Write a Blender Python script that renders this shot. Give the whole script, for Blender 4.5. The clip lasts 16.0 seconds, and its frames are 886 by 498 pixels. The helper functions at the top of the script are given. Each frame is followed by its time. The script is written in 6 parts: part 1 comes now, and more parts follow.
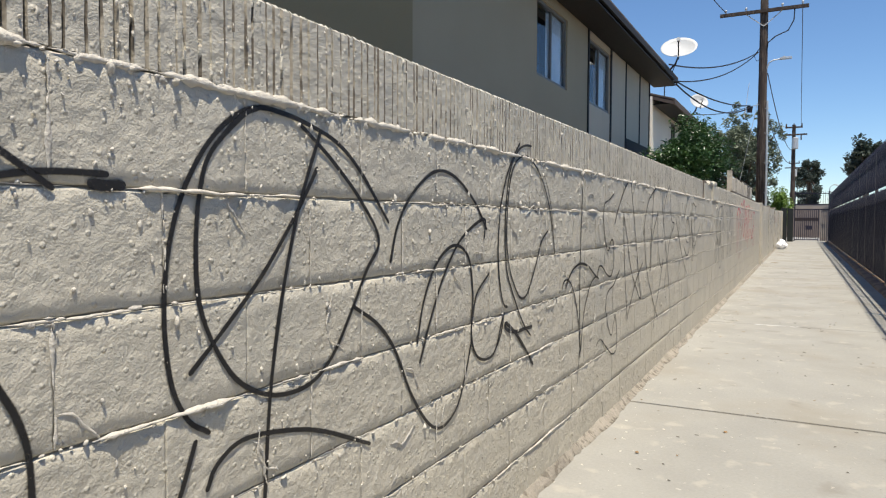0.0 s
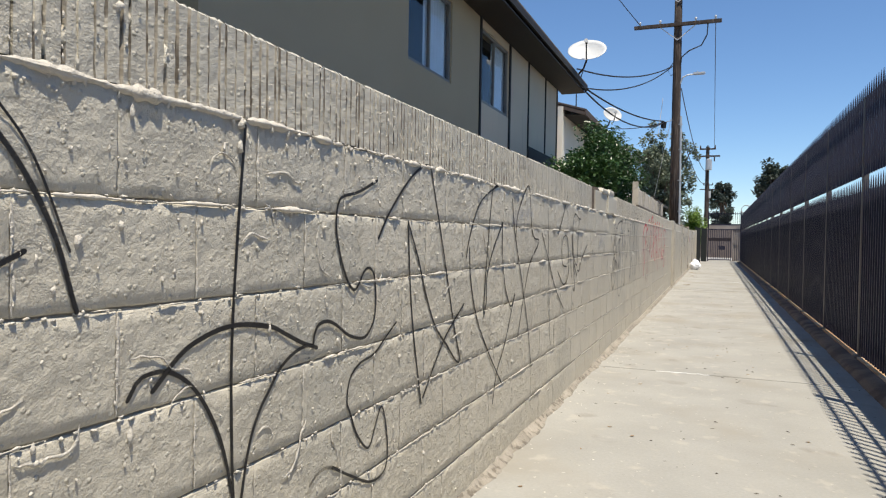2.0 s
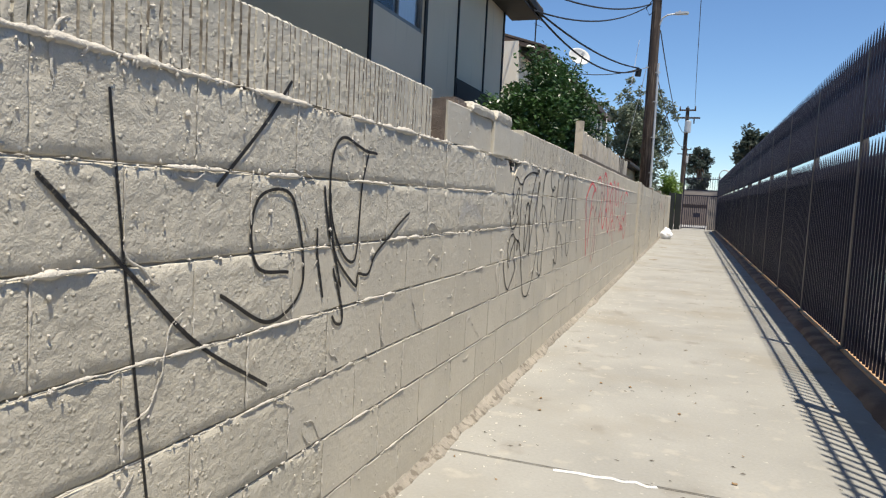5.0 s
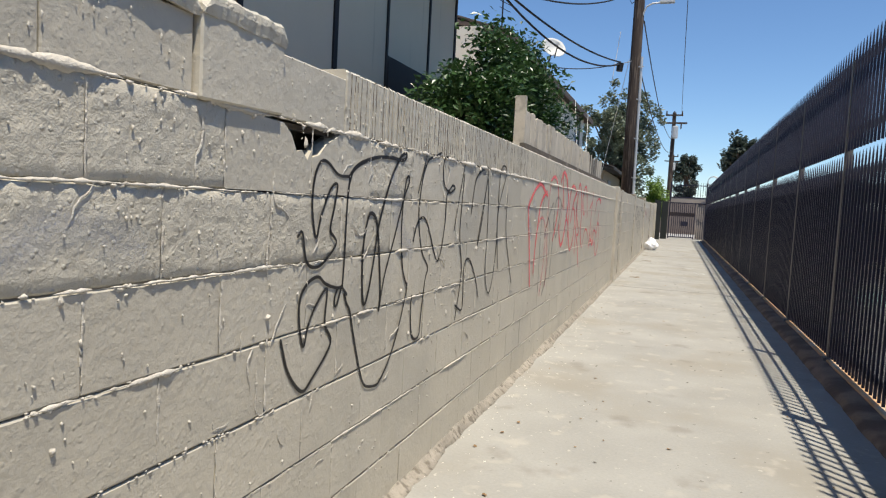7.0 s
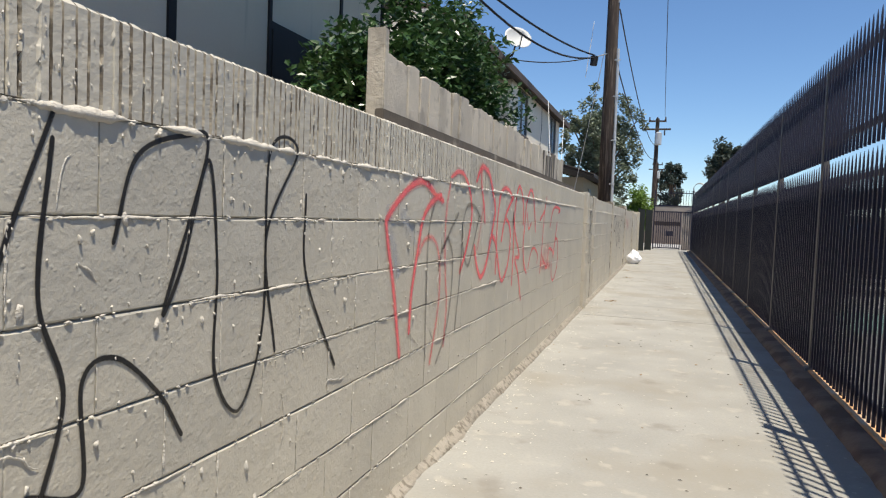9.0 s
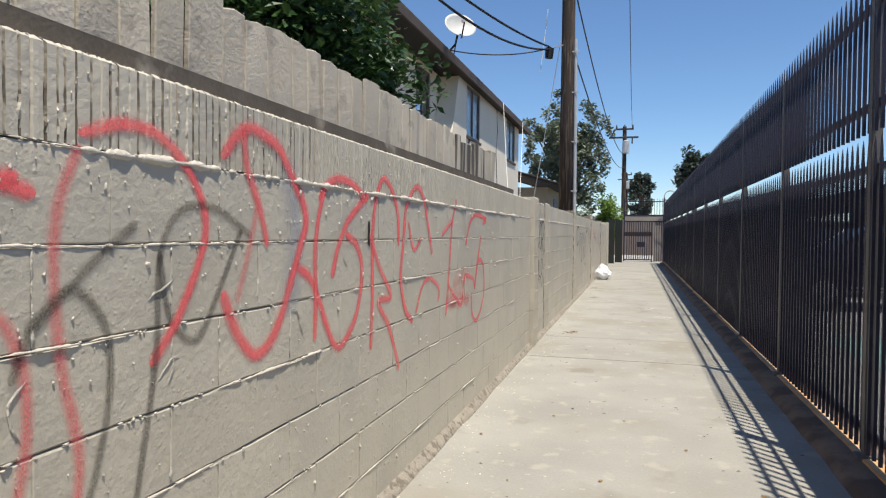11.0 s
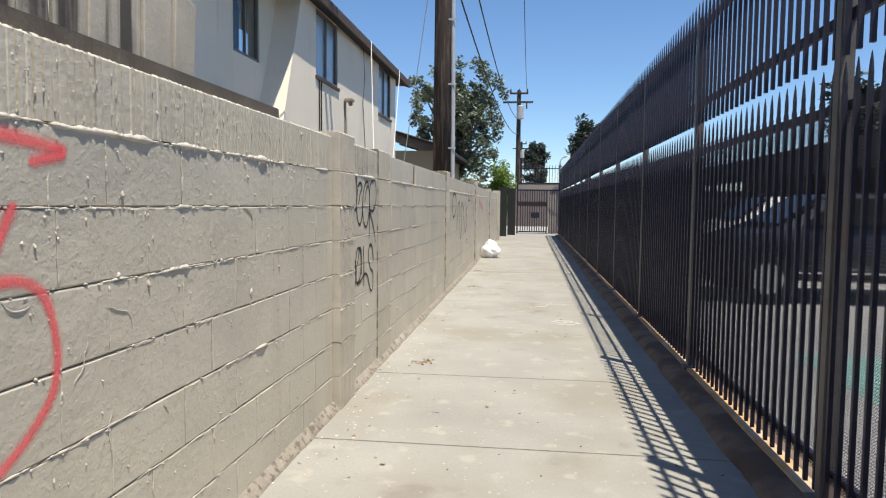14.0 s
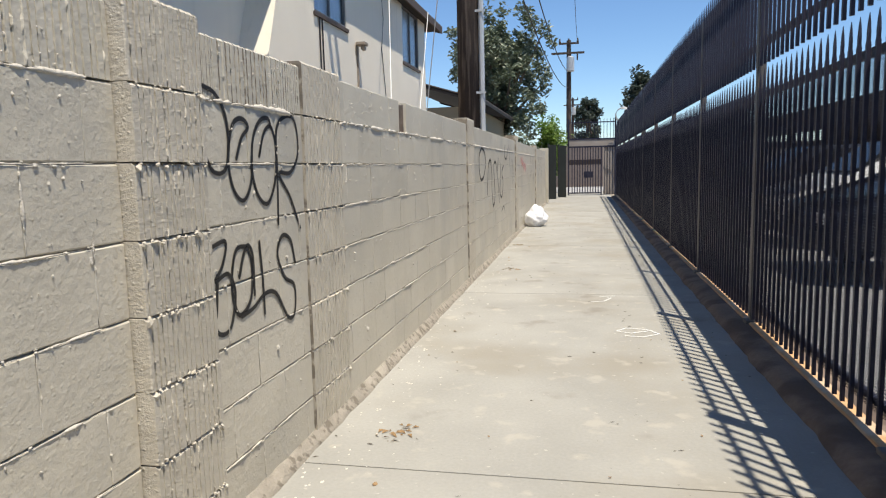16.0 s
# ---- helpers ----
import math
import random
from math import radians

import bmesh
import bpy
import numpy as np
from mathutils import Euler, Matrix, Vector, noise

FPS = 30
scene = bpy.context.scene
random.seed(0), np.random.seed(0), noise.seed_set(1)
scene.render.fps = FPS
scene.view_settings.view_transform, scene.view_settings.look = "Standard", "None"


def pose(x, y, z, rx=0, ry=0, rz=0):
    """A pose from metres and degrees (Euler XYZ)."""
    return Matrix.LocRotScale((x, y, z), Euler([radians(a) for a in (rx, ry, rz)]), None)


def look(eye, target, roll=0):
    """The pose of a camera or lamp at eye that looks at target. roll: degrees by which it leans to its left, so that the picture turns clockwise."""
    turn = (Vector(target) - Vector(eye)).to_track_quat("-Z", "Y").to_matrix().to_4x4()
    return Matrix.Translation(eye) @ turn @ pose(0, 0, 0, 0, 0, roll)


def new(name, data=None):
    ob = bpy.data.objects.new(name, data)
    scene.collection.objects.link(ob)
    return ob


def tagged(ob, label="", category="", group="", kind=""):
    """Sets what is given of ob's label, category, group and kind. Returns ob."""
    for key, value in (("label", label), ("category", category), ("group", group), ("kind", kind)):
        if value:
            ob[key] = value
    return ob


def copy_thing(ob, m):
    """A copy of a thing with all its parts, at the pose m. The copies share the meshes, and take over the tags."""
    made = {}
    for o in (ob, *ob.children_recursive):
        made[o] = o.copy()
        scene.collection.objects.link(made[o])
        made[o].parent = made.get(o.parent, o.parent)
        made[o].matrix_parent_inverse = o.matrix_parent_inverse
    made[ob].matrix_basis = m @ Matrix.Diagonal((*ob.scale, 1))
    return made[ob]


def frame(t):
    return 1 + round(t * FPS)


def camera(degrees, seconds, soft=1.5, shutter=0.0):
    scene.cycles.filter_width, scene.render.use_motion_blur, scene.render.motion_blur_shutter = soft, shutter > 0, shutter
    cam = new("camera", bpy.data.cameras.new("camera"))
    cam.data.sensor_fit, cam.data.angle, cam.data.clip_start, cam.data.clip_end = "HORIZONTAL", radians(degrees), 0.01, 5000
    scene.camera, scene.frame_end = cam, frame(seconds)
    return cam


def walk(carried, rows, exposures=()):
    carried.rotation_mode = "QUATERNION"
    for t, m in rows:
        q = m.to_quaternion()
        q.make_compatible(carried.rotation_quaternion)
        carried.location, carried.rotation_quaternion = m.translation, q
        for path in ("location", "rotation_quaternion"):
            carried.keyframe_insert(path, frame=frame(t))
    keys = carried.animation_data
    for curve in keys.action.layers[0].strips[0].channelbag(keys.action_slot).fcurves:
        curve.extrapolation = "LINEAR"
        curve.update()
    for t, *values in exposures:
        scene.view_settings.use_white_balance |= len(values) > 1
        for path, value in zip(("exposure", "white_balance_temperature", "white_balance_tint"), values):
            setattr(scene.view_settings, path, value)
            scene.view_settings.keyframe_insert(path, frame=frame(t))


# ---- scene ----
cam = camera(66.1, 16.0, soft=1.2)
PATH = [
    (0, (0.051, -5.054, 1.169), (-0.881, -3.286, 1.084), 0.2),
    (0.5, (-0.034, -4.533, 1.164), (-0.967, -2.765, 1.095), 0.3),
    (1, (-0.009, -3.999, 1.161), (-0.91, -2.214, 1.104), 0.4),
    (1.5, (-0.01, -3.455, 1.147), (-0.844, -1.638, 1.103), 0.5),
    (2, (0.067, -2.92, 1.159), (-0.676, -1.064, 1.123), 1.0),
    (2.5, (0.104, -2.389, 1.176), (-0.573, -0.507, 1.148), 1.0),
    (3, (0.103, -1.817, 1.189), (-0.529, 0.08, 1.151), 1.3),
    (3.5, (0.127, -1.287, 1.204), (-0.494, 0.612, 1.134), 1.6),
    (3.7, (0.119, -1.073, 1.172), (-0.508, 0.824, 1.085), 1.7),
    (5.8, (0.085, 1.323, 1.238), (-0.615, 3.189, 1.068), 3.6),
    (6, (0.099, 1.532, 1.263), (-0.599, 3.398, 1.096), 3.9),
    (6.5, (0.123, 2.14, 1.247), (-0.546, 4.02, 1.098), 3.7),
    (7, (0.088, 2.731, 1.214), (-0.557, 4.619, 1.08), 3.0),
    (7.5, (0.144, 3.298, 1.226), (-0.467, 5.197, 1.092), 3.0),
    (8, (0.14, 3.866, 1.22), (-0.459, 5.769, 1.087), 2.9),
    (8.2, (0.134, 4.122, 1.25), (-0.453, 6.03, 1.128), 2.8),
    (10.3, (0.153, 6.494, 1.244), (-0.512, 8.379, 1.167), 0.9),
    (10.5, (0.162, 6.742, 1.252), (-0.476, 8.636, 1.181), 0.9),
    (11, (0.167, 7.336, 1.254), (-0.377, 9.26, 1.206), 0.6),
    (11.5, (0.151, 7.944, 1.265), (-0.278, 9.897, 1.231), 0.7),
    (12, (0.165, 8.541, 1.26), (-0.169, 10.513, 1.227), 0.8),
    (12.5, (0.159, 9.126, 1.269), (-0.124, 11.105, 1.219), 1.0),
    (13, (0.172, 9.73, 1.262), (-0.081, 11.712, 1.19), 1.1),
    (13.5, (0.162, 10.319, 1.244), (-0.093, 12.3, 1.141), 1.0),
    (14, (0.206, 10.906, 1.238), (-0.047, 12.886, 1.106), 0.6),
    (14.5, (0.205, 11.467, 1.211), (-0.062, 13.443, 1.057), 0.1),
    (15, (0.245, 12.057, 1.212), (-0.043, 14.028, 1.031), -0.4),
    (15.5, (0.212, 12.632, 1.187), (-0.125, 14.592, 0.98), -0.8),
    (16, (0.218, 13.241, 1.19), (-0.186, 15.185, 0.953), -1.3),
]
EXPOSURE = 0.45
walk(cam, [(t, look(eye, target, roll)) for t, eye, target, roll in PATH],
     [(t, EXPOSURE + e) for t, e in ((0, -0.03), (1.5, -0.05), (3, 0.03), (5.8, -0.05), (7, -0.07), (8.2, 0.0), (10.3, -0.18), (11.5, 0.02), (13, 0.04), (16, 0.03))])

# ---- light ----
world = bpy.data.worlds.new("world")
scene.world = world
world.use_nodes = True
_nt = world.node_tree
_sky = _nt.nodes.new("ShaderNodeTexSky")
_sky.sky_type = 'NISHITA'
_sky.sun_disc = False
_sky.sun_elevation = radians(72)
_sky.sun_rotation = radians(135)
_sky.air_density, _sky.dust_density, _sky.ozone_density = 0.9, 0.0, 6.0
_hue = _nt.nodes.new("ShaderNodeHueSaturation")
_hue.inputs["Saturation"].default_value = 1.05
_nt.links.new(_sky.outputs[0], _hue.inputs["Color"])
_nt.links.new(_hue.outputs[0], _nt.nodes["Background"].inputs[0])
_nt.nodes["Background"].inputs[1].default_value = 0.11
sun_data = bpy.data.lights.new("sun", 'SUN')
sun_data.energy, sun_data.angle, sun_data.color = 4.9, radians(0.53), (1.0, 0.925, 0.79)
sun = new("sun", sun_data)
sun.matrix_world = look((4.4, -4.4, 20), (0, 0, 0))

# ---- materials ----


def material(name, color, rough=0.8, metal=0.0, vary=0.12, scale=6.0, grain=60.0, bump=0.15, dist=0.004, spots=None, objvary=0.0,
             streak=None, spec=0.4, sand=0.0, specks=()):
    """Noise-varied surface: broad mottling, fine grain, relief; spots and streaks of a second colour."""
    m = bpy.data.materials.new(name)
    m.use_nodes = True
    nt = m.node_tree
    n, l = nt.nodes, nt.links
    b = n["Principled BSDF"]
    b.inputs["Roughness"].default_value, b.inputs["Metallic"].default_value = rough, metal
    b.inputs["Specular IOR Level"].default_value = spec
    tc = n.new("ShaderNodeTexCoord")
    geo = n.new("ShaderNodeNewGeometry")
    big, fine = n.new("ShaderNodeTexNoise"), n.new("ShaderNodeTexNoise")
    big.inputs["Scale"].default_value, big.inputs["Detail"].default_value = scale, 5
    fine.inputs["Scale"].default_value, fine.inputs["Detail"].default_value, fine.inputs["Roughness"].default_value = grain, 6, 0.62
    for q in (big, fine):
        l.new(geo.outputs["Position"], q.inputs["Vector"])
    add = n.new("ShaderNodeMath")
    add.operation = 'ADD'
    l.new(big.outputs["Fac"], add.inputs[0])
    sc = n.new("ShaderNodeMath")
    sc.operation = 'MULTIPLY'
    sc.inputs[1].default_value = 0.6
    l.new(fine.outputs["Fac"], sc.inputs[0])
    l.new(sc.outputs[0], add.inputs[1])
    ramp = n.new("ShaderNodeMapRange")
    ramp.inputs[1].default_value, ramp.inputs[2].default_value = 0.45, 1.15
    ramp.inputs[3].default_value, ramp.inputs[4].default_value = 1 - vary, 1 + vary
    l.new(add.outputs[0], ramp.inputs[0])
    val = ramp.outputs[0]
    if objvary:
        oi = n.new("ShaderNodeObjectInfo")
        mr = n.new("ShaderNodeMapRange")
        mr.inputs[3].default_value, mr.inputs[4].default_value = 1 - objvary, 1 + objvary
        l.new(oi.outputs["Random"], mr.inputs[0])
        mu = n.new("ShaderNodeMath")
        mu.operation = 'MULTIPLY'
        l.new(val, mu.inputs[0])
        l.new(mr.outputs[0], mu.inputs[1])
        val = mu.outputs[0]
    rgb = n.new("ShaderNodeVectorMath")
    rgb.operation = 'SCALE'
    rgb.inputs[0].default_value = color
    l.new(val, rgb.inputs["Scale"])
    col = rgb.outputs[0]
    for spec_, stretch in [(spots, (1, 1, 1)), (streak, (7, 7, 0.5))] + [(q, (1, 1, 1)) for q in specks]:
        if not spec_:
            continue
        c2, sc2, lo, hi, amount = spec_
        mp = n.new("ShaderNodeMapping")
        mp.inputs["Scale"].default_value = stretch
        l.new(geo.outputs["Position"], mp.inputs[0])
        s = n.new("ShaderNodeTexNoise")
        s.inputs["Scale"].default_value, s.inputs["Detail"].default_value = sc2, 6
        l.new(mp.outputs[0], s.inputs["Vector"])
        r2 = n.new("ShaderNodeMapRange")
        r2.interpolation_type = 'SMOOTHSTEP'
        r2.inputs[1].default_value, r2.inputs[2].default_value, r2.inputs[4].default_value = lo, hi, amount
        l.new(s.outputs["Fac"], r2.inputs[0])
        mix = n.new("ShaderNodeMix")
        mix.data_type = 'RGBA'
        l.new(r2.outputs[0], mix.inputs["Factor"])
        l.new(col, mix.inputs["A"])
        mix.inputs["B"].default_value = (*c2, 1)
        col = mix.outputs["Result"]
    l.new(col, b.inputs["Base Color"])
    if bump:
        bp = n.new("ShaderNodeBump")
        bp.inputs["Strength"].default_value, bp.inputs["Distance"].default_value = bump, dist
        height = add.outputs[0]
        if sand:
            vo = n.new("ShaderNodeTexVoronoi")
            vo.inputs["Scale"].default_value = 42
            no = n.new("ShaderNodeTexNoise")
            no.inputs["Scale"].default_value, no.inputs["Detail"].default_value = 260, 3
            lump = n.new("ShaderNodeTexNoise")
            lump.inputs["Scale"].default_value, lump.inputs["Detail"].default_value = 24, 3
            for q in (vo, no, lump):
                l.new(geo.outputs["Position"], q.inputs["Vector"])
            pim = n.new("ShaderNodeMapRange")
            pim.interpolation_type = 'SMOOTHSTEP'
            pim.inputs[1].default_value, pim.inputs[2].default_value, pim.inputs[3].default_value, pim.inputs[4].default_value = 0.08, 0.26, 1.0, 0.0
            l.new(vo.outputs["Distance"], pim.inputs[0])
            for src, k in ((no.outputs["Fac"], sand * 0.5), (pim.outputs[0], sand * 0.9), (lump.outputs["Fac"], sand * 1.5)):
                ma = n.new("ShaderNodeMath")
                ma.operation = 'MULTIPLY_ADD'
                ma.inputs[1].default_value = k
                l.new(src, ma.inputs[0])
                l.new(height, ma.inputs[2])
                height = ma.outputs[0]
        l.new(height, bp.inputs["Height"])
        l.new(bp.outputs[0], b.inputs["Normal"])
    return m


M_WALL = material("painted_block", (0.554, 0.508, 0.415), 0.5, vary=0.09, scale=3.0, grain=36, bump=0.8, dist=0.0062, objvary=0.05, sand=0.13,
                  spots=((0.416, 0.393, 0.339), 1.3, 0.5, 0.75, 0.6), streak=((0.37, 0.331, 0.262), 1.1, 0.6, 0.85, 0.4))
M_WALLROUGH = material("thick_lumpy_paint_block", (0.561, 0.515, 0.42), 0.5, vary=0.09, scale=3.0, grain=30, bump=1.0, dist=0.0115, objvary=0.03, sand=0.25,
                       spots=((0.431, 0.408, 0.347), 1.3, 0.5, 0.75, 0.6), streak=((0.385, 0.347, 0.277), 1.1, 0.6, 0.85, 0.35))
M_MORTAR = material("painted_mortar", (0.596, 0.549, 0.47), 0.6, vary=0.08, scale=9, grain=90, bump=1.0, dist=0.009)
M_JOINT = material("recessed_joint", (0.37, 0.331, 0.266), 0.9, vary=0.2, scale=9, grain=90, bump=0.6, dist=0.004)
M_PIL = material("painted_split_block", (0.534, 0.484, 0.397), 0.7, vary=0.1, scale=5, grain=110, bump=0.8, dist=0.008, objvary=0.03, sand=0.32)
M_RAWBLOCK = material("raw_block", (0.16, 0.13, 0.11), 0.95, vary=0.35, scale=20, grain=160, bump=1.0, dist=0.006)
# Darker brown with pale spots, for groove faces and some pilaster ends.
M_GROOVE = material("darker_block_face", (0.205, 0.176, 0.139), 0.95, vary=0.3, scale=14, grain=120, bump=0.8, dist=0.004, spots=((0.476, 0.426, 0.344), 13, 0.46, 0.55, 0.95))
M_FOOT = material("wall_footing", (0.32, 0.285, 0.235), 0.95, vary=0.3, scale=7, grain=60, bump=1.0, dist=0.012,
                  spots=((0.12, 0.10, 0.075), 22, 0.5, 0.62, 0.7))
M_CONC = material("alley_concrete", (0.303, 0.293, 0.264), 0.9, vary=0.17, scale=1.6, grain=60, bump=0.5, dist=0.004, sand=0.3, objvary=0.03,
                  spots=((0.262, 0.239, 0.196), 0.9, 0.48, 0.72, 0.8), streak=((0.4, 0.37, 0.316), 0.8, 0.58, 0.7, 0.6),
                  specks=(((0.169, 0.146, 0.119), 2.3, 0.60, 0.72, 0.45), ((0.462, 0.431, 0.37), 24, 0.66, 0.71, 0.7), ((0.1, 0.0847, 0.0693), 38, 0.70, 0.76, 0.8)))
M_CURB = material("curb_stained", (0.19, 0.14, 0.105), 0.95, vary=0.3, scale=4, grain=50, bump=0.8, dist=0.01,
                  spots=((0.09, 0.065, 0.05), 2.5, 0.45, 0.6, 0.85))
# Rust stain of the curb top, brightened: sunlight is partly in this colour.
M_RUST = material("curb_sunlit_rust_edge", (0.50, 0.30, 0.15), 0.9, vary=0.25, scale=9, grain=70, bump=0.6, dist=0.006, spots=((0.50, 0.40, 0.29), 3.0, 0.5, 0.62, 0.7))
M_IRON = material("black_iron", (0.0323, 0.0323, 0.0503), 0.38, vary=0.25, scale=8, grain=90, bump=0.1, dist=0.001, spec=0.12,
                  spots=((0.035, 0.028, 0.028), 6, 0.62, 0.75, 0.5))
M_IRONPOST = material("iron_post", (0.121, 0.114, 0.112), 0.5, vary=0.3, scale=6, grain=80, bump=0.15, dist=0.001, spec=0.15,
                      spots=((0.16, 0.09, 0.05), 4, 0.55, 0.75, 0.5))
M_ASPHALT = material("asphalt", (0.314, 0.31, 0.31), 0.9, vary=0.2, scale=0.6, grain=40, bump=0.3, dist=0.006)
M_DIRT = material("dry_ground", (0.246, 0.205, 0.148), 1.0, vary=0.25, scale=0.4, grain=20, bump=0.4, dist=0.01)
M_STUCCO1 = material("taupe_stucco", (0.363, 0.303, 0.209), 0.95, vary=0.06, scale=0.8, grain=90, bump=0.35, dist=0.004)
M_STUCCO1B = material("brown_stucco", (0.258, 0.206, 0.12), 0.95, vary=0.06, scale=0.8, grain=90, bump=0.35, dist=0.004)
M_PANEL = material("painted_siding", (0.56, 0.48, 0.37), 0.85, vary=0.06, scale=1.2, grain=50, bump=0.2, dist=0.003,
                   streak=((0.30, 0.27, 0.22), 1.2, 0.62, 0.85, 0.5))
M_STUCCO2 = material("cream_stucco", (0.827, 0.749, 0.626), 0.95, vary=0.06, scale=0.9, grain=100, bump=0.6, dist=0.007,
                     streak=((0.442, 0.396, 0.322), 0.8, 0.6, 0.85, 0.4))
M_TRIM = material("dark_brown_trim", (0.014, 0.011, 0.011), 0.7, vary=0.25, scale=4, grain=60, bump=0.2, dist=0.002)
# Brown trim made lighter than M_TRIM: its sunlit tone is put into the colour.
M_FASCIA = material("sunlit_brown_fascia", (0.085, 0.062, 0.052), 0.75, vary=0.25, scale=4, grain=60, bump=0.3, dist=0.002)
M_SHINGLE = material("roof_shingle", (0.131, 0.107, 0.0902), 0.95, vary=0.3, scale=4, grain=30, bump=0.8, dist=0.01)
M_FRAME = material("bronze_window_frame", (0.17, 0.165, 0.16), 0.45, metal=0.2, vary=0.1, bump=0.05)
M_LAMPSHELL = material("weathered_lamp_shell", (0.30, 0.25, 0.20), 0.7, vary=0.25, scale=12, grain=60, bump=0.2, dist=0.002)
M_CURTAIN = material("curtain", (0.74, 0.78, 0.84), 0.95, vary=0.08, scale=3, grain=40, bump=0.1)
# Near-black: the shade inside rooms and cars is put into the colour.
M_DARK = material("painted_interior_shade", (0.012, 0.013, 0.015), 0.9, vary=0.1, bump=0)
M_BOARD = material("painted_board", (0.55, 0.49, 0.395), 0.9, vary=0.14, scale=5, grain=60, bump=0.9, dist=0.008, objvary=0.10,
                   streak=((0.164, 0.139, 0.115), 1.6, 0.58, 0.82, 0.5), spots=((0.30, 0.265, 0.22), 9, 0.55, 0.66, 0.55))
M_BOARDMOULD = material("mould_stained_board", (0.511, 0.462, 0.379), 0.9, vary=0.16, scale=5, grain=60, bump=0.7, dist=0.005, objvary=0.14,
                        streak=((0.0369, 0.0312, 0.0295), 1.25, 0.5, 0.62, 0.9))
M_RAIL = material("weathered_rail", (0.107, 0.0902, 0.0738), 0.9, vary=0.35, scale=6, grain=70, bump=0.7, dist=0.005,
                  spots=((0.328, 0.295, 0.246), 3, 0.58, 0.66, 0.8))
M_POLE = material("creosote_pole", (0.046, 0.033, 0.027), 0.9, vary=0.35, scale=3, grain=40, bump=0.9, dist=0.012,
                  streak=((0.15, 0.115, 0.09), 3.4, 0.5, 0.66, 0.75))
M_GALV = material("galvanized", (0.50, 0.51, 0.52), 0.5, metal=0.3, vary=0.1, bump=0.05)
M_WIRE = material("cable_black", (0.012, 0.012, 0.014), 0.6, vary=0.1, bump=0)
M_ROPE = material("white_cord", (0.78, 0.77, 0.74), 0.8, vary=0.05, bump=0)
M_DISH = material("dish_grey", (0.508, 0.508, 0.492), 0.5, vary=0.05, scale=4, bump=0.03)
M_BAG = material("white_plastic", (0.82, 0.82, 0.84), 0.35, vary=0.05, scale=9, grain=30, bump=0.5, dist=0.01)
M_BARK = material("bark", (0.16, 0.12, 0.09), 0.95, vary=0.3, scale=4, grain=30, bump=0.8, dist=0.015)
M_TAN = material("tan_block", (0.33, 0.285, 0.245), 0.9, vary=0.12, scale=2, grain=40, bump=0.4)
M_STREETWALL = material("brown_block", (0.19, 0.155, 0.14), 0.9, vary=0.2, scale=2, grain=40, bump=0.4)
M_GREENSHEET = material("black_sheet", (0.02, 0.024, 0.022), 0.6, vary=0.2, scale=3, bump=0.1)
M_BROWNBLDG = material("dark_brown_fascia", (0.055, 0.04, 0.034), 0.8, vary=0.15, scale=2, bump=0.2)
M_TEAL = material("teal_paint", (0.20, 0.36, 0.33), 0.8, vary=0.2, scale=3, bump=0.1)
M_BLUE = material("blue_paint", (0.20, 0.38, 0.62), 0.8, vary=0.2, scale=3, bump=0.1)
M_PLANTBIT = material("dark_plant_bit", (0.10, 0.085, 0.07), 0.9, vary=0.4, scale=30, bump=0.3)
M_LEAFLIT = material("dry_leaf", (0.25, 0.16, 0.08), 0.9, vary=0.4, scale=30, bump=0.3)


def leaf_material(name, c1, c2, gloss=0.45):
    m = bpy.data.materials.new(name)
    m.use_nodes = True
    n, l = m.node_tree.nodes, m.node_tree.links
    b = n["Principled BSDF"]
    g = n.new("ShaderNodeNewGeometry")
    mix = n.new("ShaderNodeMix")
    mix.data_type = 'RGBA'
    mix.inputs["A"].default_value, mix.inputs["B"].default_value = (*c1, 1), (*c2, 1)
    l.new(g.outputs["Random Per Island"], mix.inputs["Factor"])
    l.new(mix.outputs["Result"], b.inputs["Base Color"])
    b.inputs["Roughness"].default_value = gloss
    tr = n.new("ShaderNodeBsdfTranslucent")
    l.new(mix.outputs["Result"], tr.inputs["Color"])
    ms = n.new("ShaderNodeMixShader")
    ms.inputs[0].default_value = 0.22
    l.new(b.outputs[0], ms.inputs[1])
    l.new(tr.outputs[0], ms.inputs[2])
    l.new(ms.outputs[0], n["Material Output"].inputs["Surface"])
    return m


M_CITRUS = leaf_material("citrus_leaf", (0.020, 0.055, 0.014), (0.060, 0.120, 0.035), 0.32)
M_EUCA = leaf_material("grey_green_leaf", (0.085, 0.115, 0.07), (0.22, 0.25, 0.17), 0.45)
# Dark green lightened towards blue: distance haze is put into the leaf colour.
M_PINE = leaf_material("hazed_dark_leaf", (0.026, 0.043, 0.034), (0.065, 0.085, 0.065), 0.6)
M_LIME = leaf_material("bright_shrub_leaf", (0.09, 0.17, 0.02), (0.20, 0.30, 0.05), 0.5)


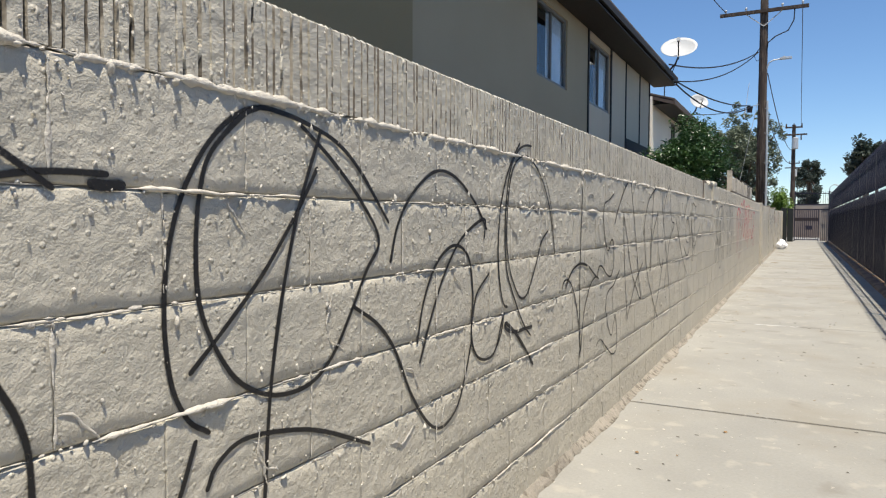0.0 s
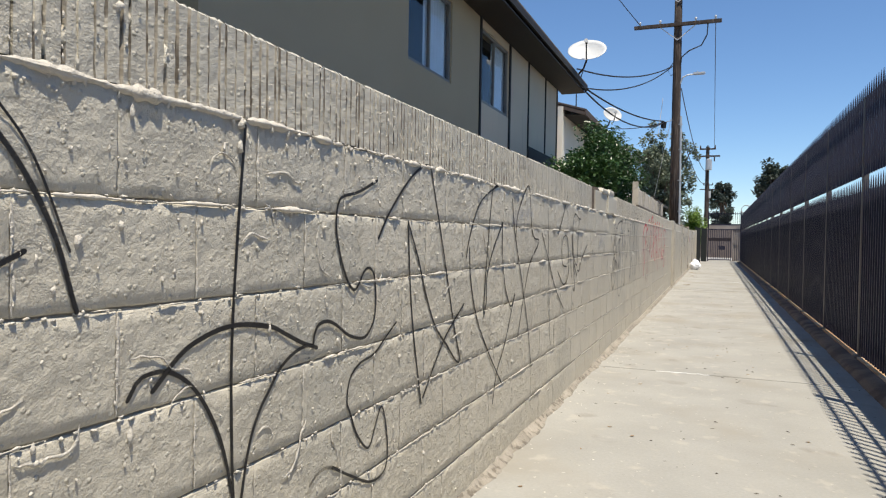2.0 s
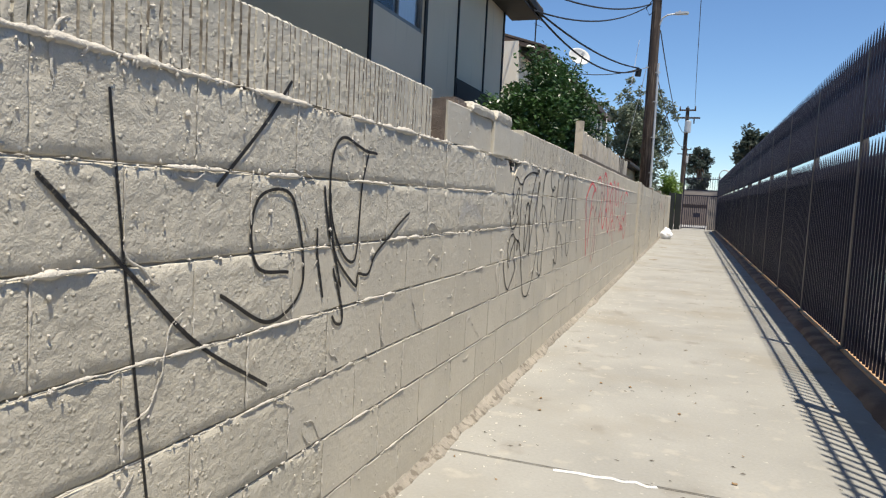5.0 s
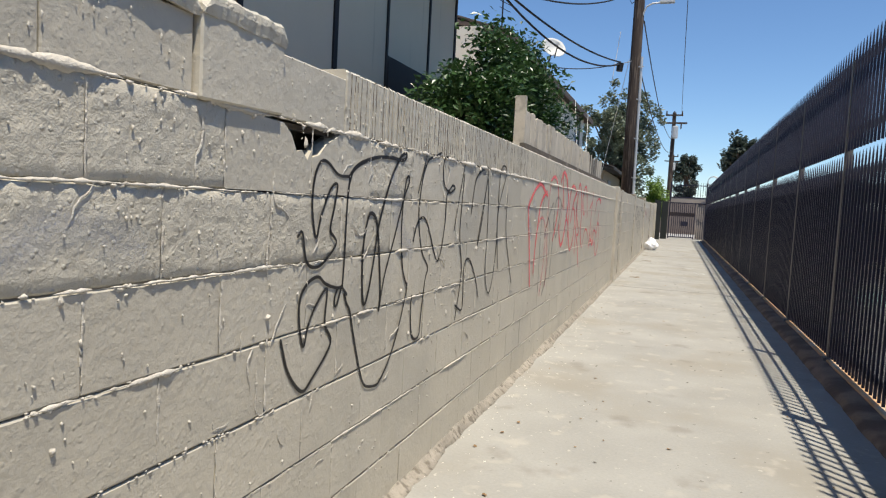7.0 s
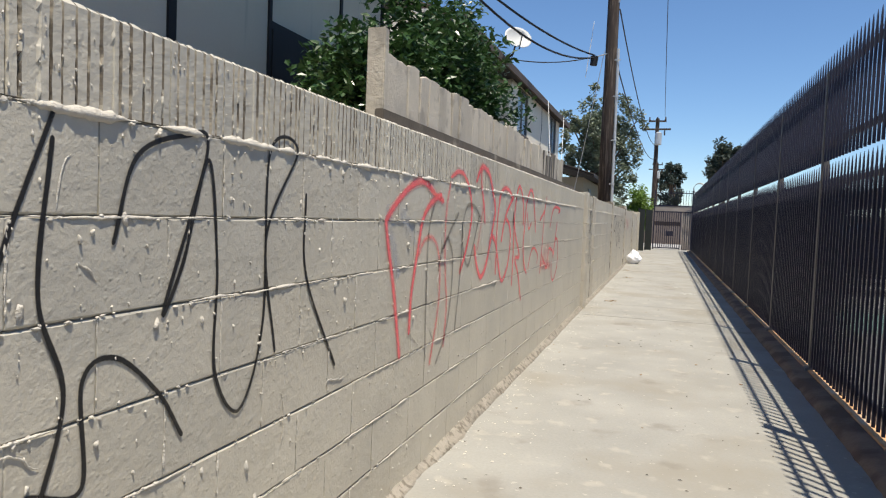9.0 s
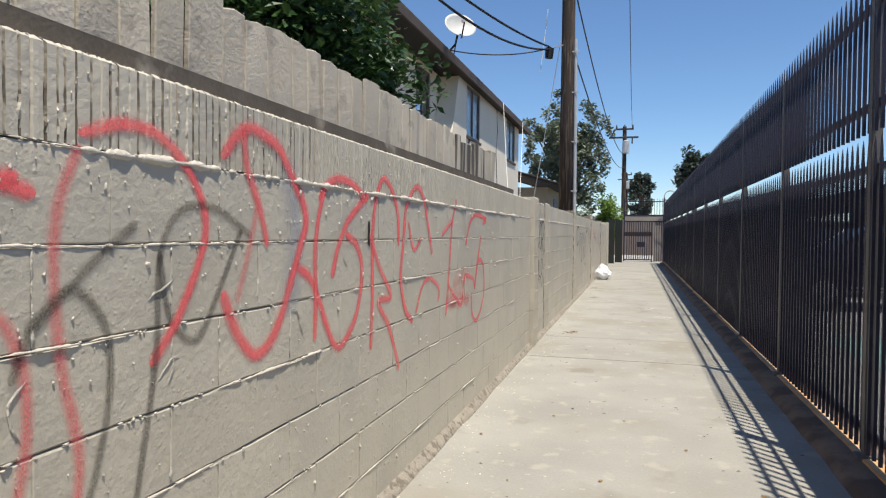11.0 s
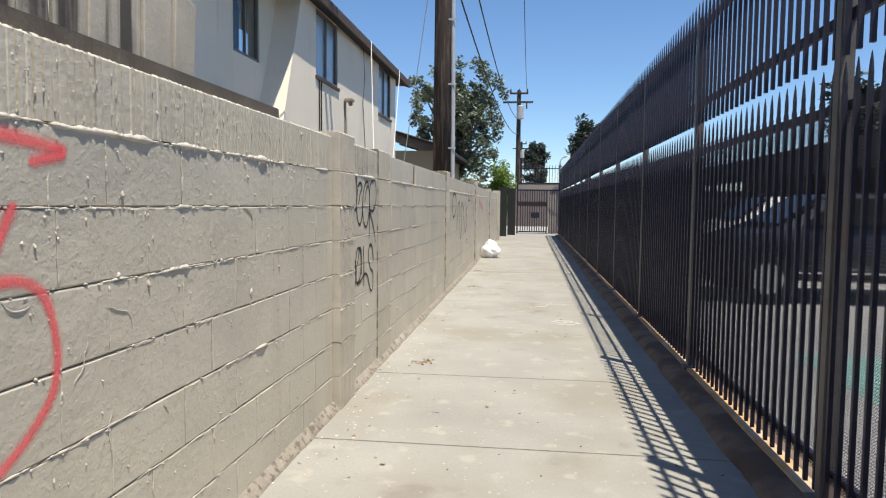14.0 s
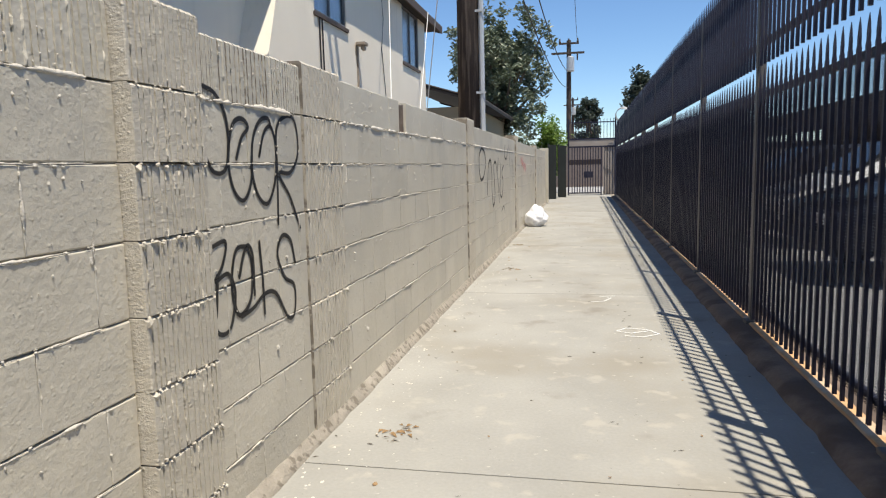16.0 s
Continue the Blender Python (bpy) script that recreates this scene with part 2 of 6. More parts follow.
def glass_material():
    m = bpy.data.materials.new("window_glass")
    m.use_nodes = True
    n, l = m.node_tree.nodes, m.node_tree.links
    t, g = n.new("ShaderNodeBsdfTransparent"), n.new("ShaderNodeBsdfGlossy")
    g.inputs["Roughness"].default_value = 0.02
    t.inputs["Color"].default_value = (0.9, 0.93, 0.95, 1)
    f = n.new("ShaderNodeLayerWeight")
    f.inputs[0].default_value = 0.5
    pw, sc = n.new("ShaderNodeMath"), n.new("ShaderNodeMath")
    pw.operation, sc.operation = 'POWER', 'MULTIPLY_ADD'
    pw.inputs[1].default_value, sc.inputs[1].default_value, sc.inputs[2].default_value = 4.0, 0.35, 0.04
    l.new(f.outputs["Facing"], pw.inputs[0])
    l.new(pw.outputs[0], sc.inputs[0])
    ms = n.new("ShaderNodeMixShader")
    l.new(sc.outputs[0], ms.inputs[0])
    l.new(t.outputs[0], ms.inputs[1])
    l.new(g.outputs[0], ms.inputs[2])
    l.new(ms.outputs[0], n["Material Output"].inputs["Surface"])
    return m


M_GLASS = glass_material()


def screen_material():
    """Expanded metal: small diamond holes in a dark sheet."""
    m = bpy.data.materials.new("expanded_metal")
    m.use_nodes = True
    n, l = m.node_tree.nodes, m.node_tree.links
    b = n["Principled BSDF"]
    b.inputs["Base Color"].default_value = (0.034, 0.033, 0.044, 1)
    b.inputs["Roughness"].default_value, b.inputs["Specular IOR Level"].default_value = 0.6, 0.08
    g = n.new("ShaderNodeNewGeometry")
    s = n.new("ShaderNodeSeparateXYZ")
    l.new(g.outputs["Position"], s.inputs[0])

    def mth(op, a, c):
        q = n.new("ShaderNodeMath")
        q.operation = op
        for i, v in enumerate((a, c)):
            if v is None:
                continue
            if isinstance(v, (int, float)):
                q.inputs[i].default_value = v
            else:
                l.new(v, q.inputs[i])
        return q.outputs[0]
    u, v = mth('MULTIPLY', s.outputs["Y"], 58.0), mth('MULTIPLY', s.outputs["Z"], 88.0)
    d1, d2 = mth('ADD', u, v), mth('SUBTRACT', u, v)
    h1, h2 = mth('ABSOLUTE', mth('SUBTRACT', mth('FRACT', d1, None), 0.5), None), mth('ABSOLUTE', mth('SUBTRACT', mth('FRACT', d2, None), 0.5), None)
    hole = mth('LESS_THAN', mth('MAXIMUM', h1, h2), 0.40)
    t = n.new("ShaderNodeBsdfTransparent")
    ms = n.new("ShaderNodeMixShader")
    l.new(hole, ms.inputs[0])
    l.new(b.outputs[0], ms.inputs[1])
    l.new(t.outputs[0], ms.inputs[2])
    l.new(ms.outputs[0], n["Material Output"].inputs["Surface"])
    return m


M_SCREEN = screen_material()


def spray_material(name, color, soft, body):
    """Spray paint on a ribbon: opaque along its middle, thinning to speckles at the edge."""
    m = bpy.data.materials.new(name)
    m.use_nodes = True
    n, l = m.node_tree.nodes, m.node_tree.links
    b = n["Principled BSDF"]
    b.inputs["Base Color"].default_value = (*color, 1)
    b.inputs["Roughness"].default_value = 0.6
    uv = n.new("ShaderNodeUVMap")
    uv.uv_map = "across"
    s = n.new("ShaderNodeSeparateXYZ")
    l.new(uv.outputs[0], s.inputs[0])
    a = n.new("ShaderNodeMath")
    a.operation = 'ABSOLUTE'
    l.new(s.outputs["X"], a.inputs[0])
    g = n.new("ShaderNodeNewGeometry")
    no = n.new("ShaderNodeTexNoise")
    no.inputs["Scale"].default_value, no.inputs["Detail"].default_value = 240, 3
    l.new(g.outputs["Position"], no.inputs["Vector"])
    big = n.new("ShaderNodeTexNoise")
    big.inputs["Scale"].default_value = 9
    l.new(g.outputs["Position"], big.inputs["Vector"])
    r = n.new("ShaderNodeMapRange")
    r.interpolation_type = 'SMOOTHSTEP'
    r.inputs[1].default_value, r.inputs[2].default_value = 1.0, soft
    r.inputs[3].default_value, r.inputs[4].default_value = 0.0, 1.0
    l.new(a.outputs[0], r.inputs[0])
    sp = n.new("ShaderNodeMath")
    sp.operation = 'MULTIPLY_ADD'
    l.new(no.outputs["Fac"], sp.inputs[0])
    sp.inputs[1].default_value, sp.inputs[2].default_value = 1.4, -0.7 + body
    m2 = n.new("ShaderNodeMath")
    m2.operation = 'MULTIPLY_ADD'
    l.new(big.outputs["Fac"], m2.inputs[0])
    m2.inputs[1].default_value = 0.5
    l.new(sp.outputs[0], m2.inputs[2])
    mu = n.new("ShaderNodeMath")
    mu.operation = 'MULTIPLY'
    mu.use_clamp = True
    l.new(r.outputs[0], mu.inputs[0])
    l.new(m2.outputs[0], mu.inputs[1])
    al = n.new("ShaderNodeMath")
    al.operation = 'MULTIPLY'
    al.use_clamp = True
    l.new(mu.outputs[0], al.inputs[0])
    l.new(s.outputs["Y"], al.inputs[1])
    t = n.new("ShaderNodeBsdfTransparent")
    ms = n.new("ShaderNodeMixShader")
    l.new(al.outputs[0], ms.inputs[0])
    l.new(t.outputs[0], ms.inputs[1])
    l.new(b.outputs[0], ms.inputs[2])
    l.new(ms.outputs[0], n["Material Output"].inputs["Surface"])
    return m


M_BLACKSPRAY = spray_material("black_spray", (0.012, 0.011, 0.011), 0.45, 0.85)
M_REDSPRAY = spray_material("red_spray", (1.0, 0.15, 0.165), 0.0, 0.52)
M_GREYSPRAY = spray_material("faded_black_spray", (0.07, 0.06, 0.05), 0.2, 0.45)
M_BLUESPRAY = spray_material("faded_blue_chalk", (0.25, 0.32, 0.50), 0.0, 0.05)
M_WHITECHALK = spray_material("white_chalk", (0.85, 0.84, 0.80), 0.3, 0.5)

# ---- mesh helpers ----


def box(bm, x0, x1, y0, y1, z0, z1):
    v = [bm.verts.new((x, y, z)) for x in (x0, x1) for y in (y0, y1) for z in (z0, z1)]
    for f in ((0, 1, 3, 2), (4, 6, 7, 5), (0, 4, 5, 1), (2, 3, 7, 6), (0, 2, 6, 4), (1, 5, 7, 3)):
        bm.faces.new([v[i] for i in f])
    return v


def boxes(*dims, bevel=0.0):
    bm = bmesh.new()
    for d in dims:
        box(bm, *d)
    if bevel:
        bmesh.ops.bevel(bm, geom=bm.edges[:], offset=bevel, segments=2, affect='EDGES', clamp_overlap=True)
    return bm


def tube(bm, path, radii, sides=8):
    """A tube along a list of points, with a radius for each."""
    rings = []
    for i, p in enumerate(path):
        a, c = Vector(path[max(i - 1, 0)]), Vector(path[min(i + 1, len(path) - 1)])
        q = (c - a).to_track_quat("Z", "Y")
        r = radii[i] if isinstance(radii, (list, tuple)) else radii
        rings.append([bm.verts.new(Vector(p) + q @ Vector((r * math.cos(2 * math.pi * k / sides), r * math.sin(2 * math.pi * k / sides), 0)))
                      for k in range(sides)])
    for r0, r1 in zip(rings, rings[1:]):
        for k in range(sides):
            bm.faces.new((r0[k], r0[(k + 1) % sides], r1[(k + 1) % sides], r1[k]))
    bm.faces.new(rings[0][::-1])
    bm.faces.new(rings[-1])
    return bm


def to_mesh(name, bm, mat, smooth=False):
    me = bpy.data.meshes.new(name)
    bmesh.ops.recalc_face_normals(bm, faces=bm.faces[:])
    bm.to_mesh(me)
    bm.free()
    me.materials.append(mat)
    if smooth:
        for p in me.polygons:
            p.use_smooth = True
    return me


def part(name, bm, mat, parent, label="", smooth=False):
    me = bm if isinstance(bm, bpy.types.Mesh) else to_mesh(name, bm, mat, smooth)
    ob = new(name, me)
    ob.parent = parent
    if label:
        ob["label"] = label
    return ob


def thing(name, at, label, category, group="", kind=""):
    ob = new(name)
    ob.location = at
    ob.empty_display_size = 0.1
    return tagged(ob, label, category, group, kind)


def whole(name, bm, mat, label, category, group="", kind="", smooth=False):
    return tagged(new(name, to_mesh(name, bm, mat, smooth)), label, category, group, kind)


WX = -0.945      # alley face of the block wall
H, L = 0.2032, 0.4064
rng = random.Random(7)

# ---- ground ----
bm = boxes((-900, 900, -500, 1500, -0.6, -0.035))
whole("ground", bm, M_DIRT, "dry bare ground reaching to the horizon", "ground", kind="structure")
whole("parking_lot", boxes((1.52, 40, -30, 62, -0.3, 0.0)), M_ASPHALT, "grey asphalt parking lot behind the iron fence", "parking lot", kind="structure")
whole("street", boxes((-60, 1.5, 43.5, 51, -0.3, -0.01)), M_ASPHALT, "asphalt street beyond the gate", "street", kind="structure")
pavement = thing("pavement", (0, 0, 0), "pale sun-bleached concrete walkway cast in slabs", "pavement", kind="structure")
JOINTS = [-7.0, -3.6, -0.62, 3.40, 14.31, 15.74, 19.57, 23.4, 27.2, 31.0, 34.8, 38.6, 43.4]
for y0, y1 in zip(JOINTS, JOINTS[1:]):
    bm = boxes((-0.98, 1.235, y0 + (0.009 if y0 < 10 else 0.0028), y1 - (0.009 if y1 < 10 else 0.0028), -0.12, 0.0 + rng.uniform(-0.0015, 0.0015)), bevel=0.004)
    part("slab", bm, M_CONC, pavement)
part("joint_bed", boxes((-0.98, 1.235, -7, 43.4, -0.2, -0.012)), M_RAWBLOCK, pavement)

# ---- block wall ----


def block_mesh(name, length, seed, mat=None, depth=0.1, height=H, nu=5, nv=4, wave=0.0014):
    """One face-bevelled concrete block: slightly uneven face, soft edges; its corner at the origin."""
    r = random.Random(seed)
    bm = bmesh.new()
    g, gv, e = 0.0006, 0.0028, 0.004
    ys = [g] + [g + e + (length - 2 * g - 2 * e) * i / (nu - 2) for i in range(nu - 1)] + [length - g]
    zs = [gv] + [gv + e + (height - 2 * gv - 2 * e) * i / (nv - 2) for i in range(nv - 1)] + [height - gv]
    rows = []
    for j, z in enumerate(zs):
        row = []
        for i, y in enumerate(ys):
            bed = j in (0, len(zs) - 1)
            edge = bed or i in (0, len(ys) - 1)
            x = (-0.004 if bed else -0.0016) + r.uniform(-0.0012, 0.0012) if edge else min(0.0, wave * (-0.5 + r.uniform(-0.4, 0.4) + 1.3 * noise.noise((y * 22, z * 22, seed * 3.1))))
            row.append(bm.verts.new((x, y + (r.uniform(-0.0012, 0.0012) if edge else 0), z + (r.uniform(-0.0014, 0.0014) if edge else 0))))
        rows.append(row)
    for a, c in zip(rows, rows[1:]):
        for i in range(len(ys) - 1):
            bm.faces.new((a[i], a[i + 1], c[i + 1], c[i]))
    rim = rows[0] + [q[-1] for q in rows[1:]] + rows[-1][-2::-1] + [q[0] for q in rows[-2:0:-1]]
    back = [bm.verts.new((-depth, v.co.y, v.co.z)) for v in rim]
    for i in range(len(rim)):
        k = (i + 1) % len(rim)
        bm.faces.new((rim[k], rim[i], back[i], back[k]))
    return to_mesh(name, bm, mat or M_WALL, wave > 0.0014)


def fluted_mesh(name, length, seed, mat=None, ribs=14, dark_end=False):
    """A cap block with vertical ribs on its face and a solid top."""
    r = random.Random(seed)
    bm = bmesh.new()
    prof, p = [], length / ribs
    cuts = [0.0] + [(i + r.uniform(-0.22, 0.22)) * p for i in range(1, ribs)] + [length]
    for i in range(ribs):
        y, p = cuts[i], cuts[i + 1] - cuts[i]
        d = r.uniform(0.010, 0.020) if r.random() < 0.92 else 0.004
        w = r.uniform(0.0018, 0.0058)
        prof += [(-0.001, y + w), (r.uniform(-0.0015, 0.0), y + p * 0.5), (-0.001, y + p - w), (-d, y + p - w * 0.7), (-d, y + p + (w * 0.6 if i < ribs - 1 else 0))]
    prof[-1] = (-0.005, length - 0.002)
    prof = [(-0.005, 0.002)] + prof
    levels = []
    for j in range(13):
        z = 0.004 + (H - 0.012) * j / 12
        row = []
        for x, y in prof:
            deep = x < -0.003
            wob = 0.0017 * noise.noise((y * 60, z * 40, seed * 1.7)) + 0.0013 * noise.noise((y * 160, z * 140, seed))
            fill = max(0.0, noise.noise((y * 45, z * 30, seed * 2.3 + 9)) - (0.1 if mat == M_PIL else 0.27)) * 0.06 if deep and 0.003 < y < length - 0.003 else 0.0
            row.append(bm.verts.new((min(x + fill, 0.0015) + (wob * 0.5 if deep else wob * 0.3), y + (wob * 0.6 if 0.003 < y < length - 0.003 else 0.0), z)))
        levels.append(row)
    top = [bm.verts.new((-0.012, y, H + r.uniform(-0.002, 0.003))) for x, y in prof]
    levels.append(top)
    for a, c in zip(levels, levels[1:]):
        for i in range(len(prof) - 1):
            bm.faces.new((a[i], a[i + 1], c[i + 1], c[i]))
    lo, ends = levels[0], levels[:-1]
    b0, b1 = bm.verts.new((-0.2, 0.002, H)), bm.verts.new((-0.2, length - 0.002, H))
    c0, c1 = bm.verts.new((-0.2, 0.002, 0.004)), bm.verts.new((-0.2, length - 0.002, 0.004))
    bm.faces.new(top[::-1] + [b0, b1][::1])
    bm.faces.new((b0, c0, c1, b1))
    bm.faces.new([c0] + [q[0] for q in ends] + [top[0], b0])
    bm.faces.new([c1, b1, top[-1]] + [q[-1] for q in ends[::-1]])
    bm.faces.new(lo + [c1, c0])
    me = to_mesh(name, bm, mat or M_WALL, False)
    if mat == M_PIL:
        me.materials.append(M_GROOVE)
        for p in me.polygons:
            if dark_end and p.normal.y < -0.7 and p.center.y < 0.01:
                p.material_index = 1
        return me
    # Groove faces take the darker brown.
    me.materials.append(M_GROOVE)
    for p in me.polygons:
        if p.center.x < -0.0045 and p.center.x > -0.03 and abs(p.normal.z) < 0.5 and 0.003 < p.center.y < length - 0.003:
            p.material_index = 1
    return me


FULL = [block_mesh("block", L, s) for s in range(8)]
ROUGH = [block_mesh("block", L, 20 + s, M_WALLROUGH, nu=17, nv=9, wave=0.0021) for s in range(8)]
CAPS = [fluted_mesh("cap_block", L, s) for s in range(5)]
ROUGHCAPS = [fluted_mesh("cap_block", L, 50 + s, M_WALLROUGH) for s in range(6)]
PLAINCAP = [block_mesh("cap_block", L, 40 + s, depth=0.2) for s in range(3)]


def append_mesh(bm, me, at, scale_y=1.0):
    vs = [bm.verts.new((v.co.x + at[0], v.co.y * scale_y + at[1], v.co.z + at[2])) for v in me.vertices]
    for p in me.polygons:
        bm.faces.new([vs[i] for i in p.vertices])


def lay_wall(wall, y0, y1, near0, near1, x, courses=8, skip=(), fluted=lambda y: True):
    """Running bond of blocks from y0 to y1; those between near0 and near1 are single parts, the others one joined part."""
    rest = bmesh.new()
    for c in range(courses):
        y = 3.906 + (0 if c % 2 else -L / 2)
        y -= math.ceil((y - y0) / L) * L
        while y < y1 - 0.03:
            a, b = max(y, y0), min(y + L, y1)
            if b - a > 0.05 and not any(s0 < (a + b) / 2 < s1 and c in cs for s0, s1, cs in skip):
                if c == courses - 1:
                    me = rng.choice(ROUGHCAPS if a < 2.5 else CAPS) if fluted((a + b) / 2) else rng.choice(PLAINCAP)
                else:
                    me = rng.choice(ROUGH if a < (2.0 if c < 5 else 5.0) else FULL)
                at = (x - rng.uniform(0, 0.0014), a, c * H)
                if near0 <= (a + b) / 2 <= near1:
                    ob = part("block" if c < courses - 1 else "cap_block", me, None, wall)
                    ob.location = at
                    ob.scale = (1, (b - a) / L, 1)
                else:
                    append_mesh(rest, me, at, (b - a) / L)
            y += L
    if rest.verts:
        me = to_mesh("far_blocks", rest, M_WALL)
        ob = part("far_blocks", me, None, wall)
        ob["kind"] = "stuff"
    else:
        rest.free()


def fluted_at(y):
    return y < 3.1 or y > 4.7


def sticks_out(bm, y, z, w, h, d, x):
    """A small rounded lump of dried mortar or paint on the wall's face."""
    n, a0, d = 6, rng.uniform(0, 6), min(d, 0.011)
    if x < -0.5 and z > 7 * H + 0.012 and (3.09 < y < 3.29 or 17.53 < y < 17.74):
        return
    py, pz = w * rng.uniform(-0.25, 0.25), h * rng.uniform(-0.3, 0.2)
    rows = [[], []]
    for k in range(n):
        f, a = rng.uniform(0.45, 1.45), a0 + 2 * math.pi * (k + rng.uniform(-0.3, 0.3)) / n
        rows[0].append(bm.verts.new((x - 0.0006, y + w * f * math.cos(a), z + h * f * math.sin(a))))
        rows[1].append(bm.verts.new((x + d * rng.uniform(0.35, 1.0), y + py + w * f * 0.62 * math.cos(a), z + pz + h * f * 0.62 * math.sin(a))))
    top = bm.verts.new((x + d, y + py, z + pz))
    for k in range(n):
        q = (k + 1) % n
        bm.faces.new((rows[0][k], rows[0][q], rows[1][q], rows[1][k]))
        bm.faces.new((rows[1][k], rows[1][q], top))


def ridge(bm, y0, y1, z, x, hgt, d, broken=False):
    """A squeezed-out rounded ridge of mortar along a joint, swelling and thinning on its way."""
    n = max(4, int((y1 - y0) / 0.012))
    rows = []
    for i in range(n + 1):
        y = y0 + (y1 - y0) * i / n
        t = min(1, i / 3, (n - i) / 3)
        lump = max(0.02, 0.5 + 0.95 * noise.noise((y * 8, z * 9, 0.7)) + 0.6 * noise.noise((y * 31, z * 9, 2.7)) + 0.4 * noise.noise((y * 75, z * 9, 4.2)))
        if broken:
            lump *= min(1.0, max(0.02, 0.3 + 2.2 * noise.noise((y * 1.9, z * 7, 11.3))))
        dz = 0.004 * noise.noise((y * 5, z, 5.1)) + 0.002 * noise.noise((y * 25, z, 9.1))
        hh, dd = hgt * (0.25 + 0.75 * t) * lump, d * (0.1 + 0.9 * t) * lump * rng.uniform(0.85, 1.1)
        rows.append([bm.verts.new((x + dd * fx, y, z + dz + hh * fz)) for fx, fz in ((-0.15, 1.0), (0.7, 0.62), (1.0, 0.0), (0.85, -0.55), (-0.15, -0.85 * rng.uniform(0.8, 1.2)))])
    for a, c in zip(rows, rows[1:]):
        for k in range(4):
            bm.faces.new((a[k], c[k], c[k + 1], a[k + 1]))


def bead(bm, y, z0, z1, x, wid, d):
    """A broken upright bead of paint-covered mortar on a head joint."""
    n = max(4, int((z1 - z0) / 0.009))
    rows = []
    for i in range(n + 1):
        z = z0 + (z1 - z0) * i / n
        t = min(1, i / 2, (n - i) / 2)
        lump = max(0.03, 0.45 + 1.0 * noise.noise((y * 9, z * 16, 1.7)) + 0.7 * noise.noise((y * 9, z * 60, 6.7)))
        yy = y + 0.003 * noise.noise((y, z * 14, 3.3)) + 0.0015 * noise.noise((y, z * 60, 8.3))
        ww, dd = wid * (0.3 + 0.7 * t) * lump, d * t * lump
        rows.append([bm.verts.new((x + dd * fx - 0.0004, yy + ww * fy, z)) for fx, fy in ((0, -1), (0.9, -0.5), (1, 0.3), (0, 1))])
    for a, c in zip(rows, rows[1:]):
        for k in range(3):
            bm.faces.new((a[k], a[k + 1], c[k + 1], c[k]))


def mortar(wall, y0, y1, x, rich, courses=8):
    bm = bmesh.new()
    for c in range(1, courses):
        y = y0 + rng.uniform(0, 0.2)
        z = c * H
        heavy = c == courses - 1
        ridge(bm, y0, y1, z - 0.001, x - 0.001, *((0.0135, 0.0095) if heavy else (0.0055, 0.0045)), not heavy)
        for k in range(int((y1 - y0) * (30 if heavy else 22))):
            q = rng.uniform(0.0018, 0.0045)
            sticks_out(bm, rng.uniform(y0, y1), z - rng.uniform(-0.004, 0.007), q * rng.uniform(1, 3.2), q, q * rng.uniform(0.6, 1.3), x - 0.001)
        chance = 0.8 if heavy else (0.45 if c >= courses - 4 else 0.2)
        while y < y1 - 0.1:
            ln = min(rng.uniform(0.06, 0.45), y1 - y)
            if rng.random() < chance * rich:
                ridge(bm, y, y + ln, z, x, rng.uniform(0.004, 0.009) * (1.3 if heavy else 1), rng.uniform(0.003, 0.008) * (1.4 if heavy else 1))
                for k in range(int(ln * (44 if heavy else 9) * rich)):
                    hh = rng.uniform(0.003, 0.016 if heavy else 0.009) * rng.uniform(0.5, 1)
                    sticks_out(bm, y + rng.uniform(0, ln), z - hh * 0.8, rng.uniform(0.003, 0.010), hh, rng.uniform(0.002, 0.012 if heavy and rng.random() < 0.35 else 0.005), x)
            y += ln + rng.uniform(0.0, 0.12)
    for c in range(courses - 1):
        yy = 3.906 + (0 if c % 2 else -L / 2)
        yy -= math.ceil((yy - y0) / L) * L
        while yy < y1:
            if y0 < yy < y1 and rng.random() < 0.45 + 0.5 * rich:
                bead(bm, yy, c * H + 0.006, (c + 1) * H - 0.006, x, rng.uniform(0.003, 0.0055), rng.uniform(0.0015, 0.0038))
                for k in range(rng.randint(1, 5)):
                    sticks_out(bm, yy + rng.uniform(-0.004, 0.004), c * H + rng.uniform(0.01, H), rng.uniform(0.0015, 0.004), rng.uniform(0.004, 0.014), rng.uniform(0.0012, 0.003), x)
            yy += L
    for k in range(int((y1 - y0) * 230 * rich)):
        s = rng.uniform(0.0015, 0.0045) if rng.random() < 0.93 else rng.uniform(0.0045, 0.009)
        sticks_out(bm, rng.uniform(y0, y1), (courses - (1 if rng.random() < 0.93 else 0)) * H * (1 - rng.random() ** 1.6) - 0.01, s, s * rng.uniform(0.8, 2.2), s * rng.uniform(0.5, 1.1), x)
    for k in range(int((y1 - y0) * 70)):
        s = rng.uniform(0.0015, 0.0032)
        sticks_out(bm, rng.uniform(y0, y1), (courses - rng.random() ** 0.8) * H - 0.004, s, s * rng.uniform(1, 3.5), s * 0.8, x)
    ob = part("mortar_drips", bm, M_MORTAR, wall, "lumpy squeezed-out mortar drips painted over", smooth=True)
    ob["kind"] = "stuff"


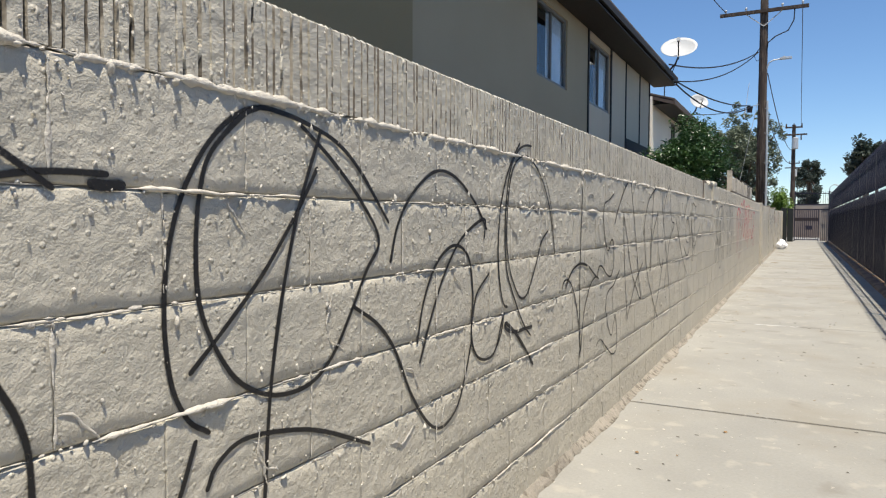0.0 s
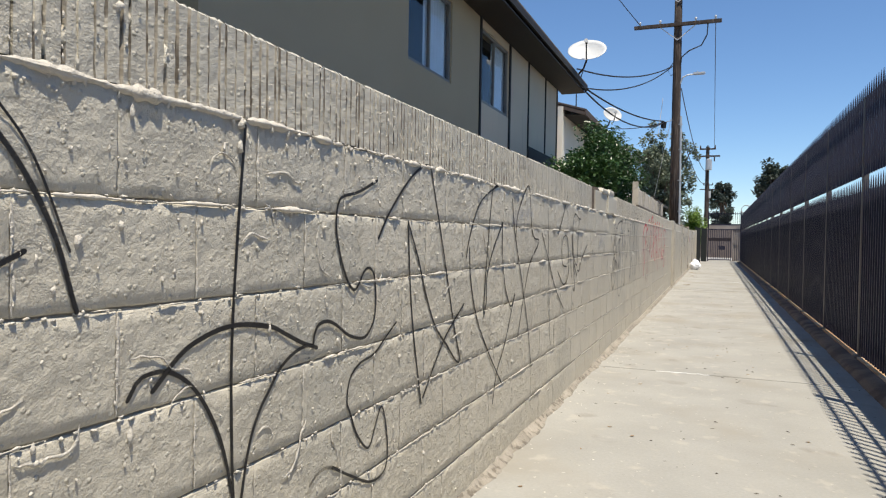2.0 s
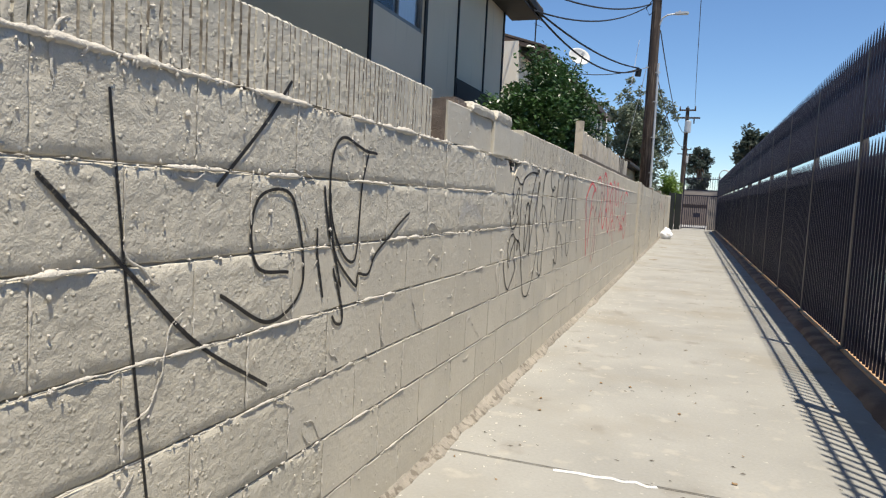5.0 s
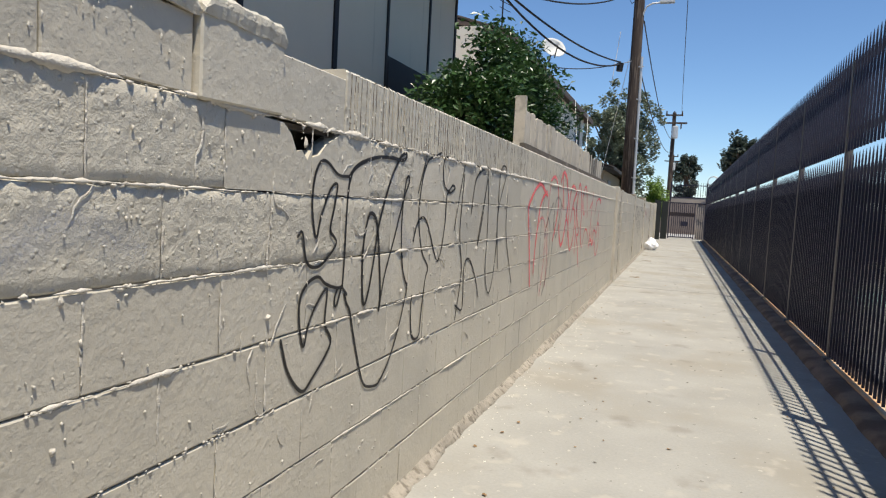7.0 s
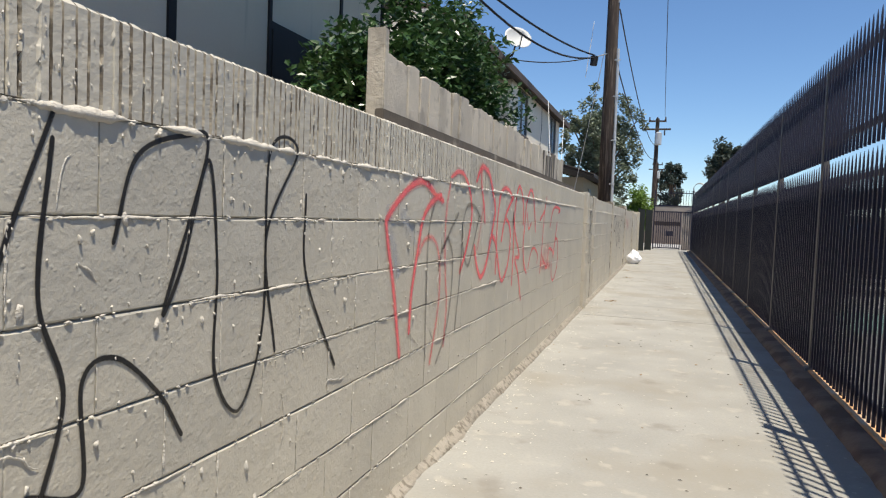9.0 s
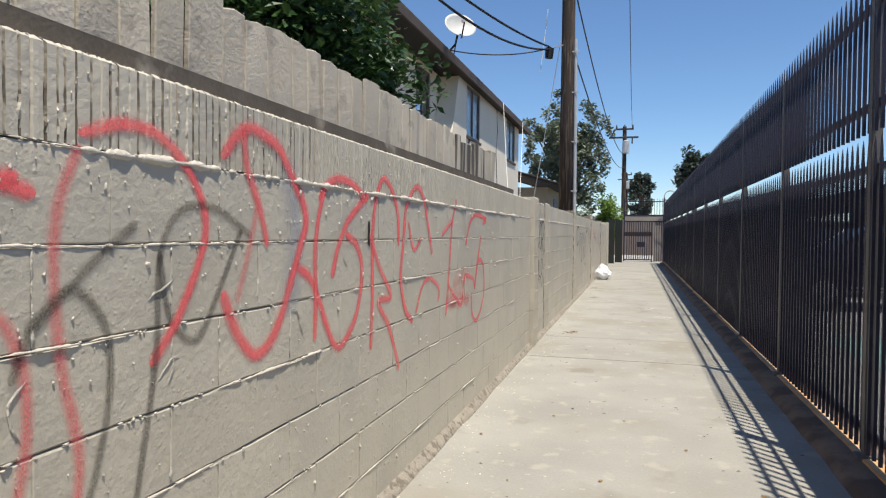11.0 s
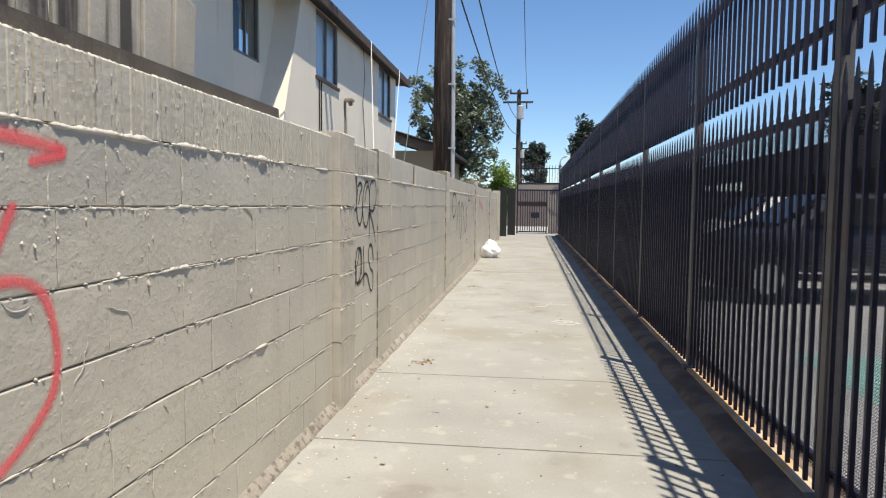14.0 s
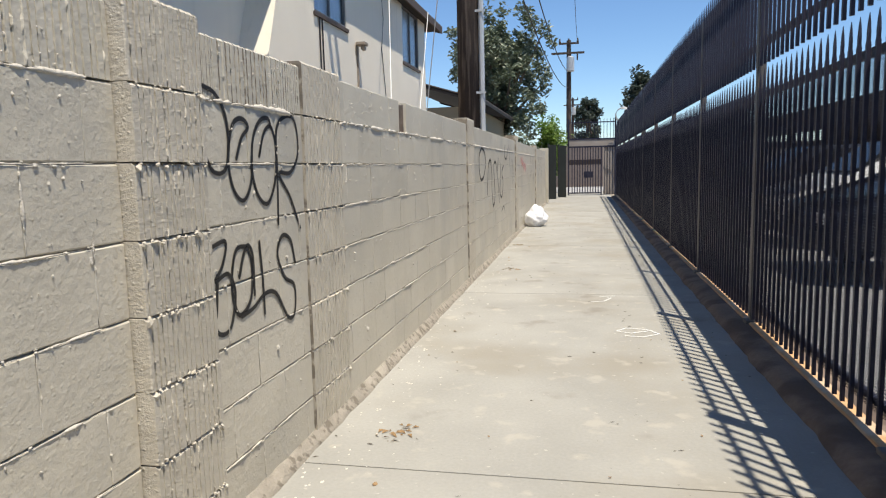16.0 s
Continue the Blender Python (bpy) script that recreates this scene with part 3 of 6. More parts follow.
def trails(wall, y0, y1, x, count):
    """Thin raised trails of old dripped mortar, wandering over the blocks."""
    bm = bmesh.new()
    for i in range(count):
        y, z = rng.uniform(y0, y1), rng.uniform(0.35, 1.38)
        a = rng.uniform(0, 6.28)
        w = rng.uniform(0.0015, 0.003)
        n = rng.randint(4, 14)
        prev = None
        for k in range(n + 1):
            t = min(1, k / 2, (n - k) / 2) * rng.uniform(0.6, 1.2)
            sx, sz = -math.sin(a) * w * (0.4 + t), math.cos(a) * w * (0.4 + t)
            row = [bm.verts.new((x, y - sx, z - sz)), bm.verts.new((x + w * 1.1 * t + 0.0004, y, z)), bm.verts.new((x, y + sx, z + sz))]
            if prev:
                for q in range(2):
                    bm.faces.new((prev[q], prev[q + 1], row[q + 1], row[q]))
            prev = row
            y, z, a = y + 0.013 * math.cos(a), z + 0.013 * math.sin(a), a + rng.uniform(-0.55, 0.55)
    ob = part("mortar_trails", bm, M_MORTAR, wall, "thin raised trails of old mortar", smooth=True)
    ob["kind"] = "stuff"


wall_1 = thing("wall_1", (WX, 4, 0), "long beige-painted concrete block wall, scrawled with graffiti", "wall", kind="structure")
wall_1.location = (0, 0, 0)
SKIP1 = [(3.10, 4.71, (7,)), (4.12, 4.91, (6,))]
for d in ((WX - 0.2, WX - 0.009, -6.4, 14.79, -0.1, 6 * H - 0.002), (WX - 0.2, WX - 0.009, -6.4, 4.2, 6 * H - 0.002, 7 * H - 0.002),
          (WX - 0.2, WX - 0.009, 4.8, 14.79, 6 * H - 0.002, 7 * H - 0.002),
          (WX - 0.19, WX - 0.05, -6.4, 3.07, 7 * H - 0.002, 8 * H - 0.012), (WX - 0.19, WX - 0.05, 4.74, 14.79, 7 * H - 0.002, 8 * H - 0.012)):
    part("wall_core", boxes(d), M_JOINT, wall_1)
part("hollow_core", boxes((WX - 0.2, WX - 0.13, 4.2, 4.8, 6 * H - 0.002, 7 * H - 0.002)), M_RAWBLOCK, wall_1)


def prism_x(outline, x0, x1):
    """A flat outline in y and z, thick from x0 to x1."""
    bm = bmesh.new()
    a = [bm.verts.new((x1, y, z)) for y, z in outline]
    b = [bm.verts.new((x0, y, z)) for y, z in outline]
    bm.faces.new(a)
    bm.faces.new(b[::-1])
    for i in range(len(a)):
        k = (i + 1) % len(a)
        bm.faces.new((a[k], a[i], b[i], b[k]))
    return bm


# the broken stretch: a missing cap, loose plain caps, one standing proud, a punched hole
zc = 7 * H
part("broken_block", prism_x([(4.112, 6 * H + .003), (4.513, 6 * H + .003), (4.513, 6 * H + .13), (4.49, 6 * H + .10), (4.46, 6 * H + .125), (4.43, 6 * H + .12), (4.40, 6 * H + .165), (4.36, zc - .012), (4.112, zc - .004)], WX - 0.06, WX), M_WALL, wall_1)
part("broken_block", prism_x([(4.519, 6 * H + .003), (4.918, 6 * H + .003), (4.918, zc - .004), (4.70, zc - .004), (4.60, 6 * H + .155), (4.56, 6 * H + .12), (4.519, 6 * H + .11)], WX - 0.06, WX), M_WALL, wall_1)
part("wood_scrap", boxes((WX - 0.06, WX - 0.03, 4.36, 4.66, zc - 0.018, zc - 0.004)), M_RAIL, wall_1, "splinter of wood in the hole")
for y0, y1, zt, dx in ((3.283, 3.603, 8 * H - 0.016, 0.0), (3.609, 3.992, 8 * H - 0.02, -0.004), (4.345, 4.712, 8 * H - 0.03, 0.0)):
    me = block_mesh("cap_block", y1 - y0, int(y0 * 100), depth=0.15 if y0 < 3.5 else 0.2, height=zt - zc)
    part("cap_block", me, None, wall_1).location = (WX + dx, y0, zc)
part("block_end", boxes((WX - 0.125, WX - 0.012, 3.276, 3.284, zc + 0.006, 8 * H - 0.012)), M_RAWBLOCK, wall_1, "raw unpainted block end")
part("raw_chunk", boxes((WX - 0.12, WX - 0.02, 3.45, 3.605, 8 * H - 0.03, 8 * H + 0.022), bevel=0.012), M_RAWBLOCK, wall_1, "broken brown lump of raw block")
bm = prism_x([(4.0, zc - 0.004), (4.335, zc + 0.004), (4.335, 8 * H - 0.004), (4.0, 8 * H - 0.015)], WX - 0.195, WX + 0.012)
bmesh.ops.bevel(bm, geom=bm.edges[:], offset=0.005, segments=1, affect='EDGES')
part("cap_block", bm, M_WALL, wall_1, "proud cap block under a broken mortar top")


def mortar_slab(y0, y1, z0, thick, x1):
    """A rough bed of painted mortar left on top of the caps, overhanging their face."""
    bm = bmesh.new()
    rows = []
    n = int((y1 - y0) / 0.012)
    for i in range(n + 1):
        y = y0 + (y1 - y0) * i / n
        t = min(1, (i + 1) / 3, (n - i + 1) / 3)
        top = z0 + thick * t + 0.006 * noise.noise((y * 22, 1.1, 0)) + 0.003 * noise.noise((y * 70, 4.1, 0))
        lip = x1 + 0.005 * noise.noise((y * 17, 2.2, 0)) + 0.003 * noise.noise((y * 60, 6.2, 0))
        low = z0 - 0.004 + 0.007 * noise.noise((y * 14, 3.3, 0)) + 0.004 * noise.noise((y * 55, 8.2, 0))
        rows.append([bm.verts.new(c) for c in ((x1 - 0.2, y, z0 - 0.01), (x1 - 0.2, y, top - 0.008), (x1 - 0.1, y, top + 0.004 * noise.noise((y * 30, 9, 1))), (lip - 0.014, y, top),
                                               (lip - 0.002, y, top - 0.010), (lip, y, (top + low) / 2), (lip - 0.005, y, low), (x1 - 0.03, y, low + 0.004))])
    for a, c in zip(rows, rows[1:]):
        for k in range(7):
            bm.faces.new((a[k], c[k], c[k + 1], a[k + 1]))
    bm.faces.new(rows[0])
    bm.faces.new(rows[-1][::-1])
    return bm


part("mortar_top", mortar_slab(3.607, 4.0, 8 * H - 0.021, 0.046, WX + 0.012), M_WALLROUGH, wall_1, "rough broken mortar bed")
part("mortar_top", mortar_slab(4.002, 4.34, 8 * H - 0.014, 0.05, WX + 0.02), M_WALLROUGH, wall_1, "rough broken mortar bed")
lay_wall(wall_1, -6.4, 14.79, -4.7, 9.6, WX, skip=SKIP1, fluted=fluted_at)
mortar(wall_1, -6.4, 3.1, WX, 1.0)
mortar(wall_1, 3.1, 8.0, WX, 0.7)
mortar(wall_1, 8.0, 14.7, WX, 0.6)
trails(wall_1, -4.7, 6, WX, 120)
trails(wall_1, 6, 14.7, WX, 26)

# eroded strip of footing along the wall's foot
bm = bmesh.new()
rows = []
y = -6.4
while y < 34.7:
    w = 0.028 + 0.06 * abs(noise.noise((y * 1.3, 0.3, 0))) + 0.018 * noise.noise((y * 6, 2.3, 0)) + 0.01 * noise.noise((y * 21, 7.3, 0))
    h = 0.014 + 0.03 * max(0, noise.noise((y * 0.9, 4.3, 0)) + 0.2) + 0.012 * noise.noise((y * 11, 5.1, 0)) + 0.007 * noise.noise((y * 31, 3.1, 0))
    if y > 9:
        w, h = 0.045 + (w - 0.045) * 0.3, 0.035 + (h - 0.02) * 0.5
    rows.append([bm.verts.new(c) for c in ((WX - 0.01, y, h + 0.025), (WX + w * 0.25, y, h + 0.006), (WX + w * 0.6, y, h * 0.55), (WX + w, y, -0.002), (WX + w, y, -0.03))])
    y += 0.02
for a, c in zip(rows, rows[1:]):
    for k in range(4):
        bm.faces.new((a[k], a[k + 1], c[k + 1], c[k]))
part("footing", bm, M_FOOT, wall_1, "crumbled footing along the wall's foot", smooth=True)


PIL_BLOCKS = [fluted_mesh("pilaster_block", 0.46, 70 + s, M_PIL, 13 + s) for s in range(4)]
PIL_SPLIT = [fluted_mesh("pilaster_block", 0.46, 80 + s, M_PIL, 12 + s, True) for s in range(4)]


def pilaster(y0, y1, proud, top):
    p = thing("pilaster", (WX + proud, y0 + 0.006, 0), "beige-painted split-face block pilaster in the wall", "pilaster", "wall pilasters")
    for c in range(8):
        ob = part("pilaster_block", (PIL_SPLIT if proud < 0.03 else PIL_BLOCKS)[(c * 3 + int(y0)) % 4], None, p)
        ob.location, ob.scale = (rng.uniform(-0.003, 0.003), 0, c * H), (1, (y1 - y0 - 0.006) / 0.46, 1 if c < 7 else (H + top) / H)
    bm = bmesh.new()
    for c in range(1, 8):
        for k in range(16):
            s = rng.uniform(0.002, 0.007)
            sticks_out(bm, rng.uniform(0.01, y1 - y0 - 0.01), c * H + rng.uniform(-0.012, 0.008), s * 1.4, s, s * 0.9, 0.0)
        s = rng.uniform(0.008, 0.014)
        sticks_out(bm, rng.choice((0.012, y1 - y0 - 0.02)), c * H - 0.01, s, s * 1.3, s, 0.0)
    part("mortar", bm, M_PIL, p)["kind"] = "stuff"


PILS = [(14.79, 15.14, 0.045, 0.03), (15.97, 16.44, 0.007, 0.02), (20.12, 20.55, 0.012, 0.06), (25.1, 25.5, 0.02, 0.09), (30.1, 30.5, 0.02, 0.05)]
for q in PILS:
    pilaster(*q)
wall_2 = thing("wall_2", (0, 0, 0), "beige-painted block wall continuing between pilasters", "wall", kind="structure")
bays = [(15.14, 15.97), (16.44, 20.12), (20.55, 25.1), (25.5, 30.1), (30.5, 34.7)]
for a, b in bays:
    part("wall_core", boxes((WX - 0.2, WX - 0.009, a, b - 0.006, -0.1, 7 * H)), M_JOINT, wall_2)
    for c, d in ([(a, 17.53), (17.75, b)] if a < 17 < b else [(a, b)]):
        part("wall_core", boxes((WX - 0.19, WX - 0.05, c, d - 0.006, 7 * H, 8 * H - 0.012)), M_JOINT, wall_2)
    lay_wall(wall_2, a, b - 0.004, 15, 24.5, WX, skip=[(17.4, 17.7, (7,))], fluted=lambda y: y < 16.1)
    mortar(wall_2, a + 0.02, b - 0.02, WX, 0.45)
part("cap_block", block_mesh("cap_block", 0.226, 91, depth=0.2), None, wall_2, "short cap block before a gap").location = (WX, 17.317, 7 * H)
# Dark plate for the hollow beside the gap: its shade is in the colour.
part("block_end", boxes((WX - 0.19, WX - 0.02, 17.716, 17.724, 7 * H + 0.01, 8 * H - 0.015)), M_RAWBLOCK, wall_2, "dark plate at a cap gap, the hollow's shade in its colour")
whole("end_pillar", boxes((-1.12, -0.86, 34.72, 35.0, 0, 1.72), bevel=0.01), M_WALL, "beige wall end pillar", "pillar")

# ---- graffiti ----


def graffiti(label):
    ob = new("graffiti")
    return tagged(ob, label, "graffiti", "wall graffiti")


LAYER = [0.0]


def spray(tag, mat, half, strength, pts):
    """A sprayed line through (y, z) points, smoothed, as a ribbon lying just on the wall's face."""
    half *= 0.87 if mat is M_REDSPRAY else 1.0
    P3 = [Vector((0, *p)) for p in pts]
    P3 = [P3[0] * 2 - P3[1]] + P3 + [P3[-1] * 2 - P3[-2]]
    path = []
    for i in range(1, len(P3) - 2):
        a, b, c, d = P3[i - 1:i + 3]
        n = max(3, int((c - b).length / 0.012))
        for k in range(n):
            t = k / n
            path.append(0.5 * ((2 * b) + (c - a) * t + (2 * a - 5 * b + 4 * c - d) * t * t + (3 * b - a - 3 * c + d) * t ** 3))
    path.append(P3[-2])
    LAYER[0] = (LAYER[0] + 0.00013) % 0.0012
    bm = bmesh.new()
    uv = bm.loops.layers.uv.new("across")
    rows = []
    d0, d1 = (path[0] - path[1]).normalized() * half, (path[-1] - path[-2]).normalized() * half
    path = [path[0] + d0 * e for e in (1.0, 0.85, 0.5)] + path + [path[-1] + d1 * e for e in (0.5, 0.85, 1.0)]
    widths = [0.1, 0.55, 0.87] + [1.0] * (len(path) - 6) + [0.87, 0.55, 0.1]
    for i, p in enumerate(path):
        q = path[min(i + 1, len(path) - 1)] - path[max(i - 1, 0)]
        s = Vector((0, -q.z, q.y)).normalized() * half * widths[i] * (1 + 0.18 * noise.noise((p.y * 9, p.z * 9, 0)))
        x = WX + 0.0006 + LAYER[0] + 0.0003 * i / len(path)
        rows.append([bm.verts.new((x, p.y + e * s.y, p.z + e * s.z)) for e in (-1, 0, 1)])
    for i, (a, c) in enumerate(zip(rows, rows[1:])):
        for k in range(2):
            f = bm.faces.new((a[k], c[k], c[k + 1], a[k + 1]))
            for lp, u in zip(f.loops, (k - 1, k - 1, k, k)):
                lp[uv].uv = (u, strength)
    part("stroke", bm, mat, tag)


tag = graffiti("large looping black spray-paint letters on the block wall")
spray(tag, M_BLACKSPRAY, 0.0074, 1.0, [(-4.126, 0.763), (-4.173, 0.797), (-4.21, 0.874), (-4.224, 0.997), (-4.212, 1.117), (-4.179, 1.218), (-4.125, 1.305), (-4.06, 1.366), (-3.989, 1.398), (-3.912, 1.398), (-3.817, 1.383), (-3.711, 1.352), (-3.616, 1.29), (-3.487, 1.165)])
spray(tag, M_BLACKSPRAY, 0.0074, 1.0, [(-3.847, 1.379), (-3.733, 1.309), (-3.616, 1.218), (-3.532, 1.116), (-3.591, 1.037), (-3.666, 0.928), (-3.736, 0.841), (-3.822, 0.791), (-3.936, 0.791), (-4.036, 0.836), (-4.103, 0.917), (-4.143, 1.009), (-4.151, 1.115), (-4.14, 1.22), (-4.112, 1.296), (-4.029, 1.376), (-3.989, 1.396)])
spray(tag, M_BLACKSPRAY, 0.0074, 1.0, [(-4.165, 0.885), (-4.08, 0.957), (-3.968, 1.061), (-3.858, 1.193), (-3.794, 1.285)])
spray(tag, M_BLACKSPRAY, 0.0074, 1.0, [(-3.973, 0.579), (-3.954, 0.795), (-3.916, 0.996), (-3.858, 1.193), (-3.78, 1.371)])
spray(tag, M_BLACKSPRAY, 0.0074, 1.0, [(-4.128, 0.654), (-4.106, 0.691), (-4.038, 0.721), (-3.919, 0.708), (-3.781, 0.67), (-3.579, 0.581)])
spray(tag, M_BLACKSPRAY, 0.0074, 1.0, [(-4.22, 0.62), (-4.195, 0.66), (-4.158, 0.75)])
spray(tag, M_BLACKSPRAY, 0.0074, 1.0, [(-4.499, 1.23), (-4.451, 1.238), (-4.399, 1.241), (-4.335, 1.241)])
spray(tag, M_BLACKSPRAY, 0.013, 1.0, [(-4.354, 1.224), (-4.333, 1.222), (-4.31, 1.224)])
spray(tag, M_BLACKSPRAY, 0.0074, 1.0, [(-4.513, 1.271), (-4.498, 1.265), (-4.463, 1.242), (-4.426, 1.217)])
spray(tag, M_BLACKSPRAY, 0.0074, 1.0, [(-4.52, 0.955), (-4.506, 0.928), (-4.483, 0.883), (-4.467, 0.828), (-4.463, 0.758), (-4.466, 0.718)])
spray(tag, M_BLACKSPRAY, 0.0074, 1.0, [(-3.473, 1.057), (-3.438, 1.152), (-3.36, 1.241), (-3.225, 1.315), (-3.091, 1.31), (-2.941, 1.236), (-2.835, 1.139)])
spray(tag, M_BLACKSPRAY, 0.0074, 1.0, [(-3.309, 0.749), (-3.24, 0.876), (-3.148, 1.008), (-3.027, 1.113), (-2.855, 1.173), (-2.854, 1.109)])
spray(tag, M_BLACKSPRAY, 0.0074, 1.0, [(-3.326, 0.811), (-3.286, 0.932), (-3.205, 1.038), (-3.089, 1.087), (-2.983, 1.045), (-2.946, 0.917), (-2.953, 0.762), (-2.887, 0.682), (-2.762, 0.68), (-2.684, 0.796)])
spray(tag, M_BLACKSPRAY, 0.0074, 1.0, [(-2.945, 0.839), (-2.913, 0.914), (-2.813, 0.976)])
spray(tag, M_BLACKSPRAY, 0.0074, 1.0, [(-3.642, 0.947), (-3.538, 0.89), (-3.452, 0.807), (-3.359, 0.659), (-3.256, 0.548), (-3.163, 0.514), (-3.063, 0.554), (-3, 0.654), (-2.953, 0.762)])
tag = graffiti("tall black spray-paint loop and hooked strokes on the wall")
spray(tag, M_BLACKSPRAY, 0.0066, 1.0, [(-2.639, 0.837), (-2.667, 0.847), (-2.693, 0.885), (-2.717, 0.961), (-2.728, 1.05), (-2.723, 1.137), (-2.708, 1.217), (-2.677, 1.292), (-2.632, 1.363), (-2.572, 1.427), (-2.52, 1.472)])
spray(tag, M_BLACKSPRAY, 0.0066, 1.0, [(-2.394, 1.474), (-2.464, 1.469), (-2.534, 1.443), (-2.597, 1.388), (-2.632, 1.325), (-2.653, 1.239), (-2.664, 1.137), (-2.658, 1.045), (-2.639, 0.968), (-2.597, 0.904), (-2.52, 0.807), (-2.447, 0.734), (-2.383, 0.691)])
spray(tag, M_BLACKSPRAY, 0.0066, 1.0, [(-2.075, 1.021), (-2.123, 1.164), (-2.2, 1.289), (-2.298, 1.375), (-2.402, 1.421), (-2.478, 1.427), (-2.547, 1.403), (-2.597, 1.359), (-2.627, 1.288), (-2.644, 1.193), (-2.646, 1.091), (-2.621, 0.994), (-2.572, 0.919), (-2.506, 0.861), (-2.44, 0.859), (-2.384, 0.91), (-2.315, 0.995), (-2.259, 1.076), (-2.172, 1.124)])
spray(tag, M_BLACKSPRAY, 0.01, 1.0, [(-2.367, 0.723), (-2.447, 0.726), (-2.533, 0.727), (-2.616, 0.741), (-2.654, 0.762), (-2.645, 0.775), (-2.572, 0.737), (-2.506, 0.693), (-2.416, 0.622), (-2.349, 0.565)])
spray(tag, M_BLACKSPRAY, 0.0066, 1.0, [(-2.725, 0.706), (-2.709, 0.725), (-2.683, 0.764), (-2.667, 0.814)])
spray(tag, M_BLACKSPRAY, 0.0033, 1.0, [(-2.231, 1.373), (-2.157, 1.28), (-2.088, 1.124)])
spray(tag, M_BLACKSPRAY, 0.0066, 1.0, [(-1.631, 1.404), (-1.653, 1.171), (-1.67, 0.903), (-1.666, 0.667), (-1.652, 0.468)])
spray(tag, M_BLACKSPRAY, 0.0066, 0.5, [(-1.663, 0.497), (-1.684, 0.418), (-1.697, 0.339)])
spray(tag, M_BLACKSPRAY, 0.0066, 1.0, [(-1.963, 0.844), (-1.931, 0.879), (-1.858, 0.877), (-1.778, 0.818), (-1.702, 0.691), (-1.649, 0.509)])
spray(tag, M_BLACKSPRAY, 0.0078, 1.0, [(-1.902, 0.849), (-1.812, 0.918), (-1.678, 0.949), (-1.534, 0.932), (-1.466, 0.906), (-1.39, 0.873), (-1.317, 0.849)])
spray(tag, M_BLACKSPRAY, 0.0066, 1.0, [(-1.641, 0.499), (-1.606, 0.654), (-1.565, 0.734), (-1.532, 0.771), (-1.488, 0.818), (-1.429, 0.849), (-1.37, 0.861), (-1.335, 0.856)])
spray(tag, M_BLACKSPRAY, 0.0066, 1.0, [(-0.974, 1.334), (-1.089, 1.292), (-1.178, 1.273), (-1.208, 1.256), (-1.221, 1.219), (-1.22, 1.171), (-1.196, 1.097), (-1.16, 1.033), (-1.132, 1.003), (-1.107, 0.994), (-1.08, 1.014), (-1.054, 1.045), (-1.019, 1.057), (-0.985, 1.034), (-0.97, 0.962), (-0.98, 0.893), (-1.019, 0.851), (-1.06, 0.841), (-1.138, 0.859), (-1.21, 0.897), (-1.26, 0.915), (-1.306, 0.911), (-1.328, 0.888), (-1.333, 0.865)])
spray(tag, M_BLACKSPRAY, 0.0057, 1.0, [(-0.816, 0.862), (-0.892, 0.822), (-0.973, 0.78), (-1.069, 0.763), (-1.127, 0.728), (-1.144, 0.663), (-1.12, 0.616), (-1.076, 0.541), (-1.004, 0.484), (-0.96, 0.541), (-0.917, 0.596), (-0.882, 0.531), (-0.866, 0.431), (-0.893, 0.373), (-0.989, 0.37), (-1.122, 0.433), (-1.222, 0.488)])
spray(tag, M_BLACKSPRAY, 0.0066, 0.5, [(-1.189, 0.471), (-1.253, 0.497), (-1.306, 0.492), (-1.339, 0.475)])
tag = graffiti("angular zigzag black spray-paint letters on the wall")
spray(tag, M_BLACKSPRAY, 0.0070, 1.0, [(-0.955, 1.152), (-0.878, 1.237), (-0.75, 1.341), (-0.659, 1.395), (-0.574, 1.425), (-0.527, 1.411), (-0.485, 1.319), (-0.419, 1.174), (-0.333, 0.972), (-0.253, 0.782), (-0.181, 0.641), (-0.222, 0.633), (-0.326, 0.709), (-0.463, 0.81), (-0.563, 0.945), (-0.636, 1.076), (-0.728, 1.208)])
spray(tag, M_BLACKSPRAY, 0.0070, 1.0, [(-0.728, 1.208), (-0.707, 1.011), (-0.672, 0.818), (-0.61, 0.603), (-0.591, 0.536)])
spray(tag, M_BLACKSPRAY, 0.0070, 1.0, [(-0.573, 0.554), (-0.439, 0.682), (-0.328, 0.768), (-0.14, 0.868)])
spray(tag, M_BLACKSPRAY, 0.0070, 1.0, [(-0.117, 1.071), (-0.08, 1.159), (0.03, 1.297), (0.174, 1.37), (0.362, 1.425), (0.254, 1.396), (0.217, 1.29), (0.184, 1.122), (0.152, 0.958), (0.139, 0.798), (0.175, 0.863), (0.178, 0.974), (0.267, 1.101), (0.418, 1.234)])
spray(tag, M_BLACKSPRAY, 0.0070, 1.0, [(0.418, 1.234), (0.425, 1.077), (0.482, 0.908), (0.592, 0.794), (0.672, 0.855), (0.62, 0.784), (0.497, 0.611), (0.36, 0.479), (0.3, 0.338)])
spray(tag, M_BLACKSPRAY, 0.0070, 1.0, [(-0.078, 1.11), (-0.058, 0.977), (0.031, 0.795), (0.205, 0.615), (0.458, 0.4)])
spray(tag, M_BLACKSPRAY, 0.0070, 1.0, [(0.589, 1.364), (0.655, 1.18), (0.821, 0.898), (0.971, 0.612), (1.049, 0.399)])
spray(tag, M_BLACKSPRAY, 0.0070, 1.0, [(0.745, 0.606), (0.857, 0.823), (0.982, 1.008), (1.169, 1.117), (1.183, 1.151), (1.081, 1.162), (1.01, 1.232), (0.955, 1.427), (0.886, 1.45), (0.706, 1.293), (0.673, 1.158)])
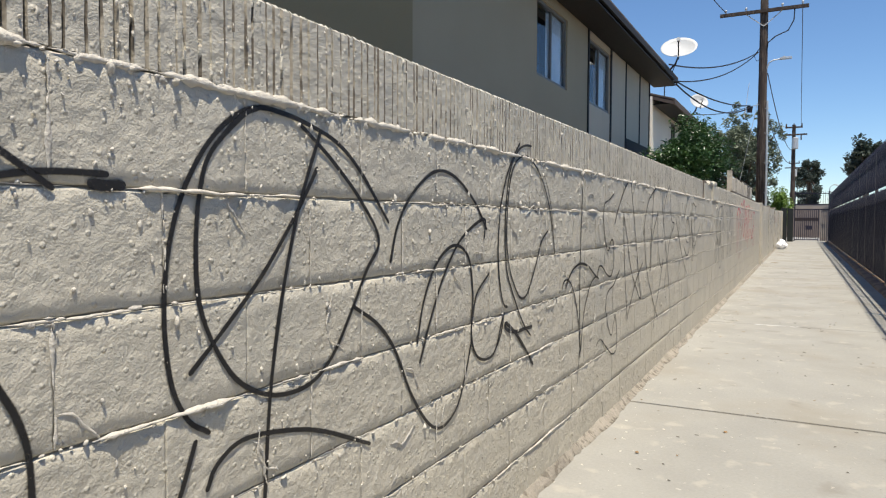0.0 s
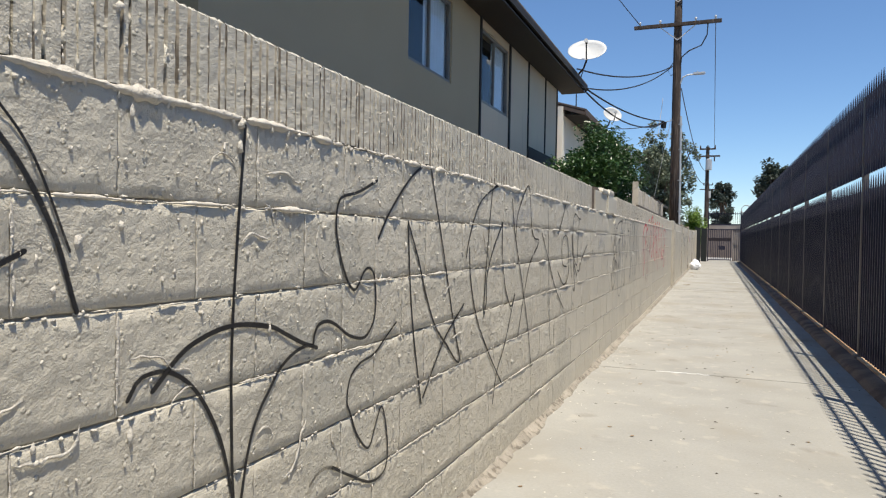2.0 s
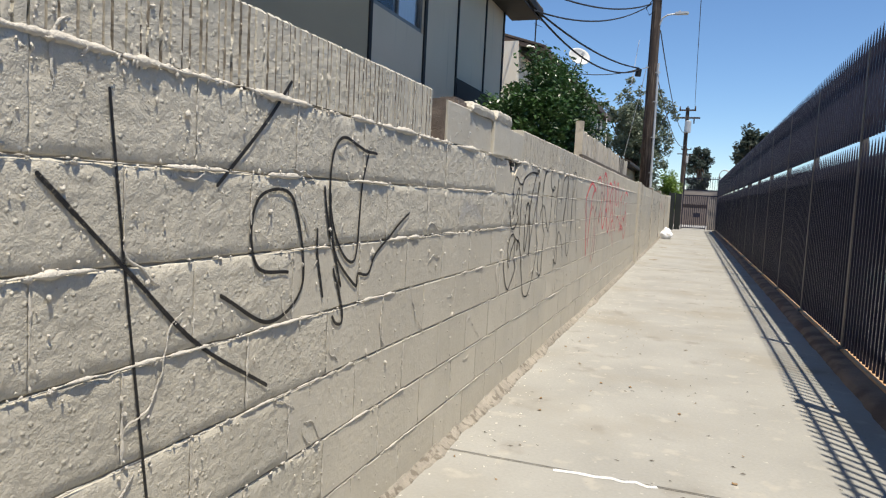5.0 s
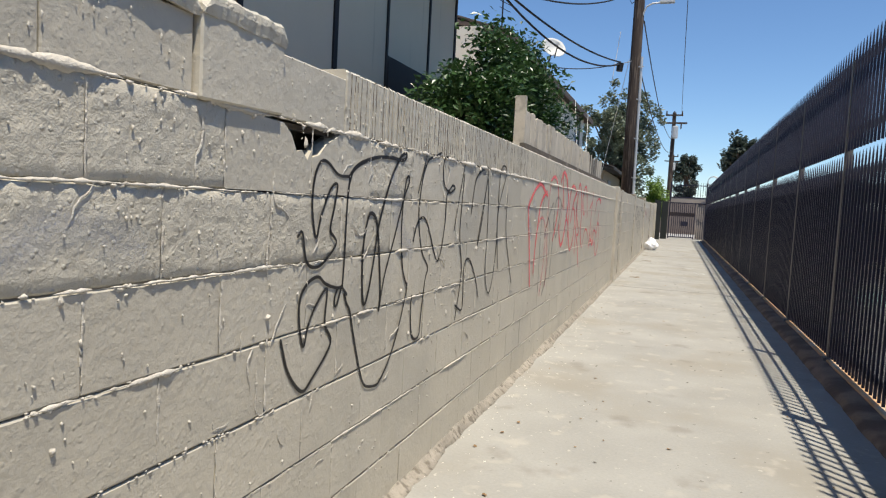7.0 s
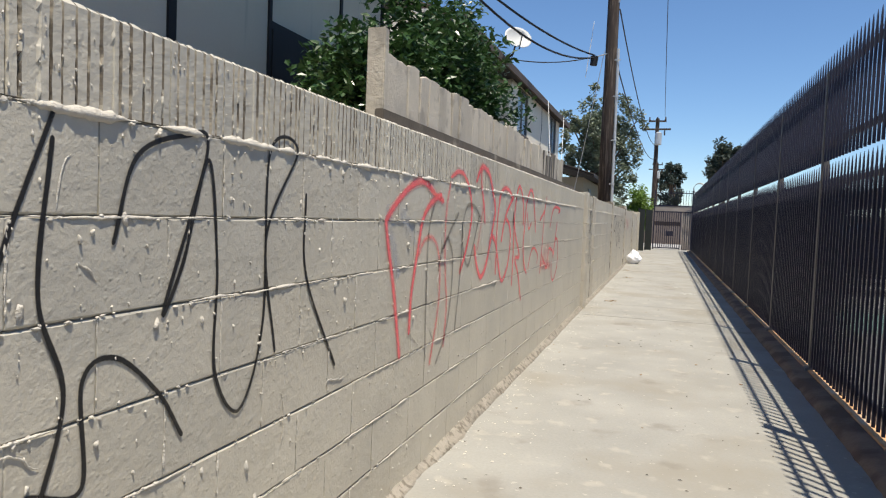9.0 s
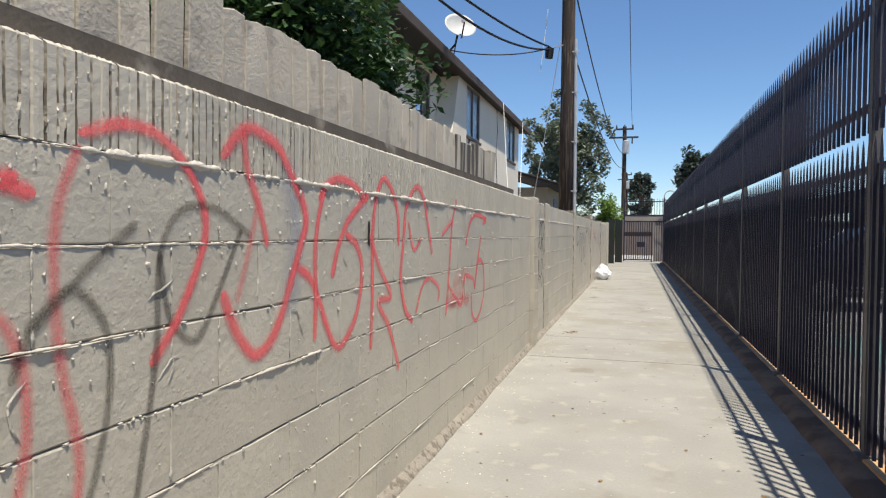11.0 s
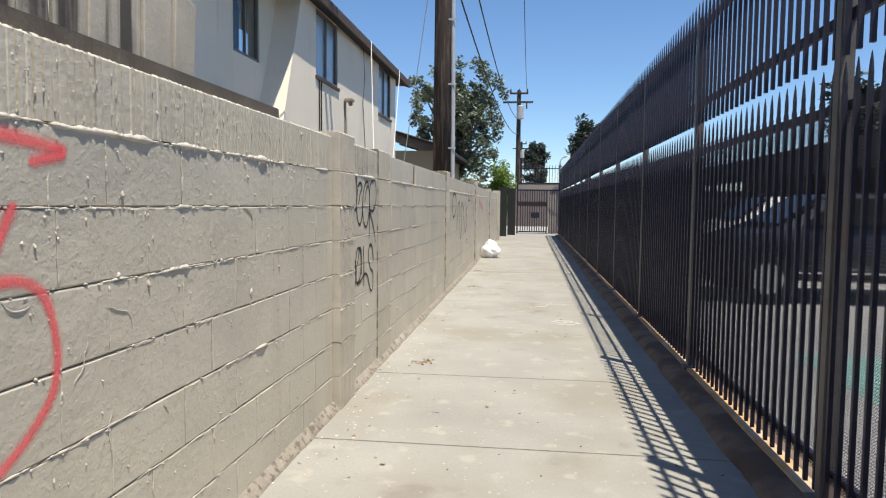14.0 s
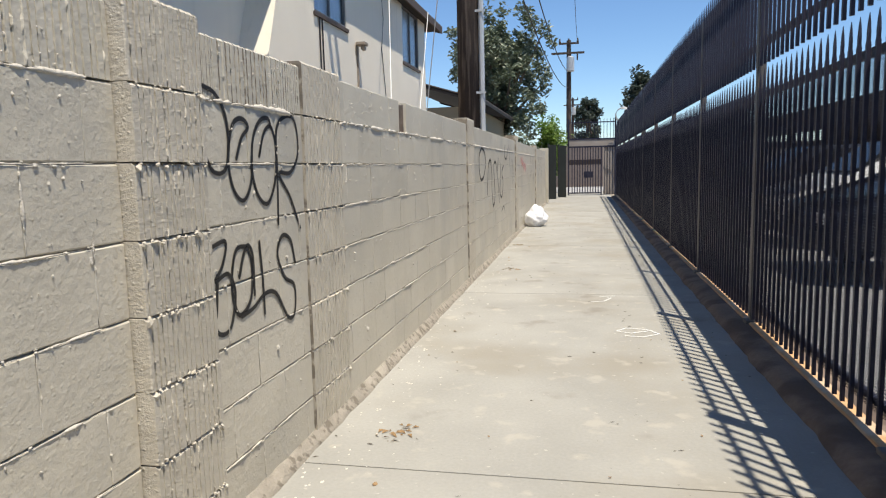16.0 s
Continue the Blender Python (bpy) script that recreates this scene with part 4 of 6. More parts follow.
spray(tag, M_BLACKSPRAY, 0.0049, 1.0, [(1.427, 1.354), (1.476, 0.955), (1.539, 0.497)])
spray(tag, M_BLACKSPRAY, 0.0070, 1.0, [(1.279, 1.189), (1.471, 1.013), (1.686, 0.821), (1.958, 0.66)])
spray(tag, M_BLACKSPRAY, 0.0070, 1.0, [(1.742, 1.186), (1.922, 1.348), (2.034, 1.469)])
spray(tag, M_BLACKSPRAY, 0.0070, 1.0, [(1.763, 0.923), (1.968, 0.829), (2.124, 0.918), (2.063, 1.155), (1.926, 1.171), (1.874, 1.092), (1.907, 0.979), (2.043, 0.956)])
tag = graffiti("curved black spray-paint letter endings beside the broken cap")
spray(tag, M_BLACKSPRAY, 0.0070, 1.0, [(2.577, 1.319), (2.499, 1.322), (2.432, 1.336), (2.357, 1.353), (2.31, 1.34), (2.278, 1.3), (2.265, 1.238), (2.267, 1.156), (2.29, 1.081), (2.333, 1.012), (2.392, 0.963), (2.439, 0.959), (2.458, 1.01), (2.466, 1.106), (2.478, 1.213), (2.516, 1.317)])
spray(tag, M_BLACKSPRAY, 0.0070, 1.0, [(2.232, 1.191), (2.251, 1.115), (2.285, 1.028), (2.341, 0.955), (2.418, 0.896), (2.464, 0.872), (2.469, 0.912), (2.545, 0.905), (2.599, 0.969), (2.71, 1.026), (2.801, 1.074), (2.888, 1.111)])
spray(tag, M_BLACKSPRAY, 0.0070, 1.0, [(2.197, 1.067), (2.201, 0.997), (2.226, 0.911), (2.239, 0.866)])
spray(tag, M_BLACKSPRAY, 0.0070, 1.0, [(2.269, 1.171), (2.273, 1.093), (2.306, 0.994), (2.35, 0.886)])
tag = graffiti("black spray-paint arrows and linked letters below a punched hole")
spray(tag, M_BLACKSPRAY, 0.0074, 1.0, [(4.756, 1.285), (4.684, 1.287), (4.613, 1.321), (4.566, 1.319), (4.533, 1.267), (4.527, 1.179), (4.556, 1.09), (4.581, 1.154), (4.635, 1.24), (4.679, 1.256), (4.667, 1.194), (4.644, 1.113), (4.687, 1.07), (4.624, 1.02), (4.568, 0.999), (4.506, 1.018), (4.476, 1.106), (4.452, 1.098)])
spray(tag, M_BLACKSPRAY, 0.0074, 1.0, [(4.765, 1.281), (4.754, 1.181), (4.75, 1.024), (4.743, 0.924)])
spray(tag, M_BLACKSPRAY, 0.0074, 1.0, [(4.755, 1.221), (4.761, 1.255), (4.783, 1.301)])
spray(tag, M_BLACKSPRAY, 0.0095, 1.0, [(4.765, 1.288), (4.807, 1.319), (4.879, 1.345), (4.989, 1.367), (5.1, 1.374), (5.211, 1.373), (5.251, 1.389), (5.24, 1.403), (5.201, 1.39), (5.173, 1.367), (5.12, 1.313), (5.063, 1.223), (5.01, 1.116), (4.982, 1), (4.948, 0.889), (4.916, 0.841), (4.897, 0.887), (4.887, 0.988), (4.894, 1.076), (4.922, 1.152), (4.949, 1.165), (4.986, 1.145), (5.01, 1.092), (5.031, 0.994), (5.051, 0.869), (5.048, 0.826), (5.044, 0.806)])
spray(tag, M_BLACKSPRAY, 0.0074, 1.0, [(5.046, 0.805), (5.056, 0.843), (5.087, 0.938), (5.155, 1.059), (5.237, 1.217), (5.287, 1.288), (5.288, 1.312), (5.265, 1.308), (5.246, 1.258), (5.233, 1.176), (5.232, 1.081), (5.258, 0.955), (5.292, 0.894), (5.315, 0.873)])
spray(tag, M_BLACKSPRAY, 0.0074, 1.0, [(2.302, 0.939), (2.337, 0.876), (2.369, 0.799), (2.366, 0.762), (2.33, 0.766), (2.306, 0.789)])
spray(tag, M_BLACKSPRAY, 0.0074, 1.0, [(4.38, 0.802), (4.426, 0.701), (4.504, 0.628), (4.562, 0.652), (4.675, 0.744), (4.632, 0.816), (4.638, 0.924), (4.572, 0.881), (4.529, 0.824), (4.505, 0.763), (4.478, 0.835), (4.476, 0.91), (4.517, 0.954), (4.579, 0.968), (4.627, 0.942), (4.7, 0.922), (4.737, 0.922)])
spray(tag, M_BLACKSPRAY, 0.0074, 1.0, [(4.737, 0.922), (4.702, 0.861), (4.69, 0.889), (4.71, 0.92)])
spray(tag, M_BLACKSPRAY, 0.0074, 1.0, [(4.737, 0.922), (4.779, 0.889), (4.756, 0.905), (4.778, 0.86), (4.803, 0.833), (4.838, 0.748), (4.904, 0.601), (4.95, 0.54), (5.038, 0.518), (5.082, 0.529), (5.161, 0.592), (5.236, 0.693), (5.3, 0.821), (5.315, 0.876)])
spray(tag, M_BLACKSPRAY, 0.006, 1.0, [(5.485, 1.421), (5.449, 1.359), (5.414, 1.297), (5.396, 1.254)])
spray(tag, M_BLACKSPRAY, 0.0074, 1.0, [(5.658, 1.439), (5.569, 1.414), (5.5, 1.392), (5.45, 1.329), (5.422, 1.237), (5.416, 1.163), (5.438, 1.072), (5.481, 0.991), (5.554, 0.928), (5.529, 0.874), (5.5, 0.734), (5.486, 0.641), (5.434, 0.626), (5.39, 0.667), (5.373, 0.762), (5.376, 0.818)])
spray(tag, M_BLACKSPRAY, 0.0074, 1.0, [(5.365, 1.053), (5.398, 1.118), (5.447, 1.147), (5.5, 1.139), (5.559, 1.082), (5.624, 0.996), (5.681, 0.948), (5.727, 1.005), (5.763, 1.127), (5.771, 1.251), (5.832, 1.268), (5.887, 1.289), (5.848, 1.302), (5.788, 1.273), (5.726, 1.301), (5.702, 1.368), (5.715, 1.417), (5.759, 1.429)])
spray(tag, M_BLACKSPRAY, 0.0074, 1.0, [(6.035, 1.422), (5.952, 1.215), (5.906, 1.086)])
spray(tag, M_BLACKSPRAY, 0.0074, 1.0, [(6.029, 1.361), (6.002, 1.071), (6.06, 0.871), (5.992, 0.632)])
spray(tag, M_BLACKSPRAY, 0.0074, 1.0, [(5.984, 0.702), (6.105, 0.676), (6.104, 0.892), (6.192, 0.923), (6.319, 0.819), (6.4, 0.7)])
spray(tag, M_BLACKSPRAY, 0.0074, 1.0, [(6.18, 1.168), (6.242, 1.349), (6.391, 1.411), (6.478, 1.39), (6.331, 1.007), (6.395, 1.113), (6.483, 1.362), (6.525, 1.097), (6.524, 0.827), (6.635, 0.698), (6.74, 0.927), (6.756, 1.407), (6.91, 1.426), (6.748, 1.168), (6.807, 0.831)])
spray(tag, M_BLACKSPRAY, 0.0074, 1.0, [(6.968, 1.295), (6.983, 1.04), (7.199, 0.712)])
tag = graffiti("broad soft red spray-paint letters over faded older paint")
spray(tag, M_REDSPRAY, 0.034, 1.0, [(8.356, 1.327), (8.243, 1.351), (8.131, 1.392), (8.033, 1.402), (7.945, 1.387), (7.836, 1.348), (7.729, 1.292), (7.635, 1.228), (7.63, 1.199), (7.657, 1.117), (7.696, 1.018), (7.739, 0.902), (7.805, 0.687), (7.82, 0.637)])
spray(tag, M_REDSPRAY, 0.034, 1.0, [(8.317, 1.348), (8.175, 1.304), (8.071, 1.226), (8.024, 1.109), (7.979, 0.985), (7.945, 0.865), (7.936, 0.729)])
spray(tag, M_REDSPRAY, 0.028, 0.55, [(8.034, 1.069), (8.112, 1.13), (8.209, 1.139), (8.306, 1.088), (8.359, 0.958), (8.348, 0.77), (8.249, 0.519)])
spray(tag, M_REDSPRAY, 0.030, 0.55, [(8.482, 1.407), (8.439, 1.306), (8.426, 1.176), (8.443, 0.979), (8.49, 0.771), (8.463, 0.576)])
tag = graffiti("red spray-paint scrawl of linked letters on the wall")
spray(tag, M_REDSPRAY, 0.034, 1.0, [(10.12, 0.764), (10.13, 0.988), (10.128, 1.207), (10.149, 1.353), (10.209, 1.462), (10.273, 1.498), (10.373, 1.449), (10.451, 1.354), (10.47, 1.217)])
spray(tag, M_REDSPRAY, 0.034, 0.85, [(10.116, 1.221), (10.213, 1.098), (10.365, 0.954), (10.202, 0.939), (10.323, 0.83), (10.413, 0.709), (10.479, 0.605)])
spray(tag, M_REDSPRAY, 0.034, 1.0, [(10.57, 1.36), (10.537, 1.198), (10.506, 1.022), (10.578, 0.868), (10.673, 0.804)])
spray(tag, M_REDSPRAY, 0.034, 1.0, [(10.588, 1.389), (10.721, 1.488), (10.851, 1.456), (10.948, 1.316), (11.028, 1.155)])
spray(tag, M_REDSPRAY, 0.023, 1.0, [(10.626, 1.289), (10.706, 1.165), (10.811, 1.212)])
spray(tag, M_REDSPRAY, 0.029, 1.0, [(11.558, 1.449), (11.466, 1.299), (11.405, 0.997), (11.345, 0.767)])
spray(tag, M_REDSPRAY, 0.026, 1.0, [(11.256, 1.247), (11.465, 1.329)])
spray(tag, M_REDSPRAY, 0.026, 0.8, [(10.76, 0.841), (10.86, 0.959), (11.002, 0.996), (11.186, 0.928), (11.176, 0.865)])
spray(tag, M_REDSPRAY, 0.026, 0.8, [(11.406, 0.926), (11.598, 0.824), (11.733, 0.78), (11.816, 0.954), (12.043, 0.93), (12.116, 0.871)])
spray(tag, M_REDSPRAY, 0.029, 1.0, [(12.116, 0.871), (12.223, 1.046), (12.389, 1.007), (12.416, 0.778), (12.2, 0.62), (12.051, 0.674), (12.012, 0.808)])
spray(tag, M_REDSPRAY, 0.031, 1.0, [(11.839, 1.188), (11.962, 1.333), (12.135, 1.384), (12.463, 1.361), (12.376, 1.33)])
spray(tag, M_REDSPRAY, 0.031, 1.0, [(12.290, 1.210), (12.241, 1.125), (12.188, 1.028), (12.120, 0.889)])
spray(tag, M_REDSPRAY, 0.085, 0.45, [(11.42, 0.83), (11.6, 0.815), (11.75, 0.812), (11.87, 0.80)])
spray(tag, M_REDSPRAY, 0.11, 0.22, [(11.6, 0.93), (11.72, 0.95), (11.86, 0.96)])
spray(tag, M_REDSPRAY, 0.04, 1, [(9.019, 1.479), (9.071, 1.529), (9.142, 1.560), (9.221, 1.550), (9.309, 1.522), (9.378, 1.459), (9.430, 1.403), (9.475, 1.357), (9.499, 1.286), (9.465, 1.214), (9.411, 1.118), (9.360, 1.028), (9.322, 0.967), (9.258, 0.902), (9.175, 0.875), (9.100, 0.926), (9.046, 0.994), (9.014, 1.053)])
spray(tag, M_REDSPRAY, 0.034, 0.8, [(9.106, 1.539), (9.120, 1.450), (9.150, 1.396), (9.186, 1.340), (9.214, 1.280), (9.231, 1.231)])
spray(tag, M_REDSPRAY, 0.03, 0.4, [(9.181, 1.328), (9.136, 1.198), (9.079, 1.066)])
spray(tag, M_REDSPRAY, 0.034, 1, [(9.450, 1.126), (9.536, 1.086), (9.613, 0.993), (9.668, 0.906), (9.742, 0.818), (9.820, 0.810), (9.939, 0.895), (10.000, 1.016), (10.003, 1.128), (9.942, 1.204), (9.864, 1.237)])
spray(tag, M_REDSPRAY, 0.034, 1, [(9.622, 1.389), (9.663, 1.424), (9.765, 1.458), (9.896, 1.450), (10.037, 1.400)])
spray(tag, M_REDSPRAY, 0.034, 1, [(10.053, 1.401), (9.951, 1.349), (9.847, 1.284), (9.768, 1.191), (9.724, 1.102)])
spray(tag, M_REDSPRAY, 0.032, 1, [(9.636, 1.390), (9.592, 1.288), (9.572, 1.166), (9.579, 1.044), (9.575, 0.884)])
spray(tag, M_REDSPRAY, 0.03, 1.0, [(8.512, 1.459), (8.625, 1.492), (8.752, 1.475), (8.875, 1.38), (8.921, 1.243), (8.82, 1.049), (8.724, 0.945)])
tag = graffiti("faded grey-brown spray loops under the red paint")
spray(tag, M_GREYSPRAY, 0.018, 0.6, [(8.231, 1.299), (8.175, 1.212), (8.154, 1.071), (8.155, 0.816), (8.168, 0.55)])
spray(tag, M_GREYSPRAY, 0.018, 0.6, [(8.646, 1.26), (8.516, 1.174), (8.372, 1.051), (8.333, 0.977)])
spray(tag, M_GREYSPRAY, 0.018, 0.6, [(8.372, 1.067), (8.471, 1.129), (8.565, 1.034), (8.568, 0.859), (8.492, 0.635), (8.35, 0.499)])
spray(tag, M_GREYSPRAY, 0.018, 0.6, [(9.135, 1.244), (8.964, 1.314), (8.815, 1.3), (8.739, 1.186), (8.724, 0.945), (8.657, 0.625)])
spray(tag, M_GREYSPRAY, 0.018, 0.6, [(8.739, 1.186), (8.78, 1.033), (8.884, 0.965), (8.992, 1.099), (9.085, 1.243)])

spray(tag, M_BLACKSPRAY, 0.016, 1.0, [(10.086, 1.285), (10.088, 1.262), (10.082, 1.235), (10.087, 1.206)])
tag = graffiti("faint blue chalky patches worn into the paint")
spray(tag, M_BLUESPRAY, 0.07, 0.4, [(3.565, 1.103), (3.652, 1.144), (3.797, 1.103)])
spray(tag, M_BLUESPRAY, 0.07, 0.4, [(5.148, 1.254), (5.229, 1.095), (5.308, 1.036)])
spray(tag, M_BLUESPRAY, 0.09, 0.75, [(9.383, 1.41), (9.42, 1.245), (9.395, 1.054)])
spray(tag, M_BLUESPRAY, 0.07, 0.7, [(7.657, 1.218), (7.68, 1.156), (7.753, 1.031)])
spray(tag, M_BLUESPRAY, 0.07, 0.4, [(7.836, 1.227), (7.928, 1.166)])
spray(tag, M_BLUESPRAY, 0.07, 0.4, [(0.65, 1.269), (0.963, 1.305)])
tag = graffiti("two stacked words in soft black spray paint")
spray(tag, M_BLACKSPRAY, 0.0105, 1.0, [(15.213, 1.46), (15.278, 1.444), (15.335, 1.386), (15.35, 1.294), (15.32, 1.201), (15.248, 1.192), (15.203, 1.237)])
spray(tag, M_BLACKSPRAY, 0.0105, 1.0, [(15.4, 1.239), (15.44, 1.307), (15.494, 1.348), (15.448, 1.375), (15.382, 1.348), (15.343, 1.238), (15.368, 1.134), (15.435, 1.092), (15.497, 1.16), (15.522, 1.3), (15.583, 1.374), (15.654, 1.388), (15.674, 1.358)])
spray(tag, M_BLACKSPRAY, 0.0105, 1.0, [(15.569, 1.25), (15.615, 1.334), (15.674, 1.358), (15.709, 1.285), (15.689, 1.155), (15.617, 1.072), (15.543, 1.107), (15.506, 1.2), (15.517, 1.29)])
spray(tag, M_BLACKSPRAY, 0.0105, 1.0, [(15.7, 0.991), (15.714, 1.198), (15.722, 1.35), (15.805, 1.405), (15.896, 1.393), (15.916, 1.267), (15.833, 1.186), (15.727, 1.181), (15.821, 1.084), (15.903, 0.957)])
spray(tag, M_BLACKSPRAY, 0.0105, 1.0, [(15.192, 0.952), (15.292, 0.963), (15.265, 0.888), (15.213, 0.84), (15.298, 0.854), (15.338, 0.78), (15.295, 0.672), (15.221, 0.667), (15.177, 0.737), (15.206, 0.721), (15.226, 0.829)])
spray(tag, M_BLACKSPRAY, 0.0105, 1.0, [(15.445, 0.932), (15.355, 0.923), (15.318, 0.803), (15.356, 0.701), (15.443, 0.739), (15.466, 0.858), (15.437, 0.933), (15.475, 0.898), (15.475, 0.754)])
spray(tag, M_BLACKSPRAY, 0.0105, 1.0, [(15.372, 0.833), (15.409, 0.906), (15.435, 0.923)])
spray(tag, M_BLACKSPRAY, 0.0105, 1.0, [(15.531, 0.932), (15.543, 0.805), (15.546, 0.67)])
spray(tag, M_BLACKSPRAY, 0.0105, 1.0, [(15.835, 0.823), (15.801, 0.914), (15.724, 0.938), (15.676, 0.872), (15.731, 0.774), (15.818, 0.725), (15.811, 0.62), (15.749, 0.606), (15.648, 0.722), (15.554, 0.739), (15.461, 0.705), (15.376, 0.693)])
tag = graffiti("small worn black and red spray marks farther along the wall")
for half, pts in ((0.022, [(21.163, 1.409), (20.978, 1.322), (20.96, 1.163), (21.079, 1.045), (21.312, 1.08), (21.471, 1.227), (21.389, 1.361), (21.163, 1.409)]),
                  (0.022, [(21.599, 0.85), (21.66, 1.05), (21.76, 1.227), (21.94, 1.27), (22.036, 1.1), (22.04, 0.9), (22.158, 0.68), (22.341, 0.777), (22.30, 1.0), (22.25, 1.2), (22.446, 1.25), (22.6, 1.1)]),
                  (0.022, [(22.75, 1.3), (22.62, 1.1), (22.75, 0.9), (22.8, 0.7)]), (0.022, [(22.95, 1.25), (23.0, 1.05), (22.9, 0.85), (23.1, 0.75), (23.3, 0.95), (23.15, 1.1), (23.35, 1.2)]),
                  (0.02, [(23.6, 1.5), (23.52, 1.35), (23.75, 1.3), (23.95, 1.45)]), (0.018, [(24.1, 1.5), (24.2, 1.35), (24.15, 1.2)]), (0.018, [(24.6, 1.3), (24.75, 1.1), (24.7, 0.9)]),
                  (0.014, [(23.1, 0.55), (23.35, 0.6), (23.5, 0.5)])):
    spray(tag, M_BLACKSPRAY, half, 0.8, pts)
spray(tag, M_REDSPRAY, 0.16, 0.35, [(26.3, 1.3), (26.9, 1.2), (27.3, 1.15)])
for y, z in ((28.6, 1.2), (29.3, 1.1), (31.5, 1.2), (32.4, 1.15)):
    spray(tag, M_BLACKSPRAY, 0.02, 0.6, [(y, z + 0.2), (y + 0.15, z), (y + 0.05, z - 0.25), (y + 0.3, z - 0.1)])


# ---- iron fence ----
FX = 1.37
BAY = 2.268
fence_curb = thing("curb", (1.37, 18, 0), "low rust-stained concrete curb under the iron fence", "curb", kind="structure")
fence_curb.location = (0, 0, 0)
bm = bmesh.new()
rows = []
y = -7.0
while y < 38.6:
    e = 0.014 * noise.noise((y * 2.1, 0, 0)) + 0.010 * noise.noise((y * 7.3, 3.0, 0)) + rng.uniform(-0.002, 0.002)
    rows.append([bm.verts.new(c) for c in ((1.195 + e, y, -0.1), (1.20 + e, y, 0.012 + e * 0.5), (1.235 + e, y, 0.045 + e * 0.6), (1.33, y, 0.062 + e * 0.3), (1.53, y, 0.062), (1.53, y, -0.1))])
    y += 0.06
for a, c in zip(rows, rows[1:]):
    for k in range(5):
        bm.faces.new((a[k], a[k + 1], c[k + 1], c[k]))
part("curb_body", bm, M_CURB, fence_curb, smooth=True)
part("sunlit_rust_strip", boxes((1.345, 1.43, -7, 38.6, 0.05, 0.076), bevel=0.004), M_RUST, fence_curb, "orange rust-coloured strip, its sunlit tone in the colour")


def picket_mesh(name, z0, z1, tip):
    bm = bmesh.new()
    w = 0.0086
    prof = [(z0, w, w), (z1 - 0.13, w, w), (z1 - 0.115, w * 0.7, w * 1.0), (z1 - 0.08, w * 0.5, w * 1.5), (z1 - 0.04, w * 0.4, w * 1.0), (z1, 0.001, 0.0015)] if tip else [(z0, w, w), (z1, w, w)]
    rings = [[bm.verts.new((sx * a, sy * b, z)) for sx, sy in ((-1, -1), (1, -1), (1, 1), (-1, 1))] for z, a, b in prof]
    for r0, r1 in zip(rings, rings[1:]):
        for k in range(4):
            bm.faces.new((r0[k], r0[(k + 1) % 4], r1[(k + 1) % 4], r1[k]))
    bm.faces.new(rings[0][::-1])
    bm.faces.new(rings[-1])
    return to_mesh(name, bm, M_IRON)


LOWP, UPP = picket_mesh("picket", 0.098, 1.785, True), picket_mesh("picket", 1.812, 2.68, True)


def fence_panel(y0):
    p = thing("picket_fence", (FX, y0, 0.1), "black iron picket fence panel in two spiked tiers", "fence", "iron fence panels")
    p.location = (FX, y0, 0)
    for i in range(23):
        for me in (LOWP, UPP):
            part("picket", me, None, p).location = (0, 0.0493 + i * BAY / 23, 0)
    for z, h in ((0.20, 0.03), (1.625, 0.04), (1.965, 0.045), (2.51, 0.045)):
        part("rail", boxes((0.0175, 0.036, 0.02, BAY - 0.02, z - h / 2, z + h / 2)), M_IRON, p)
    bm = bmesh.new()
    for k in range(101):
        z = 0.18 + 0.014 * k
        box(bm, 0.0115, 0.0165, 0.02, BAY - 0.02, z, z + 0.0008)
    part("screen_strands", bm, M_IRON, p, "thin horizontal strands of the screen")["kind"] = "stuff"
    for x in (0.0095,):
        part("screen", boxes((x, x + 0.0006, 0.02, BAY - 0.02, 0.165, 1.60)), M_SCREEN, p, "dark expanded-metal screen")
    return p


def fence_post(y0):
    p = thing("fence_post", (FX, y0, 0.05), "square dark iron fence post with rust spots", "fence post", "iron fence posts")
    p.location = (FX, y0, 0)
    part("post", boxes((-0.012, 0.042, -0.027, 0.027, 0.05, 2.56), bevel=0.003), M_IRONPOST, p)
    part("base_plate", boxes((-0.045, 0.075, -0.05, 0.05, 0.058, 0.086), bevel=0.003), M_IRONPOST, p)
    return p


Y0 = 13.72 - 9 * BAY
first_panel, first_post = fence_panel(Y0), fence_post(Y0)
for k in range(1, 20):
    copy_thing(first_panel, pose(FX, Y0 + k * BAY, 0))
    copy_thing(first_post, pose(FX, Y0 + k * BAY, 0))
copy_thing(first_post, pose(FX, Y0 + 20 * BAY, 0))

# ---- gate at the end ----
GY = 40.5
gate = thing("gate", (0.5, GY, 0), "black iron bar gate closing the walkway", "gate")
gate.location = (0, GY, 0)
for d in ((-0.39, -0.33, -0.025, 0.025, 0.0, 2.95), (0.86, 0.91, -0.025, 0.025, 0.0, 1.84), (1.38, 1.44, -0.025, 0.025, 0, 2.95),
          (-0.33, 0.86, -0.02, 0.02, 0.06, 0.11), (-0.33, 1.38, -0.02, 0.02, 1.84, 1.9), (-0.33, 1.38, -0.02, 0.02, 2.14, 2.19), (-0.33, 1.38, -0.02, 0.02, 2.78, 2.82)):
    part("frame_bar", boxes(d), M_IRON, gate)
part("top_panel", boxes((-0.33, 1.38, -0.008, 0.008, 1.9, 2.14)), M_TAN, gate, "rust-tan sheet band over the bars")
